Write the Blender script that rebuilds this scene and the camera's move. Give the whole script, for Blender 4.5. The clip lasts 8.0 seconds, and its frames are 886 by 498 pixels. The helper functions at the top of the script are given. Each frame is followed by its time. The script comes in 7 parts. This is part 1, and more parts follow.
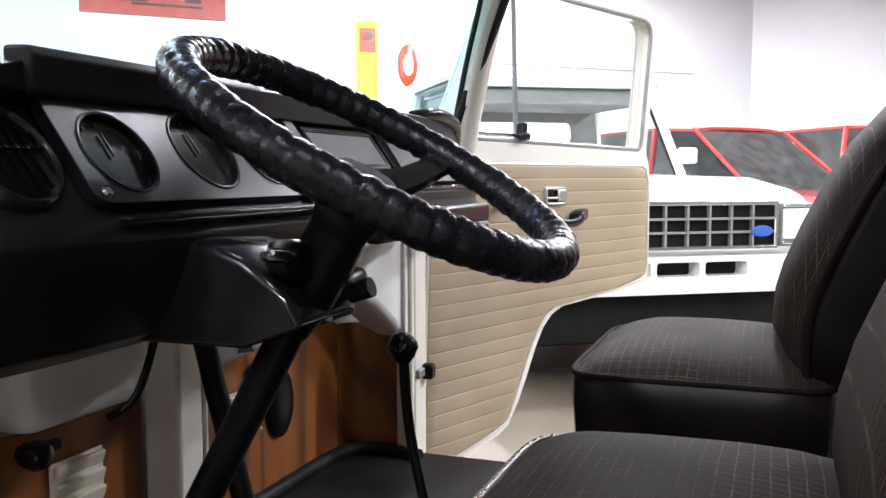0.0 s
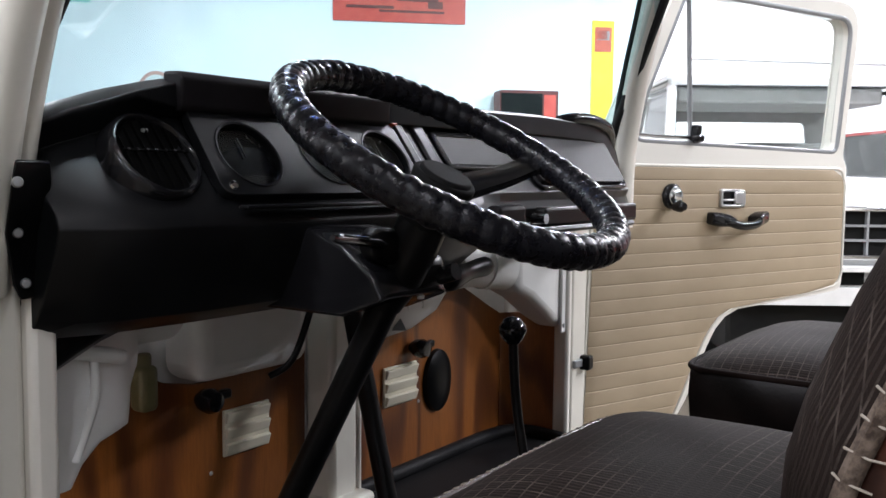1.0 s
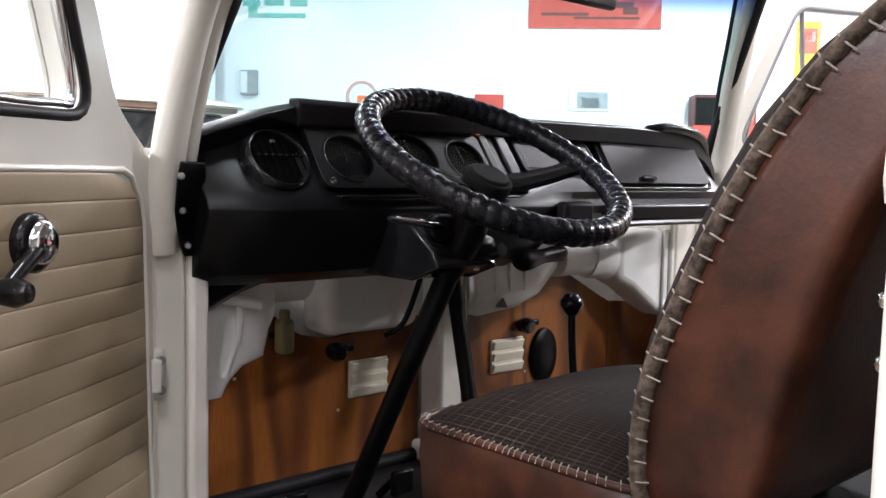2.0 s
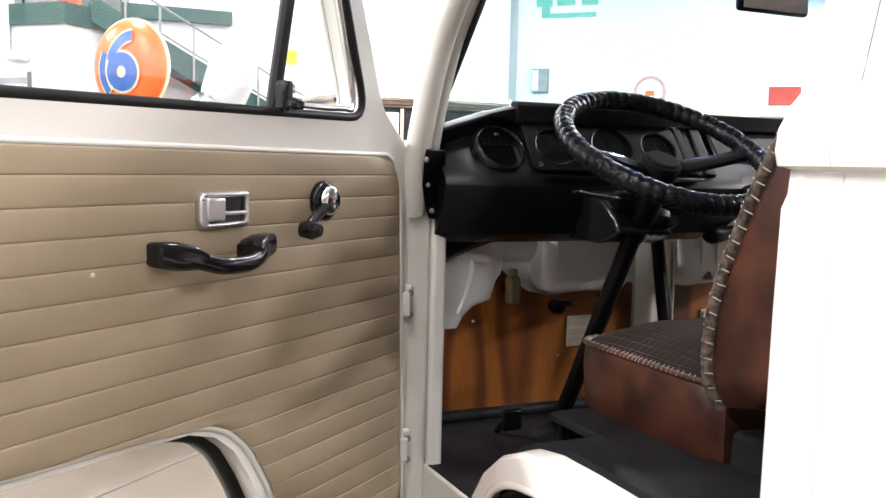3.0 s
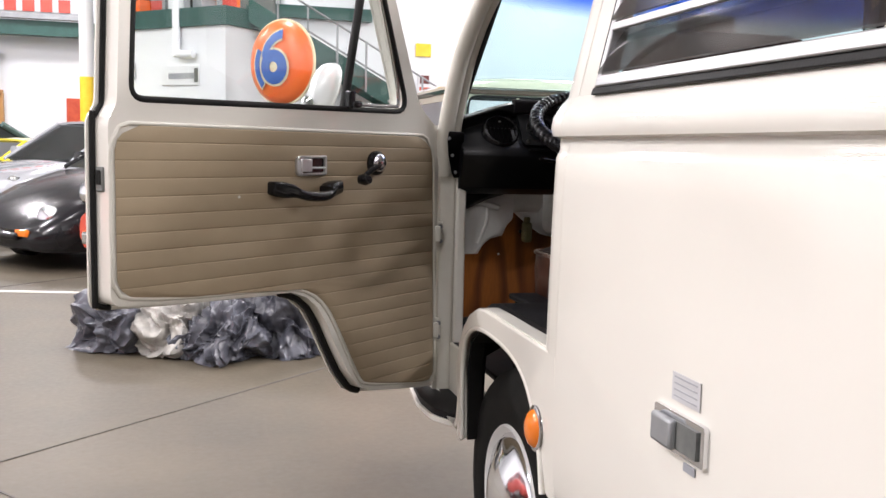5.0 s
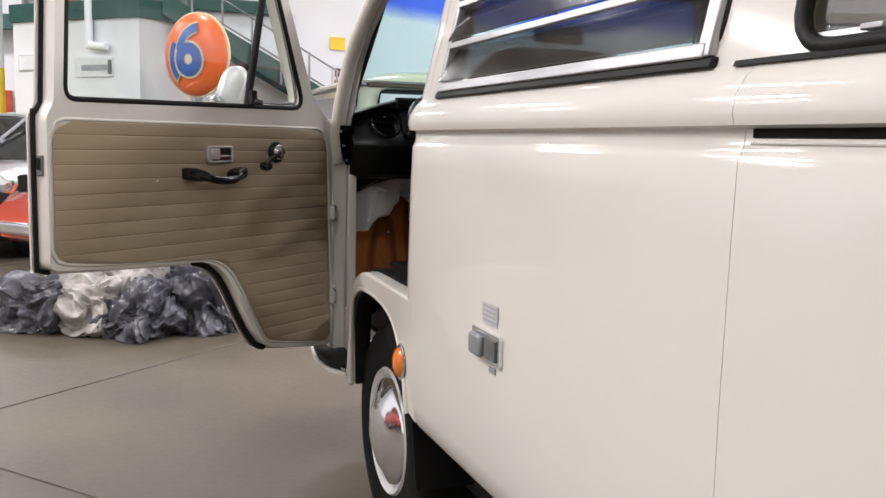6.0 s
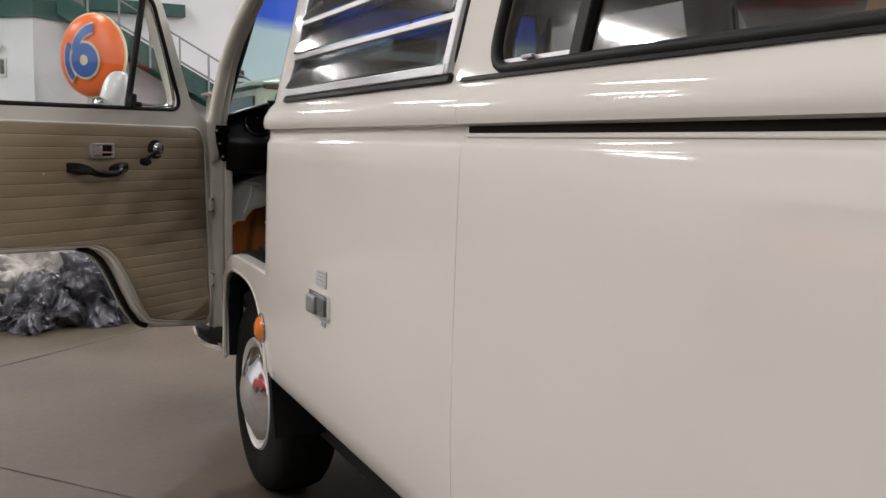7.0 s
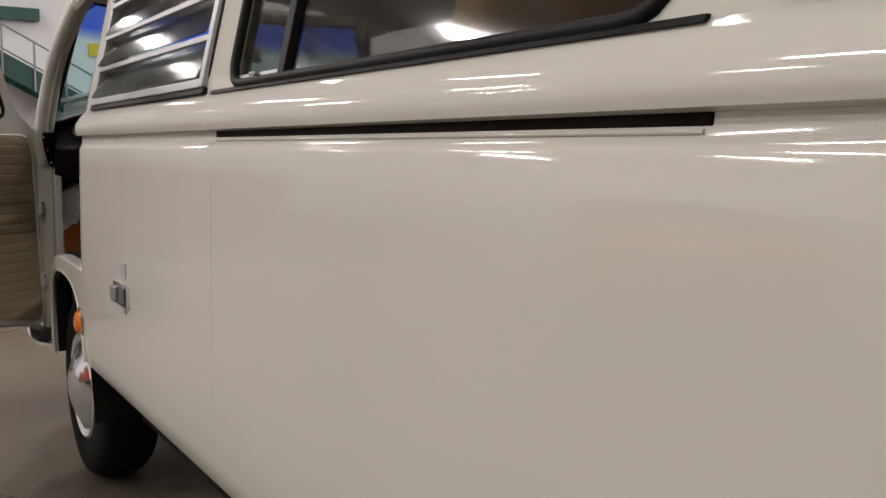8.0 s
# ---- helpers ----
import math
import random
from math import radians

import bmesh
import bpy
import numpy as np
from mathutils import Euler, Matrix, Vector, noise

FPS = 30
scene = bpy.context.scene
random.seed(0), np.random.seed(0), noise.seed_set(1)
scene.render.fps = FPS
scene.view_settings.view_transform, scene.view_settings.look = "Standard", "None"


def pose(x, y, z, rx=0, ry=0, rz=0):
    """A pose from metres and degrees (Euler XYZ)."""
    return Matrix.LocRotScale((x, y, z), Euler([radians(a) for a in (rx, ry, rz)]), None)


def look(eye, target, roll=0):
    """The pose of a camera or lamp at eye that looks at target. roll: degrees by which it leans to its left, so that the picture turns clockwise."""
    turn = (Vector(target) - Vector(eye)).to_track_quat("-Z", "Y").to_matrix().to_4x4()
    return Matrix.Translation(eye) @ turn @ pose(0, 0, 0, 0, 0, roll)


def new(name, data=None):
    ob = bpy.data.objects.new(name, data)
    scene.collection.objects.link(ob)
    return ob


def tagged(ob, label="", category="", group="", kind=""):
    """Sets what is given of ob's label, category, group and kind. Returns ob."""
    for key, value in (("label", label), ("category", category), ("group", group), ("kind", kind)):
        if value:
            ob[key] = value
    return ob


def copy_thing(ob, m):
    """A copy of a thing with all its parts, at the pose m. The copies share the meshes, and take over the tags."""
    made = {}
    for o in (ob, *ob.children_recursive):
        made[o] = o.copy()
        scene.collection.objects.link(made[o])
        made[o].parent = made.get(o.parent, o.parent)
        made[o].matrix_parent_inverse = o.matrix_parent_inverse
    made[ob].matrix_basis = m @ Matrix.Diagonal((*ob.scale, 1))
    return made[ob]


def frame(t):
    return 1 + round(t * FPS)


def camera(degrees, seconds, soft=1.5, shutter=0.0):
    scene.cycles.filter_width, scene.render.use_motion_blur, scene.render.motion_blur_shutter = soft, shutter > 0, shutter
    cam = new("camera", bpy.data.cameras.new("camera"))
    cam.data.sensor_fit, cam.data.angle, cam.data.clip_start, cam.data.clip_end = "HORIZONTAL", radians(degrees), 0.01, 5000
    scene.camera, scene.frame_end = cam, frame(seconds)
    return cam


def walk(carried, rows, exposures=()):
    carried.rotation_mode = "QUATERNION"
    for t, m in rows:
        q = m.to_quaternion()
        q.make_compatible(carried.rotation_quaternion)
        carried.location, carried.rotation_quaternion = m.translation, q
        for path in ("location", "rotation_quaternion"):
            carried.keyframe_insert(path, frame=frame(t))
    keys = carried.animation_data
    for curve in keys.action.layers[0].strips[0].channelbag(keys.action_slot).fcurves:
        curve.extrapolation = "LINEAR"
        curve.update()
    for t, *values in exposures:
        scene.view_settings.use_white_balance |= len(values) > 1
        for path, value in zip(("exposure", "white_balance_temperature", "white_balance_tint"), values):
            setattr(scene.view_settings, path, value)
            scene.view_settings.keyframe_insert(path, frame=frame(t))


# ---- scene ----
cam = camera(51.9, 8.0)
PATH = [
    (0, (-1.203, 0.075, 1.201), (0.67, 0.756, 1.04), -0.1),
    (0.5, (-1.23, -0.029, 1.2), (0.529, 0.91, 1.04), 0.3),
    (1, (-1.251, -0.153, 1.203), (0.382, 0.99, 1.038), 0.6),
    (1.5, (-1.296, -0.329, 1.201), (0.201, 0.987, 1.038), 0.7),
    (2, (-1.371, -0.532, 1.199), (-0.028, 0.941, 1.038), 1.1),
    (2.2, (-1.416, -0.616, 1.192), (-0.173, 0.943, 1.037), 1.2),
    (3.3, (-1.485, -1.116, 1.176), (-0.8, 0.753, 0.981), 1.5),
    (3.5, (-1.494, -1.206, 1.17), (-0.881, 0.687, 0.97), 1.7),
    (4, (-1.477, -1.469, 1.167), (-1.062, 0.474, 0.935), 1.9),
    (4.3, (-1.471, -1.631, 1.167), (-1.063, 0.314, 0.944), 1.8),
    (4.5, (-1.47, -1.733, 1.165), (-1.018, 0.203, 0.95), 1.7),
    (4.7, (-1.483, -1.829, 1.159), (-0.992, 0.097, 0.944), 1.5),
    (5.8, (-1.525, -2.389, 1.161), (-0.917, -0.498, 0.93), 1.3),
    (6, (-1.531, -2.471, 1.161), (-0.853, -0.604, 0.928), 1.3),
    (6.5, (-1.542, -2.699, 1.153), (-0.763, -0.871, 0.926), 1.6),
    (7, (-1.514, -2.923, 1.152), (-0.657, -1.131, 0.927), 1.3),
    (7.5, (-1.479, -3.122, 1.149), (-0.481, -1.402, 0.934), 1.0),
    (8, (-1.427, -3.317, 1.152), (-0.35, -1.646, 0.936), 0.4),
]
EXPOSURES = [(0, 0.65, 6050, 10), (0.5, 0.45, 6030, 10), (1, 0.34, 6000, 10), (1.5, 0.36, 6100, 11), (2, 0.7, 6200, 12), (3.5, 0.95, 6350, 12), (4.5, 0.45, 6400, 13), (6, -0.25, 6450, 11), (6.5, -0.48, 6450, 11), (7, -0.72, 6550, 10), (7.5, -0.90, 6700, 10), (8, -0.98, 6850, 10)]
walk(cam, [(t, look(eye, target, roll)) for t, eye, target, roll in PATH], EXPOSURES)

# ---------------------------------------------------------------- light and exposure
world = bpy.data.worlds.new("world")
scene.world = world
world.use_nodes = True
world.node_tree.nodes["Background"].inputs[0].default_value = (0.9, 0.95, 1.0, 1)
world.node_tree.nodes["Background"].inputs[1].default_value = 0.3

LAMP_WATTS = 125
LAMP_Z = 5.3


def strip_lamp(x, y, turn, share=1.0):
    data = bpy.data.lights.new("strip_lamp", "AREA")
    data.shape, data.size, data.size_y = "RECTANGLE", 1.20, 0.16
    data.energy, data.color = LAMP_WATTS * share, (1.0, 0.960, 0.965)
    ob = new("strip_lamp", data)
    ob.matrix_world = pose(x, y, LAMP_Z, 0, 0, turn)
    return ob


# ---------------------------------------------------------------- materials
def nodes_of(name):
    m = bpy.data.materials.new(name)
    m.use_nodes = True
    nt = m.node_tree
    return m, nt, nt.nodes["Principled BSDF"]


def add(nt, kind, **values):
    n = nt.nodes.new(kind)
    for key, v in values.items():
        n.inputs[key].default_value = v
    return n


def ramp(nt, fac, a, b, lo=0.3, hi=0.7):
    r = nt.nodes.new("ShaderNodeValToRGB")
    r.color_ramp.elements[0].position, r.color_ramp.elements[1].position = lo, hi
    r.color_ramp.elements[0].color, r.color_ramp.elements[1].color = (*a, 1), (*b, 1)
    nt.links.new(fac, r.inputs[0])
    return r.outputs[0]


def surface(name, a, b=None, rough=0.5, metal=0.0, scale=8.0, fine=120.0, bump=0.0, dist=0.002, rough_var=0.1, coat=0.0,
            stretch=(1, 1, 1), lo=0.35, hi=0.65, sheen=0.0, spec=0.5, coat_rough=0.04):
    """A painted or plain surface with broad variation, fine grain in gloss and relief."""
    m, nt, bs = nodes_of(name)
    b = b or tuple(min(1.0, c * 1.12) for c in a)
    tc = nt.nodes.new("ShaderNodeTexCoord")
    mp = nt.nodes.new("ShaderNodeMapping")
    mp.inputs["Scale"].default_value = stretch
    nt.links.new(tc.outputs["Object"], mp.inputs[0])
    n1 = add(nt, "ShaderNodeTexNoise", Scale=scale, Detail=5.0, Roughness=0.6)
    n2 = add(nt, "ShaderNodeTexNoise", Scale=fine, Detail=3.0, Roughness=0.6)
    nt.links.new(mp.outputs[0], n1.inputs["Vector"])
    nt.links.new(mp.outputs[0], n2.inputs["Vector"])
    nt.links.new(ramp(nt, n1.outputs[0], a, b, lo, hi), bs.inputs["Base Color"])
    mr = add(nt, "ShaderNodeMapRange")
    mr.inputs["To Min"].default_value, mr.inputs["To Max"].default_value = max(0.02, rough - rough_var), min(1.0, rough + rough_var)
    mx = nt.nodes.new("ShaderNodeMath")
    mx.operation = "ADD"
    half = nt.nodes.new("ShaderNodeMath")
    half.operation, half.inputs[1].default_value = "MULTIPLY", 0.5
    nt.links.new(n1.outputs[0], mx.inputs[0])
    nt.links.new(n2.outputs[0], mx.inputs[1])
    nt.links.new(mx.outputs[0], half.inputs[0])
    nt.links.new(half.outputs[0], mr.inputs["Value"])
    nt.links.new(mr.outputs[0], bs.inputs["Roughness"])
    bs.inputs["Metallic"].default_value = metal
    bs.inputs["Specular IOR Level"].default_value = spec
    bs.inputs["Coat Weight"].default_value = coat
    bs.inputs["Coat Roughness"].default_value = coat_rough
    bs.inputs["Sheen Weight"].default_value = sheen
    if bump:
        bp = add(nt, "ShaderNodeBump", Strength=bump, Distance=dist)
        nt.links.new(n2.outputs[0], bp.inputs["Height"])
        nt.links.new(bp.outputs[0], bs.inputs["Normal"])
    return m


def glass(name, tint, rough=0.0, least=0.045):
    m, nt, bs = nodes_of(name)
    tr = nt.nodes.new("ShaderNodeBsdfTransparent")
    tr.inputs[0].default_value = (*tint, 1)
    gl = nt.nodes.new("ShaderNodeBsdfGlossy")
    gl.inputs["Roughness"].default_value = 0.02 + rough
    lw = add(nt, "ShaderNodeLayerWeight", Blend=0.5)
    pw = nt.nodes.new("ShaderNodeMath")
    pw.operation, pw.inputs[1].default_value = "POWER", 4.0
    nt.links.new(lw.outputs["Facing"], pw.inputs[0])
    mr = add(nt, "ShaderNodeMapRange")
    mr.inputs["To Min"].default_value, mr.inputs["To Max"].default_value = least, 0.9
    nt.links.new(pw.outputs[0], mr.inputs["Value"])
    mix = nt.nodes.new("ShaderNodeMixShader")
    nt.links.new(mr.outputs[0], mix.inputs[0])
    nt.links.new(tr.outputs[0], mix.inputs[1])
    nt.links.new(gl.outputs[0], mix.inputs[2])
    nt.links.new(mix.outputs[0], nt.nodes["Material Output"].inputs[0])
    return m


def windshield_glass(name):
    """Green-blue laminated glass with a deep blue sun band along its top."""
    m = glass(name, (0.77, 0.905, 0.92))
    nt = m.node_tree
    tc = nt.nodes.new("ShaderNodeTexCoord")
    sp = nt.nodes.new("ShaderNodeSeparateXYZ")
    nt.links.new(tc.outputs["Object"], sp.inputs[0])
    mr = add(nt, "ShaderNodeMapRange")
    mr.inputs["From Min"].default_value, mr.inputs["From Max"].default_value = 1.585, 1.635
    nt.links.new(sp.outputs[2], mr.inputs["Value"])
    col = ramp(nt, mr.outputs[0], (0.77, 0.905, 0.92), (0.27, 0.42, 0.92), 0.0, 1.0)
    for n in nt.nodes:
        if n.type == "BSDF_TRANSPARENT":
            nt.links.new(col, n.inputs[0])
    return m


def wood(name):
    m, nt, bs = nodes_of(name)
    tc = nt.nodes.new("ShaderNodeTexCoord")
    mp = nt.nodes.new("ShaderNodeMapping")
    mp.inputs["Scale"].default_value = (3.0, 3.0, 0.62)
    nt.links.new(tc.outputs["Object"], mp.inputs[0])
    warp = add(nt, "ShaderNodeTexNoise", Scale=1.3, Detail=3.0)
    nt.links.new(mp.outputs[0], warp.inputs["Vector"])
    mixv = nt.nodes.new("ShaderNodeVectorMath")
    mixv.operation = "MULTIPLY_ADD"
    mixv.inputs[1].default_value = (0.35, 0.2, 0.2)
    nt.links.new(warp.outputs["Color"], mixv.inputs[0])
    nt.links.new(mp.outputs[0], mixv.inputs[2])
    # growth rings: contour lines of a slow field, stretched along the grain
    field = add(nt, "ShaderNodeTexNoise", Scale=1.15, Detail=1.5, Roughness=0.4)
    nt.links.new(mixv.outputs[0], field.inputs["Vector"])
    many = nt.nodes.new("ShaderNodeMath")
    many.operation, many.inputs[1].default_value = "MULTIPLY", 56.0
    nt.links.new(field.outputs[0], many.inputs[0])
    wv = nt.nodes.new("ShaderNodeMath")
    wv.operation = "SINE"
    nt.links.new(many.outputs[0], wv.inputs[0])
    fine = add(nt, "ShaderNodeTexNoise", Scale=9.0, Detail=6.0, Roughness=0.7)
    mp2 = nt.nodes.new("ShaderNodeMapping")
    mp2.inputs["Scale"].default_value = (26.0, 26.0, 2.2)
    nt.links.new(tc.outputs["Object"], mp2.inputs[0])
    nt.links.new(mp2.outputs[0], fine.inputs["Vector"])
    c1 = ramp(nt, wv.outputs[0], (0.235, 0.077, 0.011), (0.095, 0.026, 0.004), 0.0, 1.0)
    c2 = ramp(nt, fine.outputs[0], (0.74, 0.70, 0.66), (1, 1, 1), 0.35, 0.6)
    mul = nt.nodes.new("ShaderNodeMix")
    mul.data_type, mul.blend_type = "RGBA", "MULTIPLY"
    mul.inputs[0].default_value = 0.8
    nt.links.new(c1, mul.inputs[6])
    nt.links.new(c2, mul.inputs[7])
    nt.links.new(mul.outputs[2], bs.inputs["Base Color"])
    bs.inputs["Roughness"].default_value = 0.42
    bp = add(nt, "ShaderNodeBump", Strength=0.15, Distance=0.001)
    nt.links.new(fine.outputs[0], bp.inputs["Height"])
    nt.links.new(bp.outputs[0], bs.inputs["Normal"])
    return m


def plaid(name):
    """Dark brown woven cloth with broken pale check lines in a wide and a narrow rhythm."""
    m, nt, bs = nodes_of(name)
    tc = nt.nodes.new("ShaderNodeTexCoord")
    sp = nt.nodes.new("ShaderNodeSeparateXYZ")
    wob = add(nt, "ShaderNodeTexNoise", Scale=14.0, Detail=2.0)
    vm = nt.nodes.new("ShaderNodeVectorMath")
    vm.operation = "MULTIPLY_ADD"
    vm.inputs[1].default_value = (0.0035, 0.0035, 0.0035)
    nt.links.new(tc.outputs["Object"], wob.inputs["Vector"])
    nt.links.new(wob.outputs["Color"], vm.inputs[0])
    nt.links.new(tc.outputs["Object"], vm.inputs[2])
    nt.links.new(vm.outputs[0], sp.inputs[0])

    def lines(out, period, width):
        a = nt.nodes.new("ShaderNodeMath")
        a.operation, a.inputs[1].default_value = "DIVIDE", period
        nt.links.new(out, a.inputs[0])
        f = nt.nodes.new("ShaderNodeMath")
        f.operation = "FRACT"
        nt.links.new(a.outputs[0], f.inputs[0])
        c = nt.nodes.new("ShaderNodeMath")
        c.operation, c.inputs[1].default_value = "LESS_THAN", width
        nt.links.new(f.outputs[0], c.inputs[0])
        return c.outputs[0]

    def both(x, y, op):
        c = nt.nodes.new("ShaderNodeMath")
        c.operation = op
        nt.links.new(x, c.inputs[0])
        nt.links.new(y, c.inputs[1])
        return c.outputs[0]

    wide = both(lines(sp.outputs[0], 0.0150, 0.10), lines(sp.outputs[1], 0.0150, 0.10), "MAXIMUM")
    nar = lines(sp.outputs[0], 0.0050, 0.40)
    broken = add(nt, "ShaderNodeTexNoise", Scale=34.0, Detail=6.0, Roughness=0.75)
    nt.links.new(tc.outputs["Object"], broken.inputs["Vector"])
    gate = add(nt, "ShaderNodeMapRange")
    gate.inputs["From Min"].default_value, gate.inputs["From Max"].default_value = 0.30, 0.72
    nt.links.new(broken.outputs[0], gate.inputs["Value"])
    worn = add(nt, "ShaderNodeTexNoise", Scale=5.0, Detail=3.0, Roughness=0.6)
    nt.links.new(tc.outputs["Object"], worn.inputs["Vector"])
    keep = add(nt, "ShaderNodeMapRange")
    keep.inputs["From Min"].default_value, keep.inputs["From Max"].default_value = 0.36, 0.58
    keep.inputs["To Min"].default_value = 0.06
    nt.links.new(worn.outputs[0], keep.inputs["Value"])
    w = both(both(wide, gate.outputs[0], "MULTIPLY"), keep.outputs[0], "MULTIPLY")
    half = nt.nodes.new("ShaderNodeMath")
    half.operation, half.inputs[1].default_value = "MULTIPLY", 0.13
    nt.links.new(nar, half.inputs[0])
    fac = both(w, half.outputs[0], "MAXIMUM")
    mix = nt.nodes.new("ShaderNodeMix")
    mix.data_type = "RGBA"
    mix.inputs[6].default_value = (0.0115, 0.0080, 0.0068, 1)
    mix.inputs[7].default_value = (0.088, 0.071, 0.060, 1)
    nt.links.new(fac, mix.inputs[0])
    nt.links.new(mix.outputs[2], bs.inputs["Base Color"])
    bs.inputs["Roughness"].default_value = 0.72
    bs.inputs["Specular IOR Level"].default_value = 0.04
    weave = add(nt, "ShaderNodeTexNoise", Scale=420.0, Detail=2.0)
    nt.links.new(tc.outputs["Object"], weave.inputs["Vector"])
    bp = add(nt, "ShaderNodeBump", Strength=0.35, Distance=0.0015)
    nt.links.new(weave.outputs[0], bp.inputs["Height"])
    nt.links.new(bp.outputs[0], bs.inputs["Normal"])
    return m


def glow(name, colour, strength):
    m, nt, bs = nodes_of(name)
    bs.inputs["Base Color"].default_value = (*colour, 1)
    bs.inputs["Emission Color"].default_value = (*colour, 1)
    bs.inputs["Emission Strength"].default_value = strength
    return m


PAINT = surface("cream_paint", (0.72, 0.698, 0.636), (0.745, 0.722, 0.660), 0.55, spec=0.2, scale=1.5, fine=13, bump=0.12, dist=0.0012, rough_var=0.05, coat=1.0, coat_rough=0.06)
JAMB = surface("jamb_paint", (0.64, 0.62, 0.55), (0.70, 0.68, 0.61), 0.38, scale=6, rough_var=0.1, coat=0.3)
BLACK = surface("black_plastic", (0.003, 0.003, 0.0035), (0.006, 0.006, 0.006), 0.34, spec=0.13, fine=500, bump=0.12, dist=0.0008)
DASH = surface("dash_vinyl", (0.003, 0.003, 0.0035), (0.006, 0.0065, 0.0070), 0.34, spec=0.19, scale=5, fine=300, bump=0.015, dist=0.0006)
VOID = surface("vent_black", (0.0012, 0.0012, 0.0012), (0.0025, 0.0025, 0.0025), 0.85, spec=0.02)
DASHGREY = surface("dash_grey", (0.009, 0.008, 0.009), (0.013, 0.012, 0.013), 0.48, spec=0.07, fine=300, bump=0.06, dist=0.0006)
GLOSSBLACK = surface("gloss_black", (0.005, 0.005, 0.006), (0.009, 0.009, 0.010), 0.16, spec=0.35, rough_var=0.06)
HORN = surface("horn_vinyl", (0.004, 0.004, 0.004), (0.008, 0.008, 0.008), 0.75, spec=0.08, fine=300, bump=0.1, dist=0.0006)
LATCH = surface("latch_chrome", (0.62, 0.62, 0.63), (0.70, 0.70, 0.71), 0.34, metal=1.0, rough_var=0.06)
RUBBER = surface("black_rubber", (0.010, 0.010, 0.010), (0.016, 0.016, 0.015), 0.5, spec=0.16, fine=200, bump=0.2)
MAT = surface("rubber_mat", (0.006, 0.006, 0.007), (0.012, 0.012, 0.013), 0.5, spec=0.12, fine=260, bump=0.5, dist=0.002)
WRAP = surface("leather_wrap", (0.004, 0.004, 0.006), (0.010, 0.010, 0.012), 0.28, spec=0.24, scale=40, fine=160, bump=0.4, dist=0.0013)
CHROME = surface("chrome", (0.72, 0.73, 0.75), (0.8, 0.8, 0.82), 0.1, metal=1.0, rough_var=0.05)
ALU = surface("aluminium", (0.46, 0.46, 0.47), (0.55, 0.55, 0.56), 0.45, metal=0.85, rough_var=0.1, stretch=(1, 1, 20))
VINYL = surface("beige_vinyl", (0.315, 0.246, 0.158), (0.35, 0.276, 0.18), 0.6, scale=4, fine=420, bump=0.25, dist=0.0012)
LEATHER = surface("brown_leather", (0.014, 0.0060, 0.004), (0.064, 0.021, 0.011), 0.38, spec=0.28, scale=9, fine=160, bump=0.25, dist=0.0012, lo=0.36, hi=0.68)
DARKHIDE = surface("dark_hide", (0.0025, 0.0018, 0.0016), (0.006, 0.004, 0.0035), 0.42, spec=0.12, scale=9, fine=160, bump=0.25, dist=0.0012)
PLAID = plaid("plaid_cloth")
CLOTH = surface("worn_brown_cloth", (0.0065, 0.0040, 0.0034), (0.012, 0.0076, 0.0062), 0.8, scale=6, fine=380, bump=0.4, dist=0.0015, spec=0.05)
PIPING = surface("checked_piping", (0.036, 0.026, 0.020), (0.135, 0.105, 0.082), 0.75, scale=110, fine=400, bump=0.4, dist=0.001, spec=0.1)
WOOD = wood("wood_veneer")
GLASS = glass("clear_glass", (0.93, 0.96, 0.95))
STAIN = surface("oil_mark", (0.045, 0.040, 0.032), (0.085, 0.075, 0.06), 0.35, scale=20)
DARKGLASS = glass("louvre_glass", (0.50, 0.50, 0.50), 0.10, 0.20)
TINTGLASS = glass("tinted_side_glass", (0.60, 0.60, 0.59), 0.03, 0.17)
MIRRORBACK = surface("white_mirror_shell", (0.74, 0.74, 0.75), (0.80, 0.80, 0.80), 0.25, metal=0.15, coat=0.6)
SLOT = surface("brown_track", (0.007, 0.005, 0.004), (0.012, 0.009, 0.007), 0.7, spec=0.1)
CARGLASS = surface("car_glass", (0.012, 0.014, 0.014), (0.03, 0.033, 0.033), 0.06, rough_var=0.03, coat=1.0)
SCREEN = windshield_glass("windshield_glass")
WHITEPLASTIC = surface("white_plastic", (0.72, 0.72, 0.70), (0.80, 0.80, 0.78), 0.4, scale=6, fine=160, bump=0.06, dist=0.001)
CREAMPLASTIC = surface("cream_plastic", (0.64, 0.60, 0.47), (0.70, 0.66, 0.53), 0.5, scale=9)
STITCH = surface("pale_thread", (0.20, 0.175, 0.14), (0.27, 0.24, 0.20), 0.8)
ORANGE = surface("amber_lens", (0.75, 0.17, 0.01), (0.85, 0.22, 0.02), 0.2, coat=0.5)
RED = surface("red_plastic", (0.45, 0.05, 0.02), (0.55, 0.08, 0.03), 0.35)
TYRE = surface("tyre_rubber", (0.008, 0.008, 0.008), (0.017, 0.017, 0.016), 0.7, spec=0.08, fine=150, bump=0.3)
WHEELWHITE = surface("white_wheel_paint", (0.68, 0.68, 0.66), (0.76, 0.76, 0.74), 0.3)
DARK = surface("dark_underbody_and_shade", (0.005, 0.005, 0.005), (0.010, 0.010, 0.009), 0.85, spec=0.2)
BOTTLE = surface("yellowed_plastic", (0.13, 0.115, 0.045), (0.18, 0.165, 0.075), 0.45)
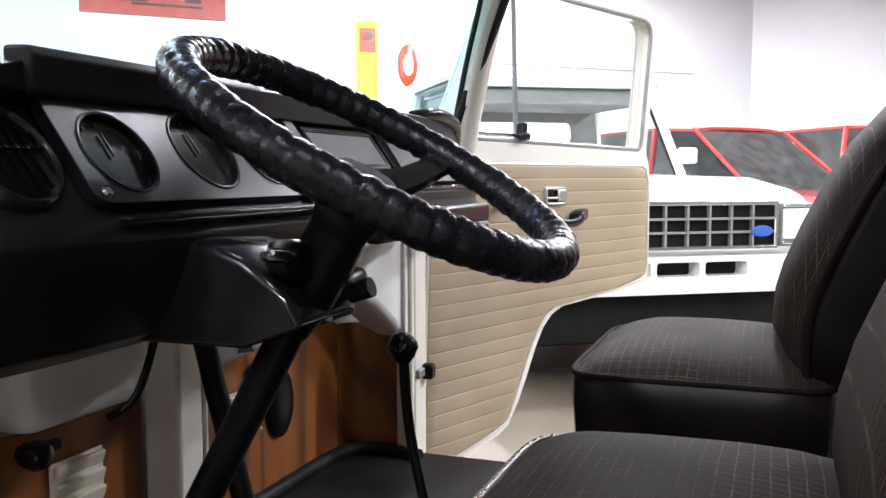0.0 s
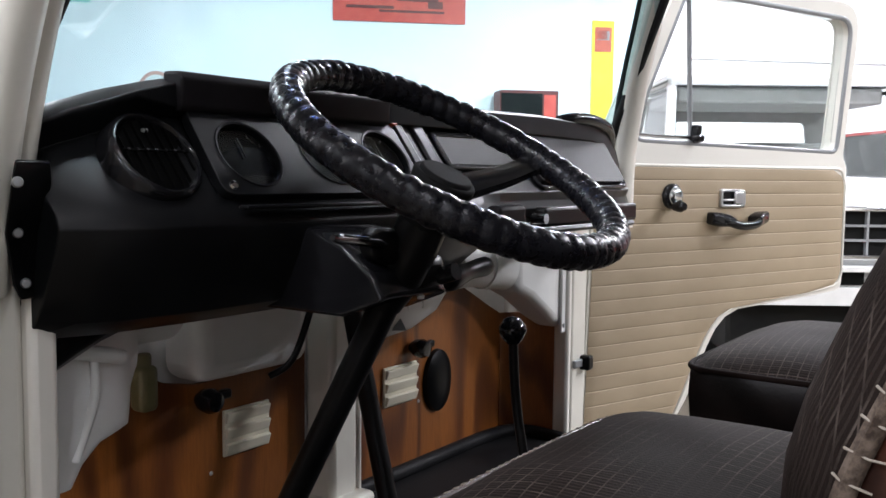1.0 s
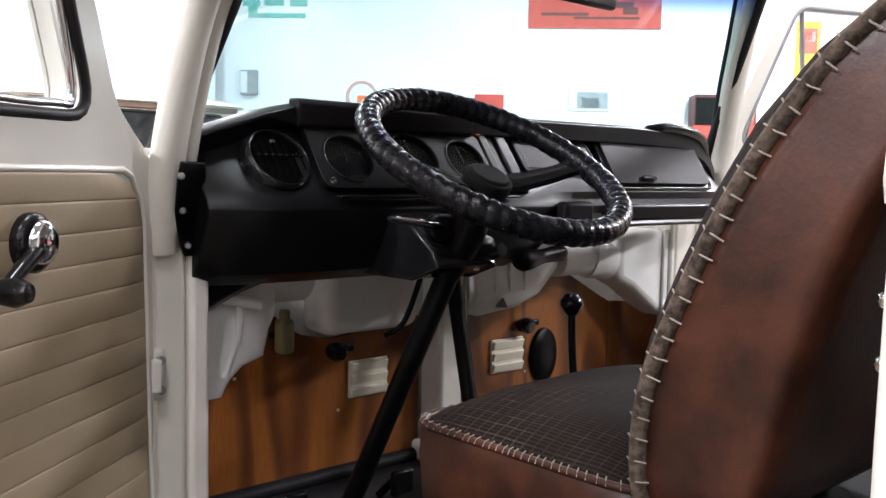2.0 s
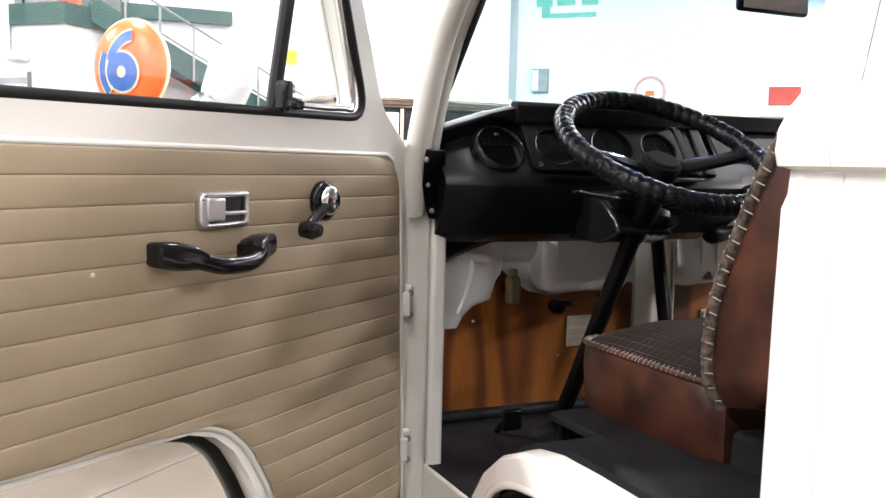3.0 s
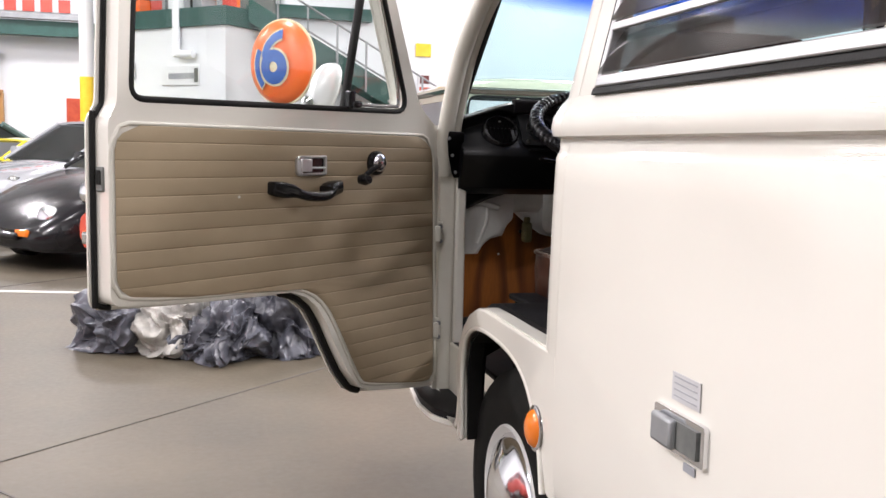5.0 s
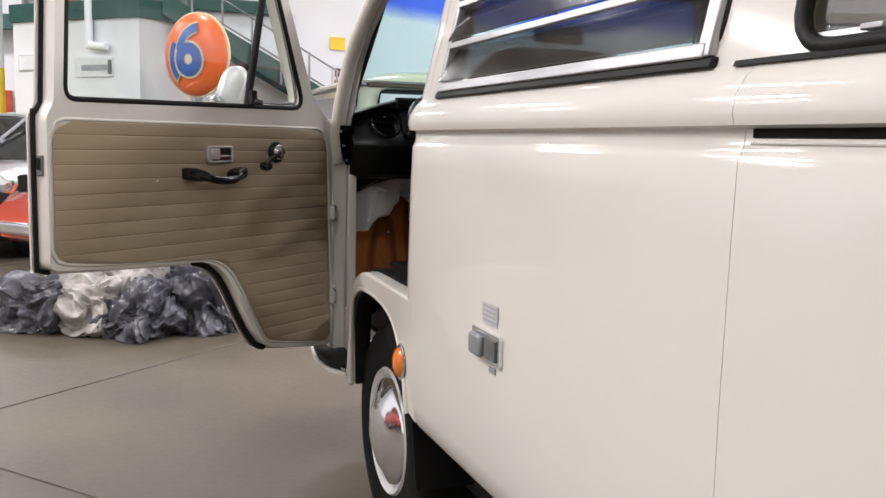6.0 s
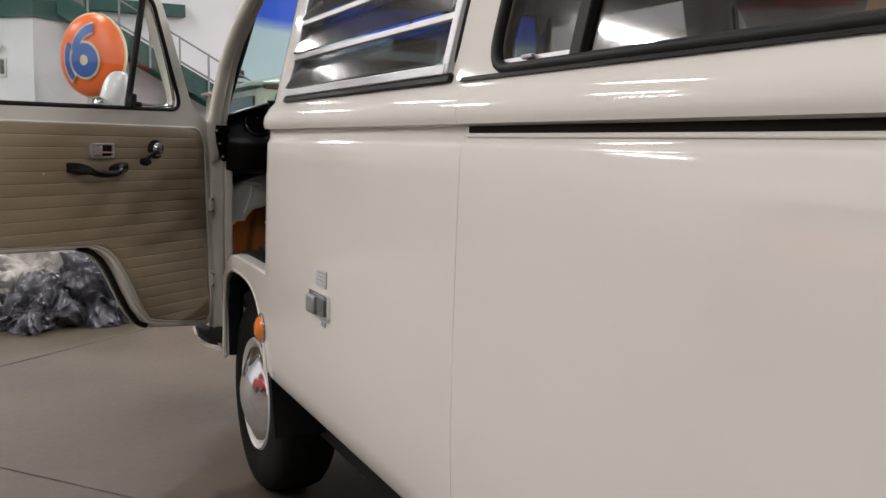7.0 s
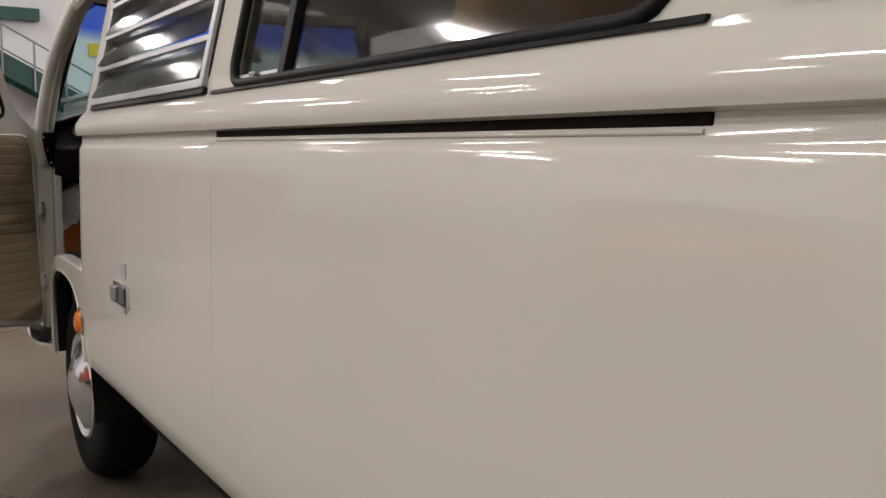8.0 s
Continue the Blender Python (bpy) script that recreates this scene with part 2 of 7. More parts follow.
PALERIM = surface("faded_red_rim", (0.55, 0.30, 0.26), (0.62, 0.38, 0.33), 0.6)
TAN = surface("tan_cloth", (0.50, 0.34, 0.16), (0.6, 0.42, 0.22), 0.8, fine=200, bump=0.3)
HEADLINER = surface("headliner", (0.5, 0.49, 0.46), (0.55, 0.54, 0.5), 0.85, fine=300, bump=0.3)
CABGREY = surface("cab_lining", (0.24, 0.23, 0.23), (0.30, 0.29, 0.29), 0.8, scale=12)
GREYTRIM = surface("grey_trim", (0.10, 0.105, 0.10), (0.17, 0.175, 0.165), 0.7, scale=12)
CONCRETE = surface("concrete", (0.070, 0.059, 0.042), (0.132, 0.112, 0.081), 0.46, spec=0.36, scale=1.3, fine=35, bump=0.06, dist=0.004, rough_var=0.16, lo=0.3, hi=0.7)
JOINT = surface("floor_joint", (0.10, 0.09, 0.08), (0.14, 0.13, 0.115), 0.8)
LINE = surface("floor_paint", (0.62, 0.60, 0.55), (0.7, 0.68, 0.62), 0.5)
WALL = surface("wall_paint", (0.74, 0.75, 0.78), (0.79, 0.80, 0.82), 0.6, scale=0.6, fine=30, bump=0.1, dist=0.004)
CEIL = surface("ceiling_paint", (0.34, 0.35, 0.36), (0.42, 0.43, 0.44), 0.8, scale=0.5)
# dark tone for the unseen south wall, so the dashboard reflects less
DIMWALL = surface("dimmed_wall", (0.16, 0.16, 0.155), (0.22, 0.22, 0.21), 0.7, scale=0.6, fine=30, bump=0.1, dist=0.004)
TEAL = surface("teal_paint", (0.011, 0.062, 0.052), (0.018, 0.082, 0.068), 0.45)
STEEL = surface("grey_steel", (0.24, 0.25, 0.26), (0.32, 0.33, 0.34), 0.45, metal=0.4)
POSTERRED = surface("poster_red", (0.50, 0.045, 0.03), (0.58, 0.07, 0.045), 0.5)
POSTERDARK = surface("poster_dark", (0.10, 0.012, 0.01), (0.14, 0.02, 0.015), 0.5)
YELLOW = surface("yellow_paint", (0.82, 0.56, 0.02), (0.88, 0.63, 0.04), 0.5)
SIGNORANGE = surface("sign_orange", (0.80, 0.13, 0.02), (0.86, 0.17, 0.03), 0.35, scale=2)
SIGNBLUE = surface("sign_blue", (0.03, 0.10, 0.36), (0.05, 0.14, 0.45), 0.4)
SIGNCREAM = surface("sign_cream", (0.72, 0.62, 0.40), (0.78, 0.68, 0.46), 0.4)
PAPER = surface("paper", (0.68, 0.69, 0.70), (0.74, 0.75, 0.76), 0.7)
INKGREY = surface("grey_print", (0.28, 0.29, 0.31), (0.36, 0.37, 0.39), 0.7)
STICKER = surface("sticker_film", (0.45, 0.45, 0.46), (0.52, 0.52, 0.53), 0.4)
BAG = surface("grey_bag_plastic", (0.030, 0.031, 0.040), (0.12, 0.125, 0.15), 0.32, scale=4, fine=30, bump=0.2, dist=0.01)
BAGLIGHT = surface("clear_bag_plastic", (0.22, 0.215, 0.205), (0.48, 0.46, 0.42), 0.35, scale=9, fine=40, bump=0.4, dist=0.01)
WOODTRIM = surface("oak_trim", (0.42, 0.20, 0.06), (0.5, 0.26, 0.09), 0.5, stretch=(1, 1, 0.1))
GREEN = surface("sign_green", (0.10, 0.42, 0.35), (0.14, 0.48, 0.41), 0.5)
BLUEPAINT = surface("blue_paint", (0.03, 0.07, 0.45), (0.04, 0.10, 0.55), 0.5)
GUTTER = surface("brown_gutter", (0.09, 0.055, 0.03), (0.13, 0.08, 0.05), 0.6, scale=10)
LAMPGLOW = glow("lamp_diffuser", (1.0, 0.985, 0.96), 14.0)


# ---------------------------------------------------------------- mesh helpers
def thing(name, m=None, label="", category="", group="", kind=""):
    ob = new(name)
    ob.empty_display_size = 0.1
    if m is not None:
        ob.matrix_world = m
    return tagged(ob, label, category, group, kind)


def part(name, bm, mat, parent=None, label="", smooth=False, bevel=0.0, seg=2, angle=35, kind="", category=""):
    """Links a bmesh as one mesh object under a thing or a part."""
    bmesh.ops.recalc_face_normals(bm, faces=bm.faces)
    me = bpy.data.meshes.new(name)
    for f in bm.faces:
        f.smooth = smooth
    bm.to_mesh(me)
    bm.free()
    mats = mat if isinstance(mat, (list, tuple)) else [mat]
    for m in mats:
        me.materials.append(m)
    ob = new(name, me)
    if parent is not None:
        ob.parent = parent
    if bevel:
        md = ob.modifiers.new("bevel", "BEVEL")
        md.width, md.segments, md.limit_method, md.angle_limit = bevel, seg, "ANGLE", radians(angle)
        md.harden_normals = False
        for p in me.polygons:
            p.use_smooth = True
        me.set_sharp_from_angle(angle=radians(50))
    elif smooth:
        me.set_sharp_from_angle(angle=radians(48))
    return tagged(ob, label, category, "", kind)


def box(bm, c, s, m=None):
    mat = Matrix.Translation(c) @ Matrix.Diagonal((*s, 1))
    if m is not None:
        mat = m @ mat
    bmesh.ops.create_cube(bm, size=1.0, matrix=mat)
    return bm


def boxes(*items):
    bm = bmesh.new()
    for it in items:
        box(bm, *it)
    return bm


def cyl(bm, a, b, r1, r2=None, n=20, caps=True):
    a, b = Vector(a), Vector(b)
    d = b - a
    q = d.to_track_quat("Z", "Y").to_matrix().to_4x4()
    bmesh.ops.create_cone(bm, cap_ends=caps, segments=n, radius1=r1, radius2=r1 if r2 is None else r2, depth=d.length,
                          matrix=Matrix.Translation((a + b) / 2) @ q)
    return bm


def rod(a, b, r1, r2=None, n=20):
    return cyl(bmesh.new(), a, b, r1, r2, n)


def lathe(profile, n=32, m=None, bm=None):
    """Revolves (radius, height) points about z."""
    bm = bm or bmesh.new()
    rings = []
    for r, z in profile:
        if r < 1e-6:
            rings.append([bm.verts.new((0, 0, z))])
        else:
            rings.append([bm.verts.new((r * math.cos(2 * math.pi * k / n), r * math.sin(2 * math.pi * k / n), z)) for k in range(n)])
    made = [v for r in rings for v in r]
    for a, b in zip(rings, rings[1:]):
        for k in range(n):
            j = (k + 1) % n
            if len(a) == 1 and len(b) == 1:
                continue
            if len(a) == 1:
                bm.faces.new((a[0], b[k], b[j]))
            elif len(b) == 1:
                bm.faces.new((a[k], a[j], b[0]))
            else:
                bm.faces.new((a[k], a[j], b[j], b[k]))
    if m is not None:
        bmesh.ops.transform(bm, matrix=m, verts=made)
    return bm


def axis_m(at, z):
    """Pose with its local z along the given direction."""
    return Matrix.Translation(at) @ Vector(z).to_track_quat("Z", "Y").to_matrix().to_4x4()


def smooth_path(points, n=6, closed=False):
    """Catmull-Rom through the points."""
    p = [Vector(q) for q in points]
    out = []
    count = len(p) if closed else len(p) - 1
    for i in range(count):
        if closed:
            a, b, c, d = p[i - 1], p[i], p[(i + 1) % len(p)], p[(i + 2) % len(p)]
        else:
            a, b, c, d = p[max(i - 1, 0)], p[i], p[i + 1], p[min(i + 2, len(p) - 1)]
        for k in range(n):
            t = k / n
            out.append(0.5 * ((2 * b) + (c - a) * t + (2 * a - 5 * b + 4 * c - d) * t * t + (3 * b - a - 3 * c + d) * t ** 3))
    if not closed:
        out.append(p[-1])
    return out


def tube(points, radius, n=10, closed=False, bm=None, flat=1.0):
    """Sweeps a round (or flattened) section along points; radius may be a function of the index."""
    bm = bm or bmesh.new()
    pts = [Vector(p) for p in points]
    rings = []
    count = len(pts)
    up = Vector((0, 0, 1))
    prev = None
    for i, p in enumerate(pts):
        if closed:
            d = pts[(i + 1) % count] - pts[i - 1]
        else:
            d = pts[min(i + 1, count - 1)] - pts[max(i - 1, 0)]
        d.normalize()
        if prev is None:
            ref = up if abs(d.z) < 0.95 else Vector((1, 0, 0))
            x = d.cross(ref).normalized()
        else:
            x = (prev - d * prev.dot(d)).normalized()
        prev = x
        y = d.cross(x)
        r = radius(i) if callable(radius) else radius
        rings.append([bm.verts.new(p + x * r * math.cos(2 * math.pi * k / n) + y * r * flat * math.sin(2 * math.pi * k / n)) for k in range(n)])
    pairs = list(zip(rings, rings[1:])) + ([(rings[-1], rings[0])] if closed else [])
    for a, b in pairs:
        for k in range(n):
            bm.faces.new((a[k], a[(k + 1) % n], b[(k + 1) % n], b[k]))
    if not closed:
        bm.faces.new(rings[0])
        bm.faces.new(rings[-1])
    return bm


def plate(loops, depth, m=None, bm=None):
    """A flat plate with holes: loops of (a, b) points lie in the local xz plane; its depth runs along local y."""
    bm = bm or bmesh.new()
    edges, made = [], []
    for loop in loops:
        vs = [bm.verts.new((a, 0, b)) for a, b in loop]
        made += vs
        edges += [bm.edges.new((vs[i], vs[(i + 1) % len(vs)])) for i in range(len(vs))]
    res = bmesh.ops.triangle_fill(bm, use_beauty=True, use_dissolve=False, edges=edges)
    faces = [g for g in res["geom"] if isinstance(g, bmesh.types.BMFace)]
    ext = bmesh.ops.extrude_face_region(bm, geom=faces)
    moved = [g for g in ext["geom"] if isinstance(g, bmesh.types.BMVert)]
    bmesh.ops.translate(bm, verts=moved, vec=(0, depth, 0))
    if m is not None:
        bmesh.ops.transform(bm, matrix=m, verts=made + moved)
    return bm


def rounded(points, r=0.03, n=5):
    """Rounds the corners of a 2D loop; r may be a list, one radius a corner."""
    out = []
    k = len(points)
    for i, p in enumerate(points):
        rr = r[i] if isinstance(r, (list, tuple)) else r
        p = Vector(p)
        a, b = Vector(points[i - 1]) - p, Vector(points[(i + 1) % k]) - p
        if rr <= 0:
            out.append((p.x, p.y))
            continue
        la, lb = a.length, b.length
        cut = min(rr, la * 0.48, lb * 0.48)
        a, b = p + a.normalized() * cut, p + b.normalized() * cut
        for j in range(n + 1):
            t = j / n
            q = a * (1 - t) ** 2 + p * 2 * t * (1 - t) + b * t * t
            out.append((q.x, q.y))
    return out


def grid_mesh(rows, closed=False, bm=None):
    """Joins rows of points of equal length into a sheet."""
    bm = bm or bmesh.new()
    vs = [[bm.verts.new(p) for p in row] for row in rows]
    for a, b in zip(vs, vs[1:]):
        n = len(a)
        for k in range(n if closed else n - 1):
            j = (k + 1) % n
            bm.faces.new((a[k], a[j], b[j], b[k]))
    return bm


def thicken(bm, depth):
    faces = list(bm.faces)
    bmesh.ops.recalc_face_normals(bm, faces=faces)
    bmesh.ops.solidify(bm, geom=faces, thickness=depth)
    return bm


def loft(sections, caps=True, bm=None):
    bm = bm or bmesh.new()
    vs = [[bm.verts.new(p) for p in s] for s in sections]
    n = len(vs[0])
    for a, b in zip(vs, vs[1:]):
        for k in range(n):
            bm.faces.new((a[k], a[(k + 1) % n], b[(k + 1) % n], b[k]))
    if caps:
        bm.faces.new(vs[0])
        bm.faces.new(vs[-1])
    return bm


def lerp_table(table, x):
    if x <= table[0][0]:
        return table[0][1]
    for (x0, y0), (x1, y1) in zip(table, table[1:]):
        if x <= x1:
            return y0 + (y1 - y0) * (x - x0) / (x1 - x0)
    return table[-1][1]


def pillow(sx, sy, sz, n=14, power=4.0, bulge=0.0):
    """A soft cushion block about its centre."""
    bm = bmesh.new()
    bmesh.ops.create_cube(bm, size=2.0)
    bmesh.ops.subdivide_edges(bm, edges=list(bm.edges), cuts=n, use_grid_fill=True)
    for v in bm.verts:
        x, y, z = v.co
        k = (abs(x) ** power + abs(y) ** power + abs(z) ** power) ** (1 / power)
        v.co = (x / k * sx / 2, y / k * sy / 2, z / k * sz / 2 * (1 + bulge * (1 - x * x) * (1 - y * y)))
    return bm


def soft_block(sections, bm=None, n=10, pw=5.0):
    """Loft of rounded rectangles: (centre, half a, half b, axis a, axis b)."""
    secs = []
    for c, ha, hb, ax, bx in sections:
        row = []
        for k in range(4 * n):
            t = 2 * math.pi * k / (4 * n)
            ca, sa = math.cos(t), math.sin(t)
            r = (abs(ca) ** pw + abs(sa) ** pw) ** (-1 / pw)
            row.append(Vector(c) + Vector(ax) * ha * r * ca + Vector(bx) * hb * r * sa)
        secs.append(row)
    return loft(secs, bm=bm)


# ---------------------------------------------------------------- hall
UA = radians(44)
U, V = Vector((math.sin(UA), math.cos(UA), 0)), Vector((-math.cos(UA), math.sin(UA), 0))
WALLTOP = 5.8
PLAN = [(-12.0, 18.0), (2.704, 18.0), (19.5, 0.6), (19.5, -13.0), (-12.0, -13.0)]


def make_hall():
    floor = part("floor", boxes(((4, 0, -0.1), (50, 46, 0.2))), CONCRETE, label="worn sealed concrete garage floor", kind="structure", category="floor")
    names = ["wall_north", "wall_east", "wall_south_east", "wall_south", "wall_west"]
    for i, nm in enumerate(names):
        a, b = Vector((*PLAN[i], 0)), Vector((*PLAN[(i + 1) % 5], 0))
        d = (b - a).normalized()
        out = Vector((-d.y, d.x, 0))
        mid = (a + b) / 2 + out * 0.12
        m = Matrix.Translation((mid.x, mid.y, WALLTOP / 2)) @ Matrix.Rotation(math.atan2(d.y, d.x), 4, "Z")
        # the south wall stays out of view and is darkened to dim reflections
        part(nm, boxes(((0, 0, 0), ((b - a).length + 0.2, 0.24, WALLTOP), m)), DIMWALL if nm == "wall_south" else WALL, label="unseen south garage wall, darkened to dim reflections" if nm == "wall_south" else "white painted garage wall", kind="structure", category="wall")
    beams = [((4, -12 + 2.1 * k, WALLTOP - 0.16), (40, 0.14, 0.30)) for k in range(15)] + [((-11 + 3.2 * k, 2, WALLTOP - 0.06), (0.10, 32, 0.12)) for k in range(10)]
    part("ceiling", boxes(((4, 0, WALLTOP + 0.1), (50, 46, 0.2)), *beams), CEIL, label="grey garage ceiling with steel purlins", kind="structure", category="ceiling")
    # saw-cut joints of the slab, sunk strips just above the surface
    for a, b in [((-3.6, 0.22), (2.8, 6.05)), ((-3.2, 2.42), (-0.4, -0.86)), ((-6, 3.0), (-1.0, 7.6)), ((1.5, 1.9), (7, 7.3)), ((2, -4), (8, 1.9)), ((3.0, 2.8), (7.5, -2.4))]:
        a, b = Vector((*a, 0)), Vector((*b, 0))
        d = b - a
        m = Matrix.Translation((*((a + b) / 2).xy, 0.002)) @ Matrix.Rotation(math.atan2(d.y, d.x), 4, "Z")
        part("floor_joint", boxes(((0, 0, 0), (d.length, 0.008, 0.004), m)), JOINT, label="dark saw-cut joint in the concrete floor", kind="structure", category="floor joint")
    m = Matrix.Translation((-2.9, 5.5, 0.003)) @ Matrix.Rotation(radians(-14), 4, "Z")
    part("floor_line", boxes(((-1.5, 0, 0), (5.0, 0.07, 0.004), m)), LINE, label="pale painted line on the garage floor", kind="structure", category="floor line")


make_hall()



def lamp_share(x, y):
    """Lamp power by area, made uneven to brighten the west and east sides."""
    if x > 3:
        return 3.9 if y < 3.5 else 0.85
    if y < -1.6:
        return 0.45
    if x < -4:
        return 1.8 if y > 2 else 2.8
    return 0.4 if y < 5 else 0.8


fixture_at = []
for i in range(-3, 5):
    for j in range(-2, 4):
        p = U * (i * 3.7 + 0.6) + V * (j * 4.2 + 0.7)
        if -10 < p.x < 17 and -12 < p.y < 16 and p.x + 0.965 * p.y < 17.5:
            fixture_at.append((p.x, p.y))
first = None
for x, y in fixture_at:
    strip_lamp(x, y, 46, lamp_share(x, y))
    m = pose(x, y, LAMP_Z, 0, 0, 46)
    if first is None:
        first = thing("ceiling_lamp", m, "fluorescent strip light hung under the ceiling", "ceiling lamp", "ceiling strip lights")
        part("housing", boxes(((0, 0, 0.07), (1.30, 0.22, 0.05))), WHITEPLASTIC, first)
        part("tube", rod((-0.60, 0, 0.035), (0.60, 0, 0.035), 0.02), LAMPGLOW, first)
        part("hanger", boxes(((-0.55, 0, 0.28), (0.02, 0.02, 0.4))), STEEL, first)
        part("hanger", boxes(((0.55, 0, 0.28), (0.02, 0.02, 0.4))), STEEL, first)
    else:
        copy_thing(first, m)

# ---------------------------------------------------------------- the van's large forms
HALF = 0.848
ZB, ZFOLD, ZWIN, ZHEAD = 0.455, 1.182, 1.262, 1.70


def side_x(z):
    """Half width of the body at a height."""
    return lerp_table([(0.455, 0.826), (0.47, 0.838), (0.52, 0.848), (0.65, 0.853), (0.85, 0.853), (1.05, 0.850), (1.148, 0.847), (1.162, 0.840), (1.184, 0.838),
                       (1.188, 0.855), (1.202, 0.859), (1.222, 0.856), (1.245, 0.842), (1.262, 0.826), (1.7, 0.7253), (1.8, 0.685), (1.88, 0.60), (1.93, 0.42), (1.95, 0.0)], z)


def nose(y):
    """How much the plan narrows towards the front."""
    return lerp_table([(-0.4, 1.0), (0.3, 0.985), (0.7, 0.955), (0.9, 0.91), (1.02, 0.83)], y)


van = thing("camper_van", Matrix(), "cream-white vintage camper van with its cab doors standing open", "van")


def side_sheet(y0, y1, zs, sign, ny=2, thick=0.012, inset=0.0):
    rows = []
    for k in range(ny + 1):
        y = y0 + (y1 - y0) * k / ny
        rows.append([(sign * (side_x(z) - inset) * nose(y), y, z) for z in zs])
    return thicken(grid_mesh(rows), thick)


def zrange(a, b, extra=()):
    zs = sorted({a, b, *[z for z in (0.455, 0.47, 0.52, 0.6, 0.65, 0.75, 0.85, 0.95, 1.05, 1.10, 1.148, 1.155, 1.162, 1.184, 1.188, 1.193, 1.202, 1.211, 1.222, 1.235, 1.245, 1.255, 1.262,
                                     1.35, 1.5, 1.6, 1.7, 1.75, 1.8, 1.85, 1.88, 1.91, 1.93) if a < z < b]})
    return zs


# sliding door and rear flank on the near side, plain flank on the far side
SILLPATH = [(-0.40, 0.775), (-0.15, 0.775), (0.0, 0.777), (0.085, 0.776), (0.15, 0.766), (0.212, 0.742), (0.268, 0.700), (0.308, 0.650), (0.332, 0.595), (0.340, 0.53), (0.345, 0.47), (0.357, 0.42), (0.385, 0.398), (0.46, 0.392), (0.80, 0.392)]
ARCH = [(0.262, 0.40), (0.272, 0.50), (0.272, 0.60), (0.250, 0.668), (0.185, 0.708), (0.09, 0.724), (-0.03, 0.724), (-0.13, 0.714), (-0.21, 0.690), (-0.27, 0.645), (-0.32, 0.57), (-0.345, 0.48)]


def upper_wall(sign, y0, y1, holes, name):
    """The window wall above the belt, leaning inwards, with its openings."""
    outer = [(y0, ZWIN)] + [(y1, ZWIN)] + [(y1, ZHEAD)] + [(y0, ZHEAD)]
    bm = plate([outer] + holes, 0.03)
    for v in bm.verts:
        y, d, z = v.co.x, v.co.y, v.co.z
        v.co = (sign * (side_x(z) - d) * nose(y), y, z)
    return part(name, bm, PAINT, van)


def seal(parent, loop, sign, r=0.012, off=0.004, mat=None, name="seal"):
    pts = [(sign * (side_x(z) + off) * nose(y), y, z) for y, z in loop]
    return part(name, tube(pts, r, 8, True), mat or RUBBER, parent, smooth=True)


LOUVRE = rounded([(-0.470, 1.272), (-1.500, 1.272), (-1.500, 1.66), (-0.470, 1.66)], 0.045)
MIDWIN = rounded([(-1.640, 1.270), (-2.745, 1.270), (-2.745, 1.65), (-1.640, 1.65)], 0.06)
REARWIN = rounded([(-2.83, 1.275), (-3.72, 1.275), (-3.72, 1.65), (-2.83, 1.65)], 0.06)


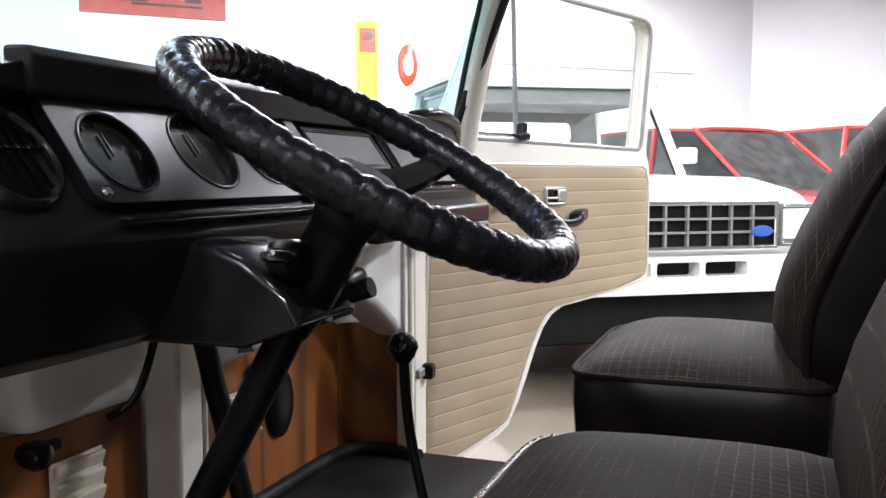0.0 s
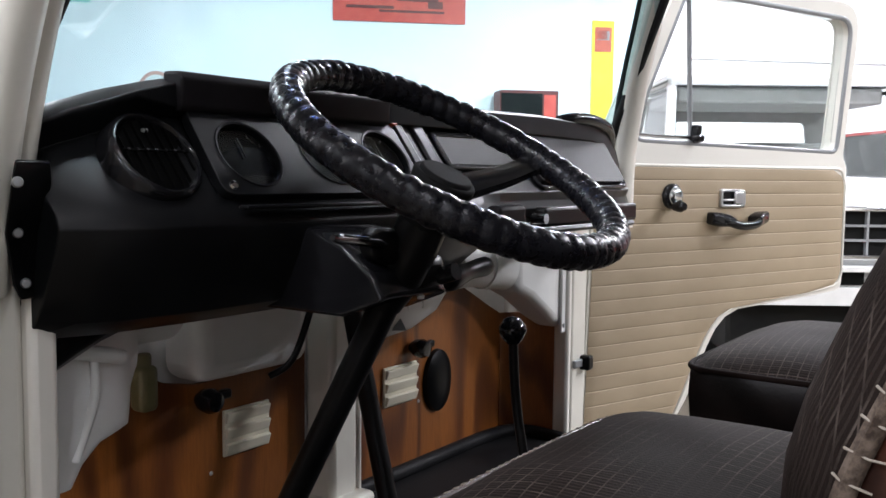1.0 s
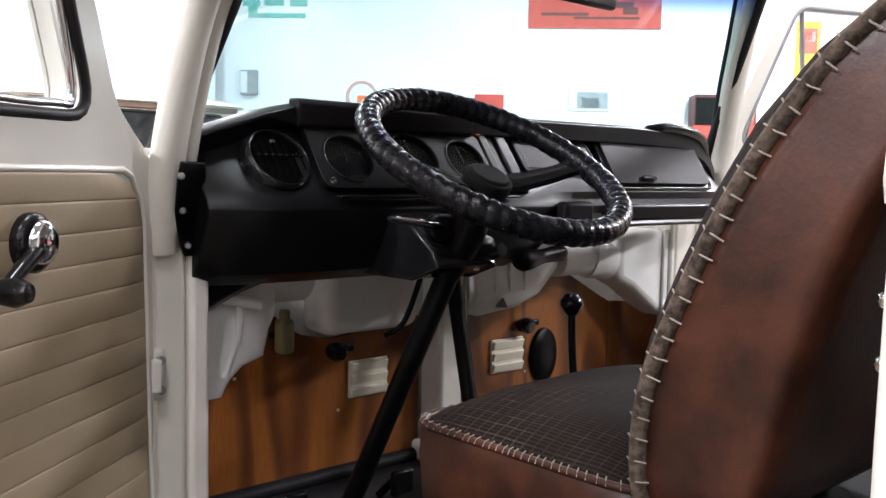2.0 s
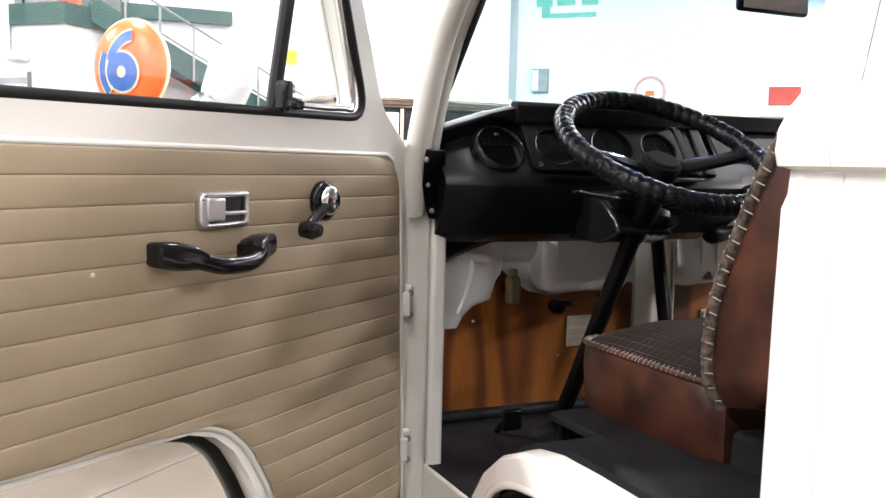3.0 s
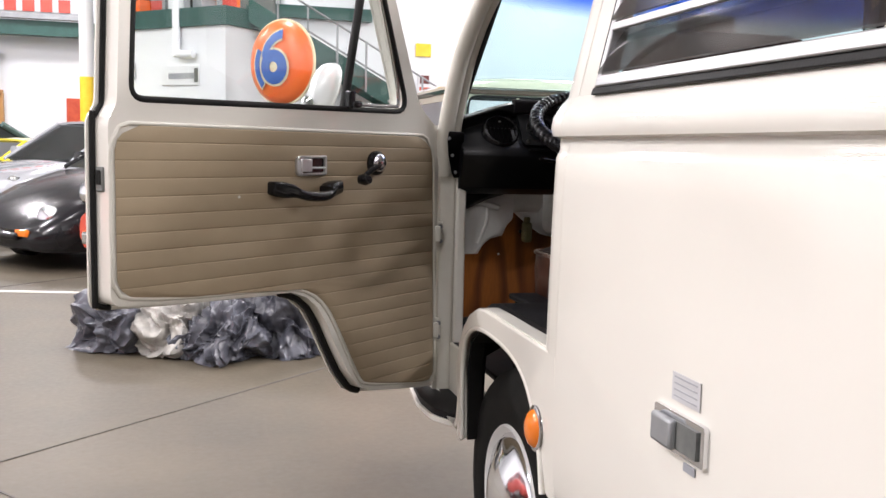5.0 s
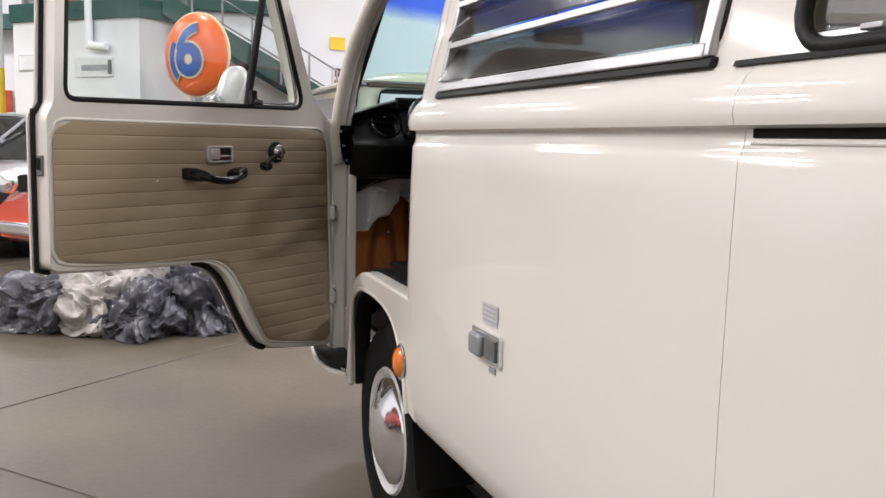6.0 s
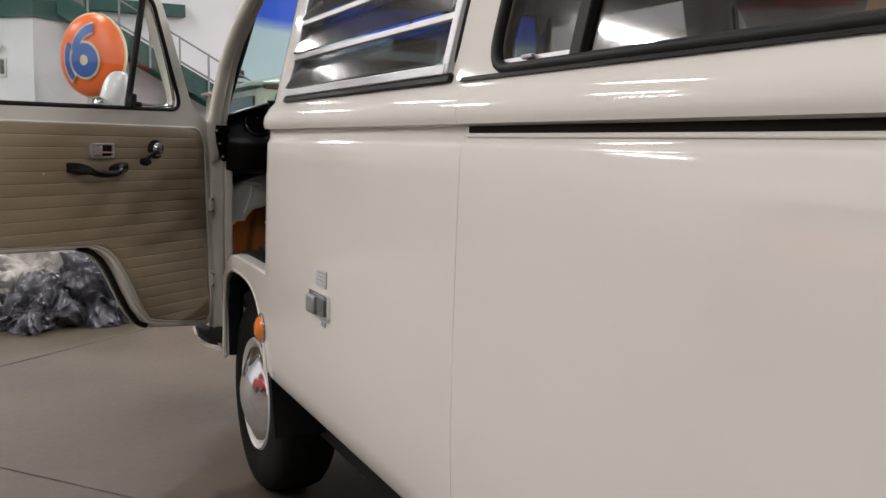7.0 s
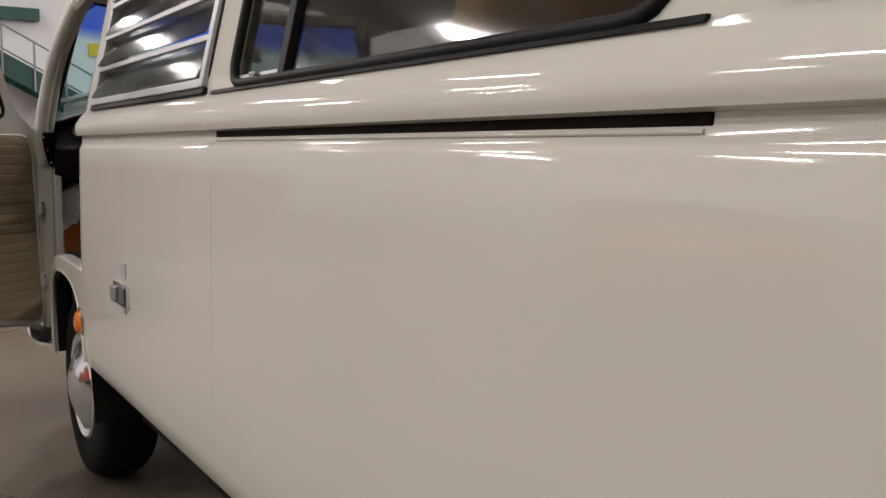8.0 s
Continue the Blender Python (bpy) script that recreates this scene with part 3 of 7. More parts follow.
def make_flank(sign):
    if sign < 0:
        door = part("sliding_door", side_sheet(-0.4004, -1.5854, zrange(ZB, ZWIN), sign, 4), PAINT, van, "cream sliding side door, shut", smooth=True)
        part("rear_quarter", side_sheet(-1.5866, -3.9, zrange(ZB, ZWIN), sign, 6), PAINT, van, smooth=True)
        # front return of the door and the gap behind it
        part("door_gap", boxes(((sign * 0.830, -1.586, 0.81), (0.018, 0.012, 0.60))), GREYTRIM, van)
        part("b_post_jamb", boxes(((sign * 0.785, -0.345, 1.0), (0.10, 0.014, 0.46))), JAMB, van, bevel=0.004)
        part("slide_track", boxes(((sign * 0.823, -2.205, 1.1795), (0.036, 1.208, 0.0125))), SLOT, van, "dark slot of the sliding door's track", bevel=0.002)
        lip = [(sign * 0.8400, -1.60 - 1.20 * k / 8, 1.1685) for k in range(9)]
        part("track_lip", tube(lip, 0.0026, 8), PAINT, van, smooth=True)
    else:
        part("flank", side_sheet(-0.403, -3.9, zrange(ZB, ZWIN), sign, 6), PAINT, van, smooth=True)
    rows = [[(sign * (side_x(z) - d), y, z) for z in zrange(0.77, ZHEAD)] for y, d in ((-0.3996, 0.0), (-0.37, 0.0), (-0.345, 0.003), (-0.328, 0.010), (-0.317, 0.020), (-0.312, 0.034), (-0.314, 0.06), (-0.33, 0.10))]
    part("b_post", thicken(grid_mesh(rows), 0.004), PAINT, van, smooth=True)
    for z in (1.128, 1.088):
        part("striker", boxes(((sign * 0.795, -0.308, z), (0.016, 0.012, 0.012))), CHROME, van, bevel=0.004)
    upper_wall(sign, -0.402, -3.9, [LOUVRE, MIDWIN, REARWIN], "window_wall")
    # lower front corner round the wheel, with its arch
    loop = SILLPATH[:11] + [(0.346, 0.385), (0.315, 0.375)] + ARCH + [(-0.40, 0.47)]
    bm = plate([loop], 0.012)
    for v in bm.verts:
        y, d, z = v.co.x, v.co.y, v.co.z
        v.co = (sign * (side_x(max(z, 0.5)) - d) * nose(y), y, z)
    part("wheel_arch", bm, PAINT, van, bevel=0.005)
    rows = [[(sign * (HALF - 0.003) * nose(y), y, z + 0.002), (sign * 0.82, y, z + 0.004), (sign * 0.795, y, z + 0.004)] for y, z in SILLPATH]
    part("door_sill", thicken(grid_mesh(rows), 0.014), PAINT, van, smooth=True)
    rows = [[(sign * 0.806, y, z + 0.004), (sign * 0.802, y, z + 0.013), (sign * 0.775, y, z + 0.013), (sign * (0.68 if z > 0.64 or y > 0.36 else 0.757), y, z + 0.013)] for y, z in SILLPATH]
    part("sill_mat", thicken(grid_mesh(rows), 0.012), MAT, van, "black rubber mat along the door sill", smooth=True)
    rim = [(sign * (HALF + 0.001) * nose(p.x), p.x, p.y) for p in smooth_path([(a, b, 0) for a, b in ARCH], 4)]
    part("arch_lip", tube(rim, 0.007, 8), PAINT, van, smooth=True)
    # wheel well
    rows = [[(sign * 0.835 * nose(y), y, z - 0.004), (sign * 0.55, y, z - 0.004)] for y, z in ARCH[3:] + [(-0.40, 0.30)]]
    part("wheel_well", thicken(grid_mesh(rows), 0.008), DARK, van, smooth=True)
    rows = [[(sign * 0.835 * nose(y), y, z - 0.004), (sign * 0.785, y, z - 0.004)] for y, z in ARCH[:4]]
    part("well_flange", thicken(grid_mesh(rows), 0.008), DARK, van, smooth=True)
    # entry step with its rubber tread
    part("step", plate([rounded([(sign * 0.735, -0.87), (sign * 0.845, -0.87), (sign * 0.866, -0.66), (sign * 0.855, -0.52), (sign * 0.80, -0.43), (sign * 0.735, -0.43)], 0.03)], 0.014, Matrix.Translation((0, 0, 0.372)) @ Matrix.Rotation(radians(90), 4, "X")), PAINT, van, bevel=0.006)
    part("step_wall", boxes(((sign * 0.738, 0.64, 0.470), (0.014, 0.26, 0.17))), JAMB, van, bevel=0.004)
    part("step_tread", plate([rounded([(sign * 0.746, -0.855), (sign * 0.836, -0.858), (sign * 0.858, -0.655), (sign * 0.848, -0.528), (sign * 0.80, -0.442), (sign * 0.760, -0.46)], 0.025)], 0.020, Matrix.Translation((0, 0, 0.386)) @ Matrix.Rotation(radians(90), 4, "X")), MAT, van, "black rubber step tread", bevel=0.005)
    # post between step and windscreen
    if sign < 0:
        part("hinge_post", boxes(((sign * 0.768, 0.775, 0.80), (0.062, 0.09, 0.84))), JAMB, van, bevel=0.012)
        part("hinge_flange", boxes(((sign * 0.722, 0.758, 0.79), (0.032, 0.075, 0.62))), PAINT, van, bevel=0.008)
    else:
        part("hinge_post", boxes(((sign * 0.775, 0.885, 0.80), (0.078, 0.07, 0.84))), JAMB, van, bevel=0.008)
        part("hinge_flange", boxes(((sign * 0.722, 0.868, 0.86), (0.024, 0.040, 0.64))), PAINT, van, bevel=0.008)
    for z in (0.90, 0.60) if sign < 0 else ():
        part("hinge", boxes(((sign * 0.792, 0.728, z), (0.022, 0.022, 0.075)), ((sign * 0.800, 0.712, z), (0.018, 0.02, 0.05))), JAMB, van, bevel=0.004)
        for k in (-0.022, 0.022):
            part("hinge_bolt", rod((sign * 0.79, 0.718, z + k), (sign * 0.79, 0.708, z + k), 0.007, n=8), STEEL, van)
    # windscreen pillar
    near = sign < 0
    if near:
        path = smooth_path([(sign * x, y, z) for x, y, z in ((0.780, 0.735, 1.08), (0.783, 0.705, 1.20), (0.772, 0.692, 1.30), (0.753, 0.675, 1.41), (0.738, 0.645, 1.485), (0.721, 0.608, 1.555), (0.700, 0.555, 1.625), (0.662, 0.49, 1.72), (0.62, 0.43, 1.78))], 5)
    else:
        path = smooth_path([(sign * x, y, z) for x, y, z in ((0.774, 0.748, 1.08), (0.768, 0.742, 1.25), (0.727, 0.70, 1.405), (0.693, 0.658, 1.53), (0.645, 0.60, 1.68), (0.60, 0.52, 1.78))], 5)
    part("screen_pillar", tube(path, 0.021 if near else 0.027, 12, flat=1.25 if near else 1.5), JAMB, van, smooth=True)
    inner = [p + Vector((-sign * (0.036 if near else 0.03), 0.016, 0.002)) for p in path]
    part("screen_flange" if near else "screen_seal", tube(inner[3:], 0.017 if near else 0.009, 8), JAMB if near else RUBBER, van, smooth=True)
    # door header and b pillar
    part("door_header", tube(smooth_path([path[-1], (sign * 0.66, 0.1, 1.79), (sign * 0.70, -0.42, 1.75)], 6), 0.03, 10), PAINT, van, smooth=True)


for s in (-1, 1):
    make_flank(s)

# roof, nose, tail, floor
rows = []
for y in (0.62, 0.55, 0.4, 0.0, -1.0, -2.0, -3.0, -3.7, -3.85, -3.93):
    drop = lerp_table([(-3.93, 0.16), (-3.85, 0.07), (-3.7, 0.02), (-3.4, 0.0), (0.3, 0.0), (0.5, 0.03), (0.62, 0.12)], y)
    zs = [1.70, 1.75, 1.8, 1.85, 1.88, 1.91, 1.93, 1.945]
    w = nose(y) if y < 0.3 else nose(y) * 0.97
    left = [(-side_x(z) * w, y, max(1.70, z - drop)) for z in zs]
    rows.append(left + [(0, y, 1.955 - drop)] + [(-a, b, c) for a, b, c in reversed(left)])
part("roof", thicken(grid_mesh(rows), 0.02), PAINT, van, smooth=True)
part("headliner", boxes(((0, -1.7, 1.80), (1.26, 4.3, 0.015))), HEADLINER, van, bevel=0.005)


def front_y(x, z):
    return 1.18 - 0.20 * (abs(x) / 0.8) ** 7 - 0.10 * max(0, (0.75 - z)) ** 2 - 0.10 * max(0.0, z - 1.0)


rows = [[(x, front_y(x, z), z) for z in (0.34, 0.4, 0.55, 0.7, 0.85, 1.0, 1.12, 1.2, 1.24)] for x in [k * 0.8 / 10 for k in range(-10, 11)]]
part("nose_panel", thicken(grid_mesh(rows), 0.012), PAINT, van, smooth=True)
part("front_wall", boxes(((0, 1.045, 0.86), (1.46, 0.012, 0.66))), WHITEPLASTIC, van, "white painted inner front wall", bevel=0.004)
rows = [[(-0.85 + 0.17 * k, -3.93 - 0.06 * (1 - ((k - 5) / 5) ** 2), z) for z in (0.40, 0.6, 0.9, 1.2, 1.72)] for k in range(11)]
part("tail_panel", thicken(grid_mesh(rows), 0.012), PAINT, van, smooth=True)
rows = []
for k in range(17):
    f = -1 + k / 8
    rows.append([(f * (0.735 - 0.10 * t), 1.02 - 0.24 * abs(f) ** 3 - (0.30 - 0.06 * abs(f) ** 3) * t, 1.232 + 0.50 * t) for t in (0, 0.25, 0.5, 0.75, 1.0)])
pane = part("windshield", thicken(grid_mesh(rows), 0.006), SCREEN, van, "curved green-tinted windshield with a blue sun band", smooth=True)
pane.visible_shadow = False
part("windshield_seal", tube([r[0] for r in rows] + [r[-1] for r in reversed(rows)], 0.013, 8, True), RUBBER, van, smooth=True)
part("front_header", tube([(r[-1][0], r[-1][1] - 0.012, r[-1][2] + 0.025) for r in rows], 0.03, 10), PAINT, van, smooth=True)
part("load_floor", boxes(((0, -1.9, 0.47), (1.56, 3.9, 0.02))), MAT, van)
part("footwell_mat", boxes(((0, 0.66, 0.548), (1.48, 0.74, 0.016))), MAT, van, "black rubber footwell mat", bevel=0.005)
rim = smooth_path([(-0.70, 1.005, 0.566), (-0.30, 1.006, 0.566), (0.30, 1.006, 0.566), (0.55, 1.005, 0.566), (0.655, 0.992, 0.566), (0.692, 0.955, 0.566), (0.700, 0.90, 0.564), (0.690, 0.82, 0.562)], 5)
part("mat_rim", tube(rim, 0.016, 10), MAT, van, "raised edge of the rubber mat", smooth=True)
part("seat_riser", boxes(((0, 0.29, 0.66), (1.38, 0.012, 0.22))), MAT, van, bevel=0.004)
part("cab_floor_mat", boxes(((0, -0.07, 0.774), (1.42, 0.72, 0.016))), MAT, van, "black rubber cab floor mat", bevel=0.005)
part("door_check", boxes(((0.797, 0.842, 0.736), (0.030, 0.034, 0.036))), BLACK, van, bevel=0.006)
part("check_strap", boxes(((0.762, 0.846, 0.738), (0.040, 0.010, 0.020))), STEEL, van, bevel=0.003)
part("corner_filler", boxes(((0.765, 0.96, 0.82), (0.02, 0.16, 0.82))), JAMB, van)
part("underbody", boxes(((0, -1.9, 0.36), (1.36, 3.1, 0.18)), ((0, 0.2, 0.485), (1.0, 1.3, 0.07)), ((0, -0.36, 0.56), (1.5, 0.04, 0.38)), ((0, 0.28, 0.50), (1.1, 0.03, 0.16))), DARK, van)
for x in (-0.36, 0.47):
    part("seat_platform", boxes(((x, 0.10, 0.80), (0.50, 0.42, 0.06))), DARK, van, bevel=0.01)


def sheet_glass(name, loop, sign, mat, parent, off=-0.012):
    bm = plate([loop], 0.004)
    for v in bm.verts:
        y, d, z = v.co.x, v.co.y, v.co.z
        v.co = (sign * (side_x(z) + off - d) * nose(y), y, z)
    ob = part(name, bm, mat, parent)
    ob.visible_shadow = False
    return ob


# ---------------------------------------------------------------- cab doors
SMAX = [(0.447, 0.06), (0.458, 0.13), (0.470, 0.20), (0.482, 0.265), (0.491, 0.310), (0.50, 0.332), (0.515, 0.346), (0.55, 0.368), (0.585, 0.389), (0.63, 0.414), (0.68, 0.444), (0.72, 0.470), (0.745, 0.492), (0.77, 0.524), (0.787, 0.562), (0.796, 0.605), (0.800, 0.65)]
DOOR_OUT = [(0.0, 0.422), (0.20, 0.450), (0.31, 0.470), (0.352, 0.489), (0.399, 0.545), (0.439, 0.611), (0.481, 0.686), (0.517, 0.736), (0.559, 0.768), (0.614, 0.786), (0.75, 0.792), (0.95, 0.800), (1.130, 0.812), (1.130, 1.205), (1.108, 1.235),
            (1.098, 1.70), (0.36, 1.70), (0.27, 1.66), (0.10, 1.285), (0.045, 1.245), (0.0, 1.215)]
GLASS_LOOP = [(0.150, 1.262), (1.075, 1.248), (1.065, 1.655), (0.33, 1.655), (0.30, 1.63)]


def panel_span(z):
    lo = lerp_table([(0.447, 0.03), (0.465, 0.008), (1.13, 0.035), (1.16, 0.045), (1.18, 0.07), (1.195, 0.11)], z)
    if z < 0.80:
        hi = lerp_table(SMAX, z)
    else:
        hi = lerp_table([(0.800, 0.65), (0.805, 0.79), (0.812, 0.94), (0.822, 1.06), (0.834, 1.098), (0.862, 1.116), (1.14, 1.117), (1.165, 1.11), (1.18, 1.095), (1.192, 1.06)], z)
    return lo, hi


def make_cab_door(at, angle_x, side, label, lean, shift, glass_loop, outline, sealed):
    """side 1: local +y is the inner face; -1: mirrored."""
    dx = Vector(angle_x).normalized()
    m = Matrix.Translation(at) @ Matrix(((dx.x, -dx.y, 0), (dx.y, dx.x, 0), (0, 0, 1))).to_4x4()

    def flip(bm):
        for v in bm.verts:
            v.co.y = side * (v.co.y + lean * max(0.0, v.co.z - 1.24))
        return bm

    shell = rounded(outline, [0.03] + [0] * 11 + [0.03, 0.02, 0.02, 0.1, 0.1, 0.1, 0.05, 0.05, 0.03])
    hole = rounded(glass_loop, [0.06, 0.035, 0.06, 0.06, 0.06])
    bm = plate([shell, hole], 0.052, Matrix.Translation((0, -0.052, 0)))
    door = part("cab_door", flip(bm), PAINT, van, label, bevel=0.008)
    door.matrix_basis = m
    skin = [(s + (0.016 if s > 1.0 else 0.010 if s > 0.3 else 0.0), z - (0.012 if z < 0.9 else 0.0)) for s, z in outline]
    bm = plate([rounded(skin, [0.03] + [0] * 11 + [0.03, 0.02, 0.02, 0.1, 0.1, 0.1, 0.05, 0.05, 0.03]), hole], 0.006, Matrix.Translation((0, -0.060, 0)))
    part("outer_skin", flip(bm), PAINT, door, bevel=0.002)
    # raised inner rim round the trim panel
    rim_pts = []
    zs = [0.447 + k * (1.188 - 0.447) / 90 for k in range(91)]
    left = [(panel_span(z)[0] - 0.008, z) for z in zs]
    right = [(panel_span(z)[1] + 0.010, z) for z in zs]
    loop = left + list(reversed(right))
    part("trim_rim", flip(tube([(s, 0.0, z + (0.010 if z > 1.175 else 0.0)) for s, z in loop], 0.005, 8, True)), JAMB, door, smooth=True)
    # quilted vinyl trim: one bulging rib after another
    bm = bmesh.new()
    edges = [1.198 - 0.0388 * k for k in range(21)]
    edges = [min(e, 1.194) for e in edges if e > 0.46] + [0.448]
    for z1, z0 in zip(edges, edges[1:]):
        rows = []
        for f in (0.0, 0.02, 0.05, 0.10, 0.5, 0.90, 0.95, 0.98, 1.0):
            z = z0 + (z1 - z0) * f
            lo, hi = panel_span(z)
            d = 0.0062 + 0.0018 * (max(0.0, 1 - abs(2 * f - 1) ** 12)) ** 0.6
            row = []
            for j in range(25):
                s = lo + (hi - lo) * j / 24
                edge = max(0.0, min(s - lo, hi - s, 0.02)) / 0.02
                w = 0.0012 * noise.noise((s * 9, z * 31, side * 3.0))
                row.append((s, (d + w) * (0.35 + 0.65 * edge ** 0.5), z))
            rows.append(row)
        grid_mesh(rows, bm=bm)
    part("trim_panel", flip(bm), VINYL, door, "beige quilted vinyl door trim with horizontal ribs", smooth=True)
    # outer weather seal along the edge
    edge = [(s + 0.002, -0.040, z - 0.005) for s, z in outline[2:10]]
    part("weather_seal", flip(tube(smooth_path(edge, 3), 0.011, 8)), RUBBER, door, "black rubber weather seal", smooth=True)
    rear = [(1.10, -0.050, 0.802), (1.130, -0.050, 0.812), (1.1345, -0.050, 0.84), (1.1345, -0.050, 1.19), (1.129, -0.050, 1.212), (1.114, -0.050, 1.235), (1.110, -0.050, 1.26), (1.102, -0.050, 1.68)]
    part("edge_seal", flip(tube(smooth_path(rear, 3), 0.0065, 8)), RUBBER, door, smooth=True)
    part("lock", flip(boxes(((1.131, -0.028, 1.080), (0.008, 0.026, 0.052)))), GREYTRIM, door, bevel=0.003)
    part("lock_slot", flip(boxes(((1.1355, -0.028, 1.084), (0.003, 0.014, 0.030)))), DARK, door)
    # glass, its rubber and the quarter-light post
    g = part("glass_pane", flip(plate([hole], 0.004, Matrix.Translation((0, -0.03, 0)))), GLASS, door)
    g.visible_shadow = False
    part("window_seal", flip(tube([(s, -0.004, z) for s, z in hole], 0.0065 if sealed else 0.006, 8, True, flat=1.3)), RUBBER if sealed else STEEL, door, smooth=True)
    part("quarter_light_post", flip(rod((0.407 - shift, -0.02, 1.25), (0.335 - shift * 0.6, -0.02, 1.66), 0.012 if sealed else 0.007, n=10)), RUBBER if sealed else STEEL, door)
    part("quarter_light_frame", flip(tube(smooth_path([(0.40 - shift, -0.012, 1.275), (0.23 - shift / 2, -0.012, 1.276), (0.185 - shift / 2, -0.012, 1.30), (0.25 - shift / 2, -0.012, 1.5), (0.30 - shift / 2, -0.012, 1.62)], 5), 0.006, 8)), CHROME, door, smooth=True)
    part("quarter_light_latch", flip(boxes(((0.402 - shift, 0.0, 1.285), (0.022, 0.026, 0.05)), ((0.395 - shift, 0.018, 1.272), (0.03, 0.02, 0.02)))), GLOSSBLACK, door, bevel=0.006)
    # window crank
    cx = 0.305 - shift
    part("crank_base", flip(lathe([(0.0, 0.016), (0.028, 0.016), (0.034, 0.010), (0.034, 0.0)], 24, axis_m((cx, 0.008, 1.116), (0, 1, 0)))), GLOSSBLACK, door, smooth=True)
    part("crank_cap", flip(lathe([(0, 0.026), (0.014, 0.025), (0.023, 0.020), (0.025, 0.014)], 24, axis_m((cx, 0.012, 1.117), (0, 1, 0)))), CHROME, door, smooth=True)
    ex, ez = (0.393 - shift, 1.073) if sealed else (cx - 0.012, 1.09)
    part("crank_arm", flip(tube([(cx + 0.008, 0.026, 1.110), ((cx + ex) / 2 + 0.004, 0.034, 1.095), (ex - 0.006, 0.038, ez + 0.004)], lambda i: 0.010 - 0.0015 * i, 10)), GLOSSBLACK, door, smooth=True)
    part("crank_knob", flip(lathe([(0, 0.036), (0.010, 0.034), (0.016, 0.02), (0.013, 0.0)], 16, axis_m((ex, 0.034, ez), (0, 1, 0)))), GLOSSBLACK, door, smooth=True)
    # inner latch: chrome frame, dark cup, and the lever plate that covers its outer half
    a, b = 0.503 - shift, 0.610 - shift
    part("latch_frame", flip(plate([rounded([(a, 1.084), (b - 0.008, 1.082), (b, 1.092), (b, 1.124), (b - 0.008, 1.134), (a, 1.136)], 0.008), rounded([(a + 0.008, 1.092), (b - 0.018, 1.090), (b - 0.018, 1.127), (a + 0.008, 1.128)], 0.006)], 0.012, Matrix.Translation((0, 0.006, 0)))), LATCH, door, "chrome frame of the door latch", bevel=0.003)
    part("latch_cup", flip(boxes((((a + b) / 2 - 0.005, 0.0085, 1.109), (b - a - 0.02, 0.005, 0.040)))), GLOSSBLACK, door)
    part("latch_lever", flip(boxes((((a + b) / 2 + 0.022, 0.017, 1.110), (0.038, 0.008, 0.034)), (((a + b) / 2 - 0.01, 0.016, 1.104), (0.075, 0.006, 0.006)))), LATCH, door, bevel=0.003)
    # pull handle
    h0, h1 = 0.667 - shift, 0.489 - shift
    part("pull_handle", flip(tube(smooth_path([(h0, 0.03, 1.050), (h0 - 0.03, 0.047, 1.042), (h0 - 0.065, 0.054, 1.034), (h1 + 0.06, 0.054, 1.033), (h1 + 0.025, 0.047, 1.041), (h1, 0.03, 1.052)], 5), 0.0105, 10, flat=1.2)), GLOSSBLACK, door, smooth=True)
    for s, t in ((h0, 1), (h1, -1)):
        secs = [((s - t * f, 0.008 + d, 1.050 - 0.004 * f / 0.03), 0.5 * h, 0.006 + d, (0, 0, 1), (0, 1, 0)) for f, h, d in ((-0.034, 0.026, 0.006), (-0.030, 0.034, 0.010), (0.0, 0.040, 0.014), (0.022, 0.034, 0.020), (0.032, 0.022, 0.022))]
        part("handle_end", flip(soft_block(secs, n=5, pw=4.0)), GLOSSBLACK, door, smooth=True)
    if sealed:
        part("trim_stud", flip(lathe([(0, 0.003), (0.006, 0.002), (0.008, 0)], 12, axis_m((0.79, 0.007, 1.035), (0, 1, 0)) @ Matrix.Diagonal((0.6, 0.5, 0.6, 1)))), JAMB, door)
    return door


D1 = Vector((-0.7837, -0.6211, 0))
make_cab_door((-0.80, 0.715, 0.0), D1, 1, "open driver's door with beige quilted trim", 0.03, 0.0, GLASS_LOOP, DOOR_OUT, True)
D2 = Vector((0.936, -0.352, 0))
make_cab_door((0.822, 0.866, 0.033), D2, -1, "open passenger's door with beige quilted trim", 0.10, 0.0, GLASS_LOOP, DOOR_OUT, False)

# ---------------------------------------------------------------- dashboard and steering
DASH_TOP = [(-0.745, 1.250), (-0.70, 1.268), (-0.62, 1.294), (-0.55, 1.311), (-0.3, 1.314), (0.0, 1.314), (0.3, 1.316), (0.50, 1.312), (0.60, 1.295), (0.66, 1.265), (0.70, 1.225)]


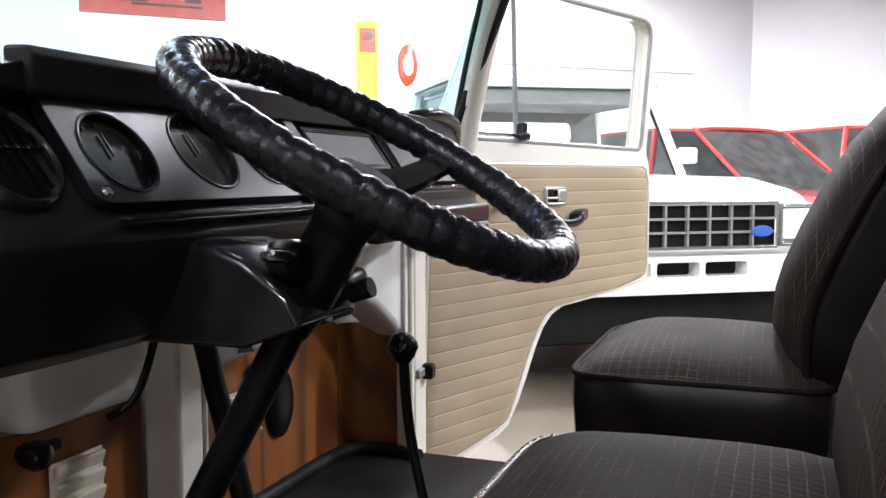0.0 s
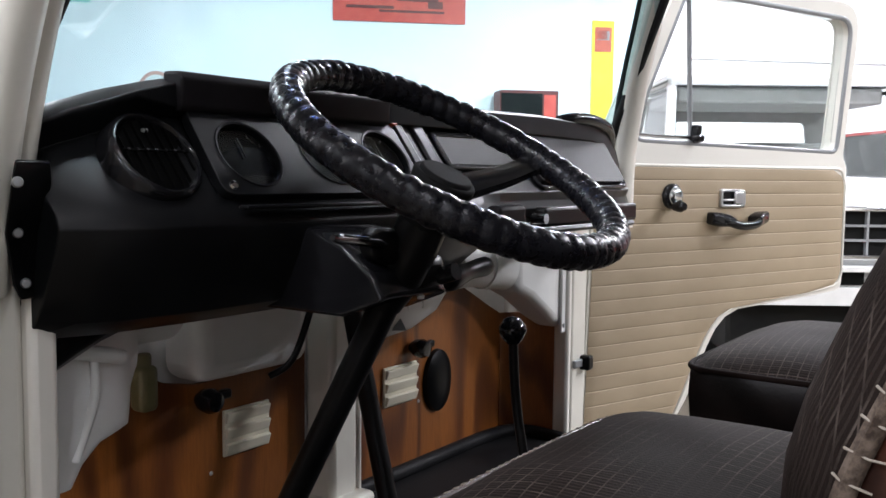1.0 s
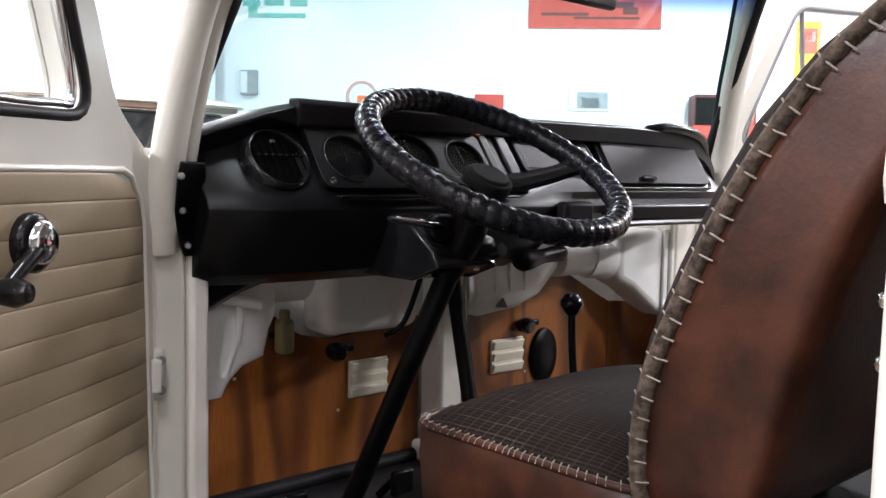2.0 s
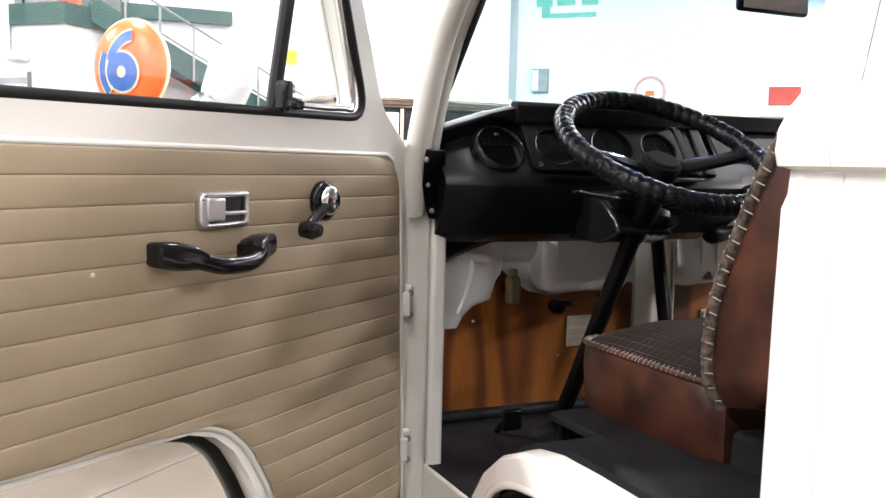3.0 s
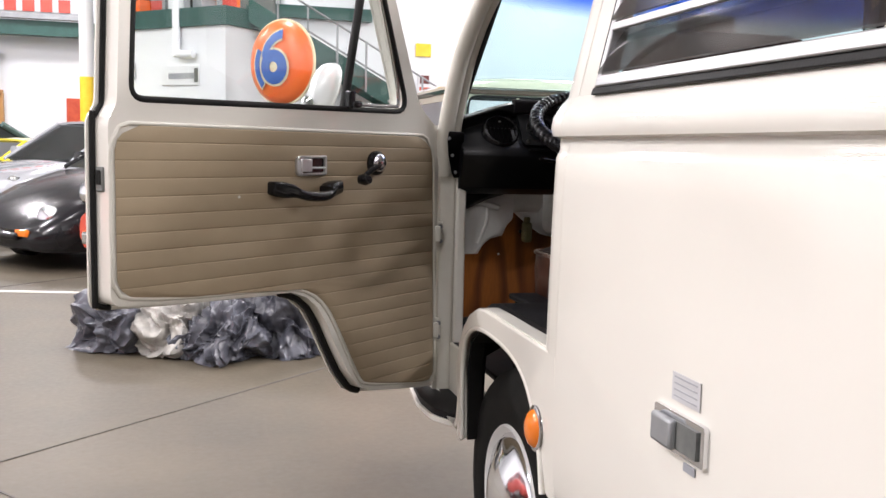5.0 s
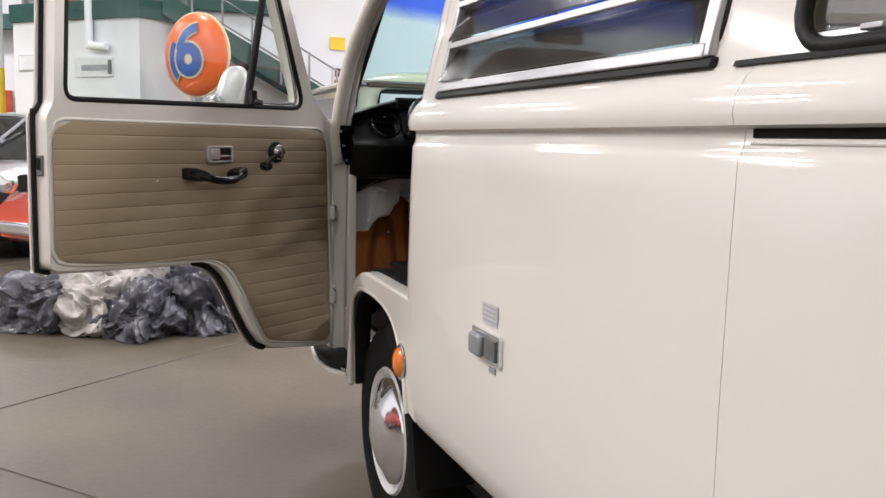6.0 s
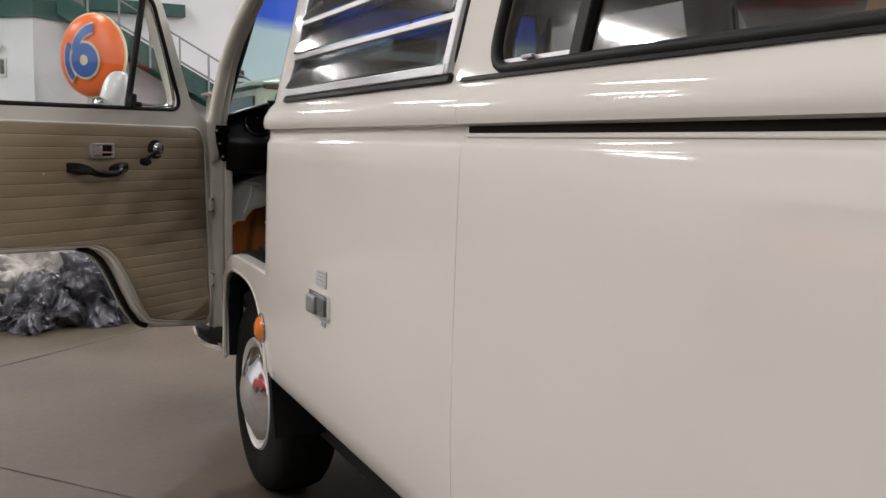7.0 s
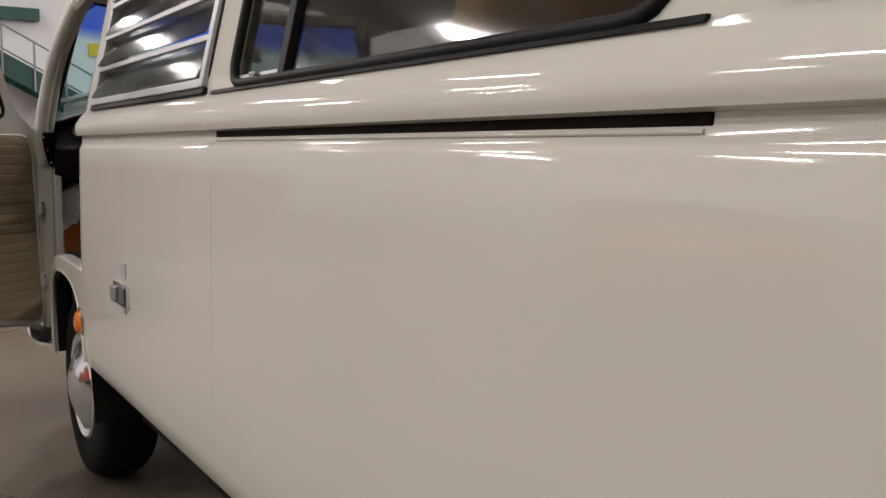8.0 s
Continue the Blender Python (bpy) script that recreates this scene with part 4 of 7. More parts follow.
def dash_section(x):
    """Profile (y, z) of the dashboard, from the windscreen over the brow to the lower edge."""
    top = lerp_table(DASH_TOP, x)
    k = min(1.0, max(0.0, (x + 0.08) / 0.16))
    low = 1.021 + 0.084 * k
    knee = 0.615 + 0.02 * k
    end = lerp_table([(-0.745, 0.06), (-0.66, 0.015), (-0.55, 0.0), (0.55, 0.0), (0.70, 0.06)], x)
    brow = 0.695 + end * 0.4
    back = 0.97 - 0.16 * (abs(x) / 0.74) ** 3
    lip = lerp_table([(-0.745, 0.008), (-0.62, 0.010), (-0.555, 0.038), (0.75, 0.038)], x)
    inset = lip * 0.42 - 0.002
    return [(back, 1.225), (back - 0.04, min(top - 0.005, 1.262)), (0.78, top), (brow + 0.025, top + 0.002), (brow, top - 0.004), (brow - 0.002, top - lip), (brow + inset, top - lip - 0.006),
            (0.716 + end * 0.5, 1.266 - max(0, 1.305 - top)), (0.675 + end * 0.7, 1.222 - 0.4 * max(0, 1.305 - top)), (0.636 + end, 1.172), (knee + 0.007 + end, 1.158), (knee + 0.001 + end, 1.143), (knee + 0.004 + end, 1.128),
            (knee + 0.013 + end, max(low + 0.012, 1.106)), (knee + 0.027 + end, max(low + 0.009, 1.076)), (knee + 0.048 + end, max(low + 0.006, 1.043)), (0.705 + end * 0.7, low + 0.003), (0.80 + end * 0.3, low), (0.86, low), (0.95 - 0.14 * (abs(x) / 0.74) ** 3, 1.10)]


dash = thing("dashboard", Matrix(), "black vinyl van dashboard with round gauges and vents", "dashboard")
xs = [-0.735, -0.70, -0.66, -0.62, -0.585, -0.555, -0.53, -0.40, -0.25, -0.14, -0.08, -0.02, 0.04, 0.10, 0.30, 0.50, 0.56, 0.62, 0.66, 0.695]
part("dash_body", loft([[(x, y, z) for y, z in dash_section(x)] for x in xs]), DASH, dash, smooth=True, bevel=0.012, seg=4, angle=25)
FN = Vector((0, -0.811, 0.585))
FUP = Vector((0, 0.585, 0.811))
FACE0 = Vector((0, 0.633, 1.166))


def face_m(x, along, off=0.0):
    """Pose on the slanted dash face: local x right, local z up the face, local -y out of it."""
    p = FACE0 + FUP * along + FN * off + Vector((x, 0, 0))
    return Matrix.Translation(p) @ Matrix(((1, 0, 0), (0, -FN.y, FUP.y), (0, -FN.z, FUP.z))).to_4x4()


def circle(cx, cz, r, n=28):
    return [(cx + r * math.cos(2 * math.pi * k / n), cz + r * math.sin(2 * math.pi * k / n)) for k in range(n)]


# instrument binnacle: a plate with three deep round wells
wells = [(-0.494, 0.062, 0.046), (-0.352, 0.068, 0.050), (-0.232, 0.066, 0.044)]
plate_loop = rounded([(-0.560, 0.004), (-0.176, 0.004), (-0.176, 0.128), (-0.560, 0.128)], 0.020)
binn = part("instrument_panel", plate([plate_loop] + [circle(x, a, r) for x, a, r in wells], 0.013, face_m(0, 0, 0.0) @ Matrix.Translation((0, -0.013, 0))), DASH, dash, "black instrument panel with three round gauges", bevel=0.006, seg=4)
for x, a, r in wells:
    m = face_m(x, a, 0.0)
    part("gauge_face", lathe([(0, 0.0), (r, 0.0)], 28, m @ axis_m((0, -0.0035, 0), (0, -1, 0))), GLOSSBLACK, binn)
    part("gauge_bezel", lathe([(r + 0.001, 0.0), (r + 0.002, 0.001), (r + 0.001, 0.002), (r - 0.002, 0.001), (r + 0.001, 0.0)], 28, m @ axis_m((0, -0.0125, 0), (0, -1, 0))), BLACK, binn, smooth=True)
    part("gauge_needle", boxes(((0, -0.006, r * 0.3), (0.0018, 0.002, r * 0.6), m)), DASHGREY, binn)
    g = part("gauge_glass", lathe([(0, 0.0), (r - 0.001, 0.0)], 28, m @ axis_m((0, -0.009, 0), (0, -1, 0))), GLASS, binn)
    for k in range(9):
        an = radians(-120 + 30 * k)
        part("gauge_tick", boxes(((math.sin(an) * r * 0.82, -0.0045, math.cos(an) * r * 0.82), (0.0014, 0.0015, 0.004), m)), DASHGREY, binn)
side = bmesh.new()
for x0, x1, h in ((-0.174, -0.150, 0.014), (-0.150, -0.128, 0.008), (-0.128, -0.096, 0.013)):
    box(side, ((x0 + x1) / 2, -h / 2, 0.068), (x1 - x0 - 0.002, h, 0.136), face_m(0, 0, 0))
part("panel_divider", side, BLACK, dash, "ribbed black divider beside the gauges", bevel=0.004, seg=3)
part("panel_shelf", boxes(((-0.345, 0.614, 1.163), (0.40, 0.016, 0.005))), BLACK, dash, bevel=0.002)
part("panel_screw", lathe([(0, 0.004), (0.005, 0.003), (0.006, 0.0)], 12, face_m(-0.543, 0.017, 0.013) @ axis_m((0, 0, 0), (0, -1, 0))), CHROME, dash, smooth=True)
# round air vent at the driver's end
vm = Matrix.Translation((-0.614, 0.675, 1.220)) @ Matrix.Rotation(radians(3), 4, "Z") @ Matrix.Rotation(radians(-37), 4, "X")
vent = part("air_vent", lathe([(0.060, -0.024), (0.058, -0.004), (0.0545, 0.002), (0.0515, 0.003), (0.0495, 0.0005), (0.048, -0.004), (0.047, -0.010)], 40, vm @ axis_m((0, -0.003, 0), (0, -1, 0))), GLOSSBLACK, dash, "round black air vent with fins", smooth=True)
part("vent_back", lathe([(0, 0.0), (0.049, 0.0)], 32, vm @ axis_m((0, 0.001, 0), (0, -1, 0))), VOID, vent)
for k in range(-3, 4):
    h = math.sqrt(0.046 ** 2 - (k * 0.0135) ** 2)
    part("vent_fin", boxes(((k * 0.0135, -0.001, 0), (0.0014, 0.004, 2 * h), vm)), VOID, vent)
    # paler block paints the bright edge at the fin's middle
    part("fin_glint", boxes(((k * 0.0125, -0.004, 0.004), (0.0030, 0.002, 0.0030), vm)), DASHGREY, vent)
part("vent_bar", boxes(((0, -0.003, 0.004), (0.090, 0.002, 0.0025), vm)), VOID, vent)
part("vent_tab", boxes(((0, -0.001, 0.033), (0.009, 0.004, 0.005), vm)), GREYTRIM, vent, bevel=0.002)
# end bracket with its three bolts
secs = []
for z, xl, yl, xr, yr in ((1.212, -0.786, 0.655, -0.728, 0.692), (1.190, -0.790, 0.656, -0.726, 0.694), (1.141, -0.776, 0.694, -0.722, 0.712), (1.089, -0.761, 0.709, -0.712, 0.722), (1.072, -0.752, 0.712, -0.706, 0.724)):
    secs.append([(xl, yl, z), (xr, yr, z), (xr, yr + 0.008, z), (xl + 0.003, yl + 0.008, z)])
br = part("end_bracket", loft(secs), BLACK, dash, "black end bracket with three bright bolts", bevel=0.003)
for p in ((-0.785, 0.655, 1.191), (-0.763, 0.695, 1.141), (-0.748, 0.709, 1.089)):
    part("bolt", lathe([(0, 0.005), (0.004, 0.004), (0.0055, 0.0), (0.0055, -0.004)], 12, axis_m(p, (-0.45, -1, 0))), STEEL, br, smooth=True)
part("bracket_flange", boxes(((-0.737, 0.742, 1.137), (0.03, 0.012, 0.152))), BLACK, dash, bevel=0.004)
part("under_cover", loft([[(x, y, z) for y, z in ((0.745, 1.06), (0.745, low + 0.02), (0.775, low), (0.86, low), (0.88, 1.06))] for x, low in ((-0.715, 0.972), (-0.690, 0.972), (-0.665, 0.984), (-0.62, 1.004), (-0.56, 1.022))]), BLACK, dash, "black rubber hose boot under the dashboard", bevel=0.012, seg=3)
part("hood_trim", loft([[(x, y, z) for y, z in ((0.72, 1.3175), (0.692, 1.3165), (0.6845, 1.308), (0.687, 1.276), (0.694, 1.270), (0.72, 1.272))] for x in (-0.570, -0.19)]), DASHGREY, dash, "dark grey brow over the gauges", bevel=0.004, seg=3)
# warning switch, radio, glove box, ash tray and lower shelf
part("warning_knob", lathe([(0, 0.022), (0.012, 0.020), (0.0145, 0.011), (0.010, 0.0)], 20, axis_m((-0.172, 0.712, 1.268), (0, -0.75, 0.66)) @ Matrix.Diagonal((1.15, 0.62, 1, 1))), RED, dash, "orange-red warning light knob", smooth=True)
radio = part("radio", plate([rounded([(-0.075, 0.050), (0.158, 0.050), (0.158, 0.124), (-0.075, 0.124)], 0.008), rounded([(-0.066, 0.058), (0.149, 0.058), (0.149, 0.115), (-0.066, 0.115)], 0.005)], 0.008, face_m(0, 0, 0.008)), GLOSSBLACK, dash, "framed radio slot with a dark blank face", bevel=0.002)
part("radio_face", boxes(((0.0415, -0.004, 0.0865), (0.212, 0.006, 0.054), face_m(0, 0, 0))), DASHGREY, radio)
glove = part("glove_box_lid", plate([rounded([(0.185, 0.022), (0.545, 0.022), (0.565, 0.148), (0.20, 0.148)], 0.018)], 0.012, face_m(0, 0, 0.012)), DASHGREY, dash, "dark grey glove box lid", bevel=0.004)
part("lid_catch", boxes(((0.30, -0.017, 0.032), (0.05, 0.010, 0.010), face_m(0, 0, 0))), GLOSSBLACK, glove, bevel=0.003)
part("glove_rim", tube([face_m(0, 0, 0.004) @ Vector((a, 0, b)) for a, b in rounded([(0.178, 0.014), (0.553, 0.014), (0.574, 0.155), (0.19, 0.155)], 0.02)], 0.004, 8, True), GLOSSBLACK, dash, smooth=True)
part("ash_tray", boxes(((0.02, 0.612, 1.128), (0.085, 0.03, 0.05))), DASHGREY, dash, bevel=0.008)
part("heater_lever", rod((0.12, 0.618, 1.128), (0.12, 0.592, 1.128), 0.009), CHROME, dash)
part("parcel_shelf", boxes(((0.36, 0.64, 1.128), (0.40, 0.05, 0.035)), ((0.33, 0.612, 1.106), (0.40, 0.014, 0.012))), BLACK, dash, bevel=0.006)
part("dash_switch", boxes(((-0.55, 0.70, 1.08), (0.02, 0.012, 0.022))), GLOSSBLACK, dash, bevel=0.003)
part("grab_bar", tube(smooth_path([(0.40, 0.72, 1.310), (0.45, 0.698, 1.318), (0.55, 0.694, 1.310), (0.62, 0.71, 1.288), (0.67, 0.735, 1.24)], 6), 0.013, 10), GLOSSBLACK, dash, "black padded grab bar", smooth=True)

WC = Vector((-0.375, 0.4446, 1.2232))
WT = radians(29.4)
WN = Vector((0, -math.sin(WT), math.cos(WT)))
WR = 0.2048
wm = Matrix.Translation(WC) @ Matrix.Rotation(WT, 4, "X")
column = thing("steering_column", Matrix(), "black steering column with wheel, shroud, stalks and key lock", "steering column")
# wrapped rim: the strap winds round and round, so the section swells turn after turn
bm = bmesh.new()
NR, NS = 720, 14
rings = []
for i in range(NR):
    a = 2 * math.pi * i / NR
    row = []
    for k in range(NS):
        b = 2 * math.pi * k / NS
        ph = (a * 64 + b) % (2 * math.pi)
        w = abs(math.sin(ph / 2))
        r = 0.0176 + 0.0019 * w ** 0.5 + 0.0014 * noise.noise((a * 14, math.cos(b) * 1.5, math.sin(b) * 1.5)) + 0.0006 * noise.noise((a * 60, math.cos(b) * 4, math.sin(b) * 4))
        row.append(bm.verts.new(((WR + r * math.cos(b)) * math.cos(a), (WR + r * math.cos(b)) * math.sin(a), r * math.sin(b))))
    rings.append(row)
for i in range(NR):
    a, b = rings[i], rings[(i + 1) % NR]
    for k in range(NS):
        bm.faces.new((a[k], a[(k + 1) % NS], b[(k + 1) % NS], b[k]))
wheel = part("steering_wheel", bm, WRAP, column, "black steering wheel rim in a spiral leather wrap", smooth=True)
wheel.matrix_basis = wm
part("hub", lathe([(0, -0.0265), (0.036, -0.0265), (0.0375, -0.0268), (0.039, -0.0285), (0.0395, -0.0305), (0.039, -0.035), (0.037, -0.06), (0.030, -0.09), (0.02, -0.10)], 32), HORN, wheel, smooth=True)
part("horn_cap", lathe([(0, -0.0215), (0.029, -0.0215), (0.030, -0.0216), (0.0325, -0.0232), (0.0335, -0.0268)], 32), HORN, wheel, smooth=True)
for s in (-1, 1):
    rows = []
    for k in range(13):
        f = k / 12
        x = s * (0.030 + (WR - 0.030) * f)
        half = 0.024 - 0.011 * f + 0.010 * f ** 6
        z = -0.050 + 0.046 * f ** 0.7
        y = 0.004 - 0.010 * math.sin(math.pi * f)
        rows.append([(x, y - half, z - 0.004), (x, y - half * 0.85, z + 0.004), (x, y - half * 0.2, z + 0.0055), (x, y + half * 0.2, z + 0.0055), (x, y + half * 0.85, z + 0.004), (x, y + half, z - 0.004), (x, y, z - 0.007)])
    part("spoke", loft(rows), GLOSSBLACK, wheel, smooth=True)

c0 = WC - WN * 0.09
c1 = WC - WN * 0.80
part("column_tube", rod(c0, c1, 0.019), BLACK, column, smooth=True)
part("shroud", tube([c0 + WN * 0.01, c0 - WN * 0.03, c0 - WN * 0.08, c0 - WN * 0.12], lambda i: (0.030, 0.032, 0.030, 0.021)[i], 16), BLACK, column, smooth=True)
part("lock_housing", boxes(((-0.34, 0.53, 1.08), (0.06, 0.065, 0.05))), BLACK, column, bevel=0.015)
part("key_lock", rod((-0.325, 0.50, 1.075), (-0.325, 0.475, 1.083), 0.011), GLOSSBLACK, column)
part("turn_stalk", tube([(-0.41, 0.515, 1.118), (-0.49, 0.488, 1.128), (-0.555, 0.464, 1.136), (-0.572, 0.457, 1.138)], lambda i: (0.007, 0.005, 0.006, 0.003)[i], 10), GLOSSBLACK, column, smooth=True)
part("stalk_trim", rod((-0.558, 0.457, 1.139), (-0.480, 0.487, 1.131), 0.0022), CHROME, column)
part("stalk_base", soft_block([((-0.40 + 0.03 * k, 0.522, 1.115 - 0.004 * k), r, r * 1.15, (0, 1, 0), (0, 0, 1)) for k, r in ((-1.4, 0.010), (-1.0, 0.018), (0.0, 0.020), (0.7, 0.015))], n=4, pw=3.0), BLACK, column, smooth=True)
part("key_tag", soft_block([((-0.340 + dx, 0.520, 1.080 - dz), a, 0.003, (1, 0, 0), (0, 1, 0)) for dx, dz, a in ((0.0, 0.0, 0.004), (0.001, 0.010, 0.009), (0.002, 0.024, 0.010), (0.003, 0.034, 0.005))], n=4, pw=2.4), PAPER, column, "white tag hanging from the ignition key", smooth=True)
part("knee_cover", loft([[(x, y, z + dz) for y, z in ((0.70, 1.145), (0.600, 1.136), (0.560, 1.122), (0.512, 1.088), (0.497, 1.058), (0.56, 1.034), (0.70, 1.034))] for x, dz in ((-0.442, -0.004), (-0.430, 0.0), (-0.33, 0.0), (-0.31, -0.006))]), GLOSSBLACK, column, "glossy black shroud between column and dashboard", bevel=0.006, seg=3)
part("column_foot", lathe([(0.055, 0.0), (0.05, 0.03), (0.03, 0.05), (0.02, 0.07)], 20, axis_m(c1 - WN * 0.0, WN)), MAT, column, smooth=True)
for x, y in ((-0.50, 0.80), (-0.27, 0.78)):
    part("pedal", boxes(((x, y, 0.63), (0.05, 0.016, 0.05), Matrix.Translation((0, 0, -0.02)))), BLACK, column, bevel=0.006)
    part("pedal_arm", rod((x, y + 0.01, 0.62), (x, y + 0.07, 0.565), 0.008), BLACK, column)

pull = thing("brake_handle", Matrix(), "black pistol-grip parking brake handle under the dashboard", "brake handle")
part("grip", tube(smooth_path([(-0.085, 0.664, 1.038), (-0.045, 0.664, 1.040), (0.01, 0.667, 1.045), (0.058, 0.670, 1.048)], 5), lambda i: (0.016, 0.020, 0.023, 0.023, 0.022, 0.020, 0.018, 0.016, 0.015, 0.015, 0.0155, 0.016, 0.017, 0.017, 0.016, 0.008)[i], 12), BLACK, pull, smooth=True)
part("pull_rod", rod((-0.065, 0.668, 1.042), (-0.065, 0.86, 1.070), 0.010), BLACK, pull, smooth=True)
part("guide", rod((-0.065, 0.70, 1.046), (-0.065, 0.74, 1.052), 0.017), BLACK, pull, smooth=True)

brake = thing("pedal_rod", Matrix(), "black rod standing before the cream channel", "rod")
part("rod", rod((-0.045, 0.90, 1.02), (-0.075, 0.755, 0.56), 0.017), BLACK, brake, smooth=True)
part("foot", lathe([(0.04, 0), (0.035, 0.02), (0.018, 0.05)], 16, axis_m((-0.075, 0.757, 0.556), (0, 0, 1))), MAT, brake, smooth=True)

shift = thing("gear_lever", Matrix(), "long black gear lever with a round knob", "gear lever")
part("stick", tube(smooth_path([(-0.055, 0.551, 0.955), (-0.06, 0.54, 0.85), (-0.08, 0.50, 0.70), (-0.10, 0.48, 0.56)], 5), 0.0075, 10), BLACK, shift, smooth=True)
part("knob", lathe([(0, 0.021), (0.012, 0.018), (0.021, 0.006), (0.022, -0.002), (0.016, -0.014), (0.009, -0.022)], 24, axis_m((-0.055, 0.552, 0.965), (0.05, 0.1, 1))), GLOSSBLACK, shift, smooth=True)
part("boot", lathe([(0.06, 0), (0.05, 0.02), (0.03, 0.05), (0.014, 0.09)], 20, axis_m((-0.10, 0.48, 0.557), (0.1, 0.1, 1))), MAT, shift, smooth=True)

# ---------------------------------------------------------------- kick board, ducts and tanks under the dash
board = thing("kick_board", Matrix(), "varnished wood veneer kick board across the footwell", "wood panel")
loopL = [(-0.70, 0.56), (-0.03, 0.56), (-0.03, 0.885), (-0.10, 0.872), (-0.28, 0.855), (-0.35, 0.87), (-0.40, 0.905), (-0.46, 0.955), (-0.54, 0.895), (-0.64, 0.79), (-0.70, 0.77)]
loopR = [(0.05, 0.56), (0.665, 0.56), (0.665, 0.86), (0.62, 0.88), (0.50, 0.94), (0.42, 0.975), (0.36, 0.95), (0.30, 0.90), (0.20, 0.875), (0.05, 0.868)]
for nm, lp in (("board_left", loopL), ("board_right", loopR)):
    part("board_panel", plate([rounded(lp, 0.012, 3)], 0.012, Matrix.Translation((0, 1.012, 0))), WOOD, board, bevel=0.002)


rows = []
for x, y in ((0.664, 1.018), (0.690, 1.010), (0.708, 0.99), (0.717, 0.96), (0.721, 0.92), (0.723, 0.885)):
    rows.append([(x, y, z) for z in (0.56, 0.66, 0.76, 0.86)])
part("board_corner", thicken(grid_mesh(rows), 0.008), WOOD, board, smooth=True)


def louvre_plate(x0, x1, z0, z1):
    p = part("vent_plate", boxes((((x0 + x1) / 2, 1.008, (z0 + z1) / 2), (x1 - x0, 0.006, z1 - z0))), CREAMPLASTIC, board, "cream plastic louvre plate", bevel=0.002)
    n = 3
    for k in range(n):
        z = z0 + (z1 - z0) * (k + 0.5) / n
        part("louvre", boxes((((x0 + x1) / 2, 1.003, z), (x1 - x0 - 0.006, 0.008, (z1 - z0) / n * 0.72), Matrix.Translation((0, 1.003, z)) @ Matrix.Rotation(radians(18), 4, "X") @ Matrix.Translation((0, -1.003, -z)))), CREAMPLASTIC, p, bevel=0.002)


louvre_plate(-0.232, -0.128, 0.722, 0.802)
louvre_plate(0.198, 0.310, 0.716, 0.800)
part("speaker", lathe([(0.062, 0.0), (0.060, 0.010), (0.048, 0.016), (0.02, 0.02), (0, 0.02)], 28, axis_m((0.39, 1.012, 0.742), (0, -1, 0)) @ Matrix.Diagonal((0.8, 1.15, 1, 1))), BLACK, board, "round black plastic cover", smooth=True)
for x, z in ((-0.28, 0.832), (0.297, 0.83)):
    part("knob", lathe([(0, 0.046), (0.016, 0.043), (0.021, 0.03), (0.018, 0.012), (0.010, 0.0)], 20, axis_m((x, 1.012, z), (0.05, -1, 0))), GLOSSBLACK, board, smooth=True)
    part("knob_tab", boxes(((x + 0.028, 0.985, z + 0.006), (0.03, 0.014, 0.016))), BLACK, board, bevel=0.004)
for x, z in ((-0.50, 0.80), (-0.255, 0.70), (0.325, 0.706), (0.30, 0.88)):
    part("screw", lathe([(0, 0.0025), (0.003, 0.0015), (0.004, 0)], 10, axis_m((x, 1.012, z), (0, -1, 0))), ALU, board)

duct = thing("steering_duct", Matrix(), "cream painted channel running down the front wall", "channel")
part("channel", boxes(((0.014, 0.985, 0.78), (0.074, 0.07, 0.46))), JAMB, duct, bevel=0.012)
part("channel_foot", boxes(((0.01, 0.97, 0.575), (0.12, 0.10, 0.05))), JAMB, duct, bevel=0.012)
part("channel_lip", boxes(((0.056, 0.955, 0.78), (0.006, 0.012, 0.45))), PAINT, duct, bevel=0.002)

tank = thing("washer_tank", Matrix(), "white plastic washer tank under the dash", "tank")
part("tank_body", boxes(((-0.216, 0.985, 0.975), (0.25, 0.10, 0.205))), WHITEPLASTIC, tank, bevel=0.03, seg=4)
part("hose", tube(smooth_path([(-0.105, 0.90, 1.06), (-0.125, 0.905, 0.98), (-0.155, 0.92, 0.89), (-0.18, 0.95, 0.86)], 5), 0.006, 8), BLACK, tank, smooth=True)
tank2 = thing("heater_box", Matrix(), "white ribbed heater box under the passenger dash", "heater box")
part("box_body", loft([[(x, y, z) for y, z in ((0.95, 1.08), (0.93, z0 + 0.05), (0.95, z0), (1.035, z0), (1.035, 1.08))] for x, z0 in ((0.06, 0.885), (0.10, 0.875), (0.22, 0.885), (0.30, 0.91), (0.36, 0.965), (0.38, 1.02))]), WHITEPLASTIC, tank2, bevel=0.012, seg=3)
for x in (0.13, 0.18, 0.23):
    part("rib", boxes(((x, 0.936, 0.98), (0.008, 0.014, 0.10))), WHITEPLASTIC, tank2, bevel=0.003)
part("clip", lathe([(0, 0.03), (0.02, 0.0)], 4, axis_m((0.16, 0.94, 0.895), (0, 0, 1))), STEEL, tank2)


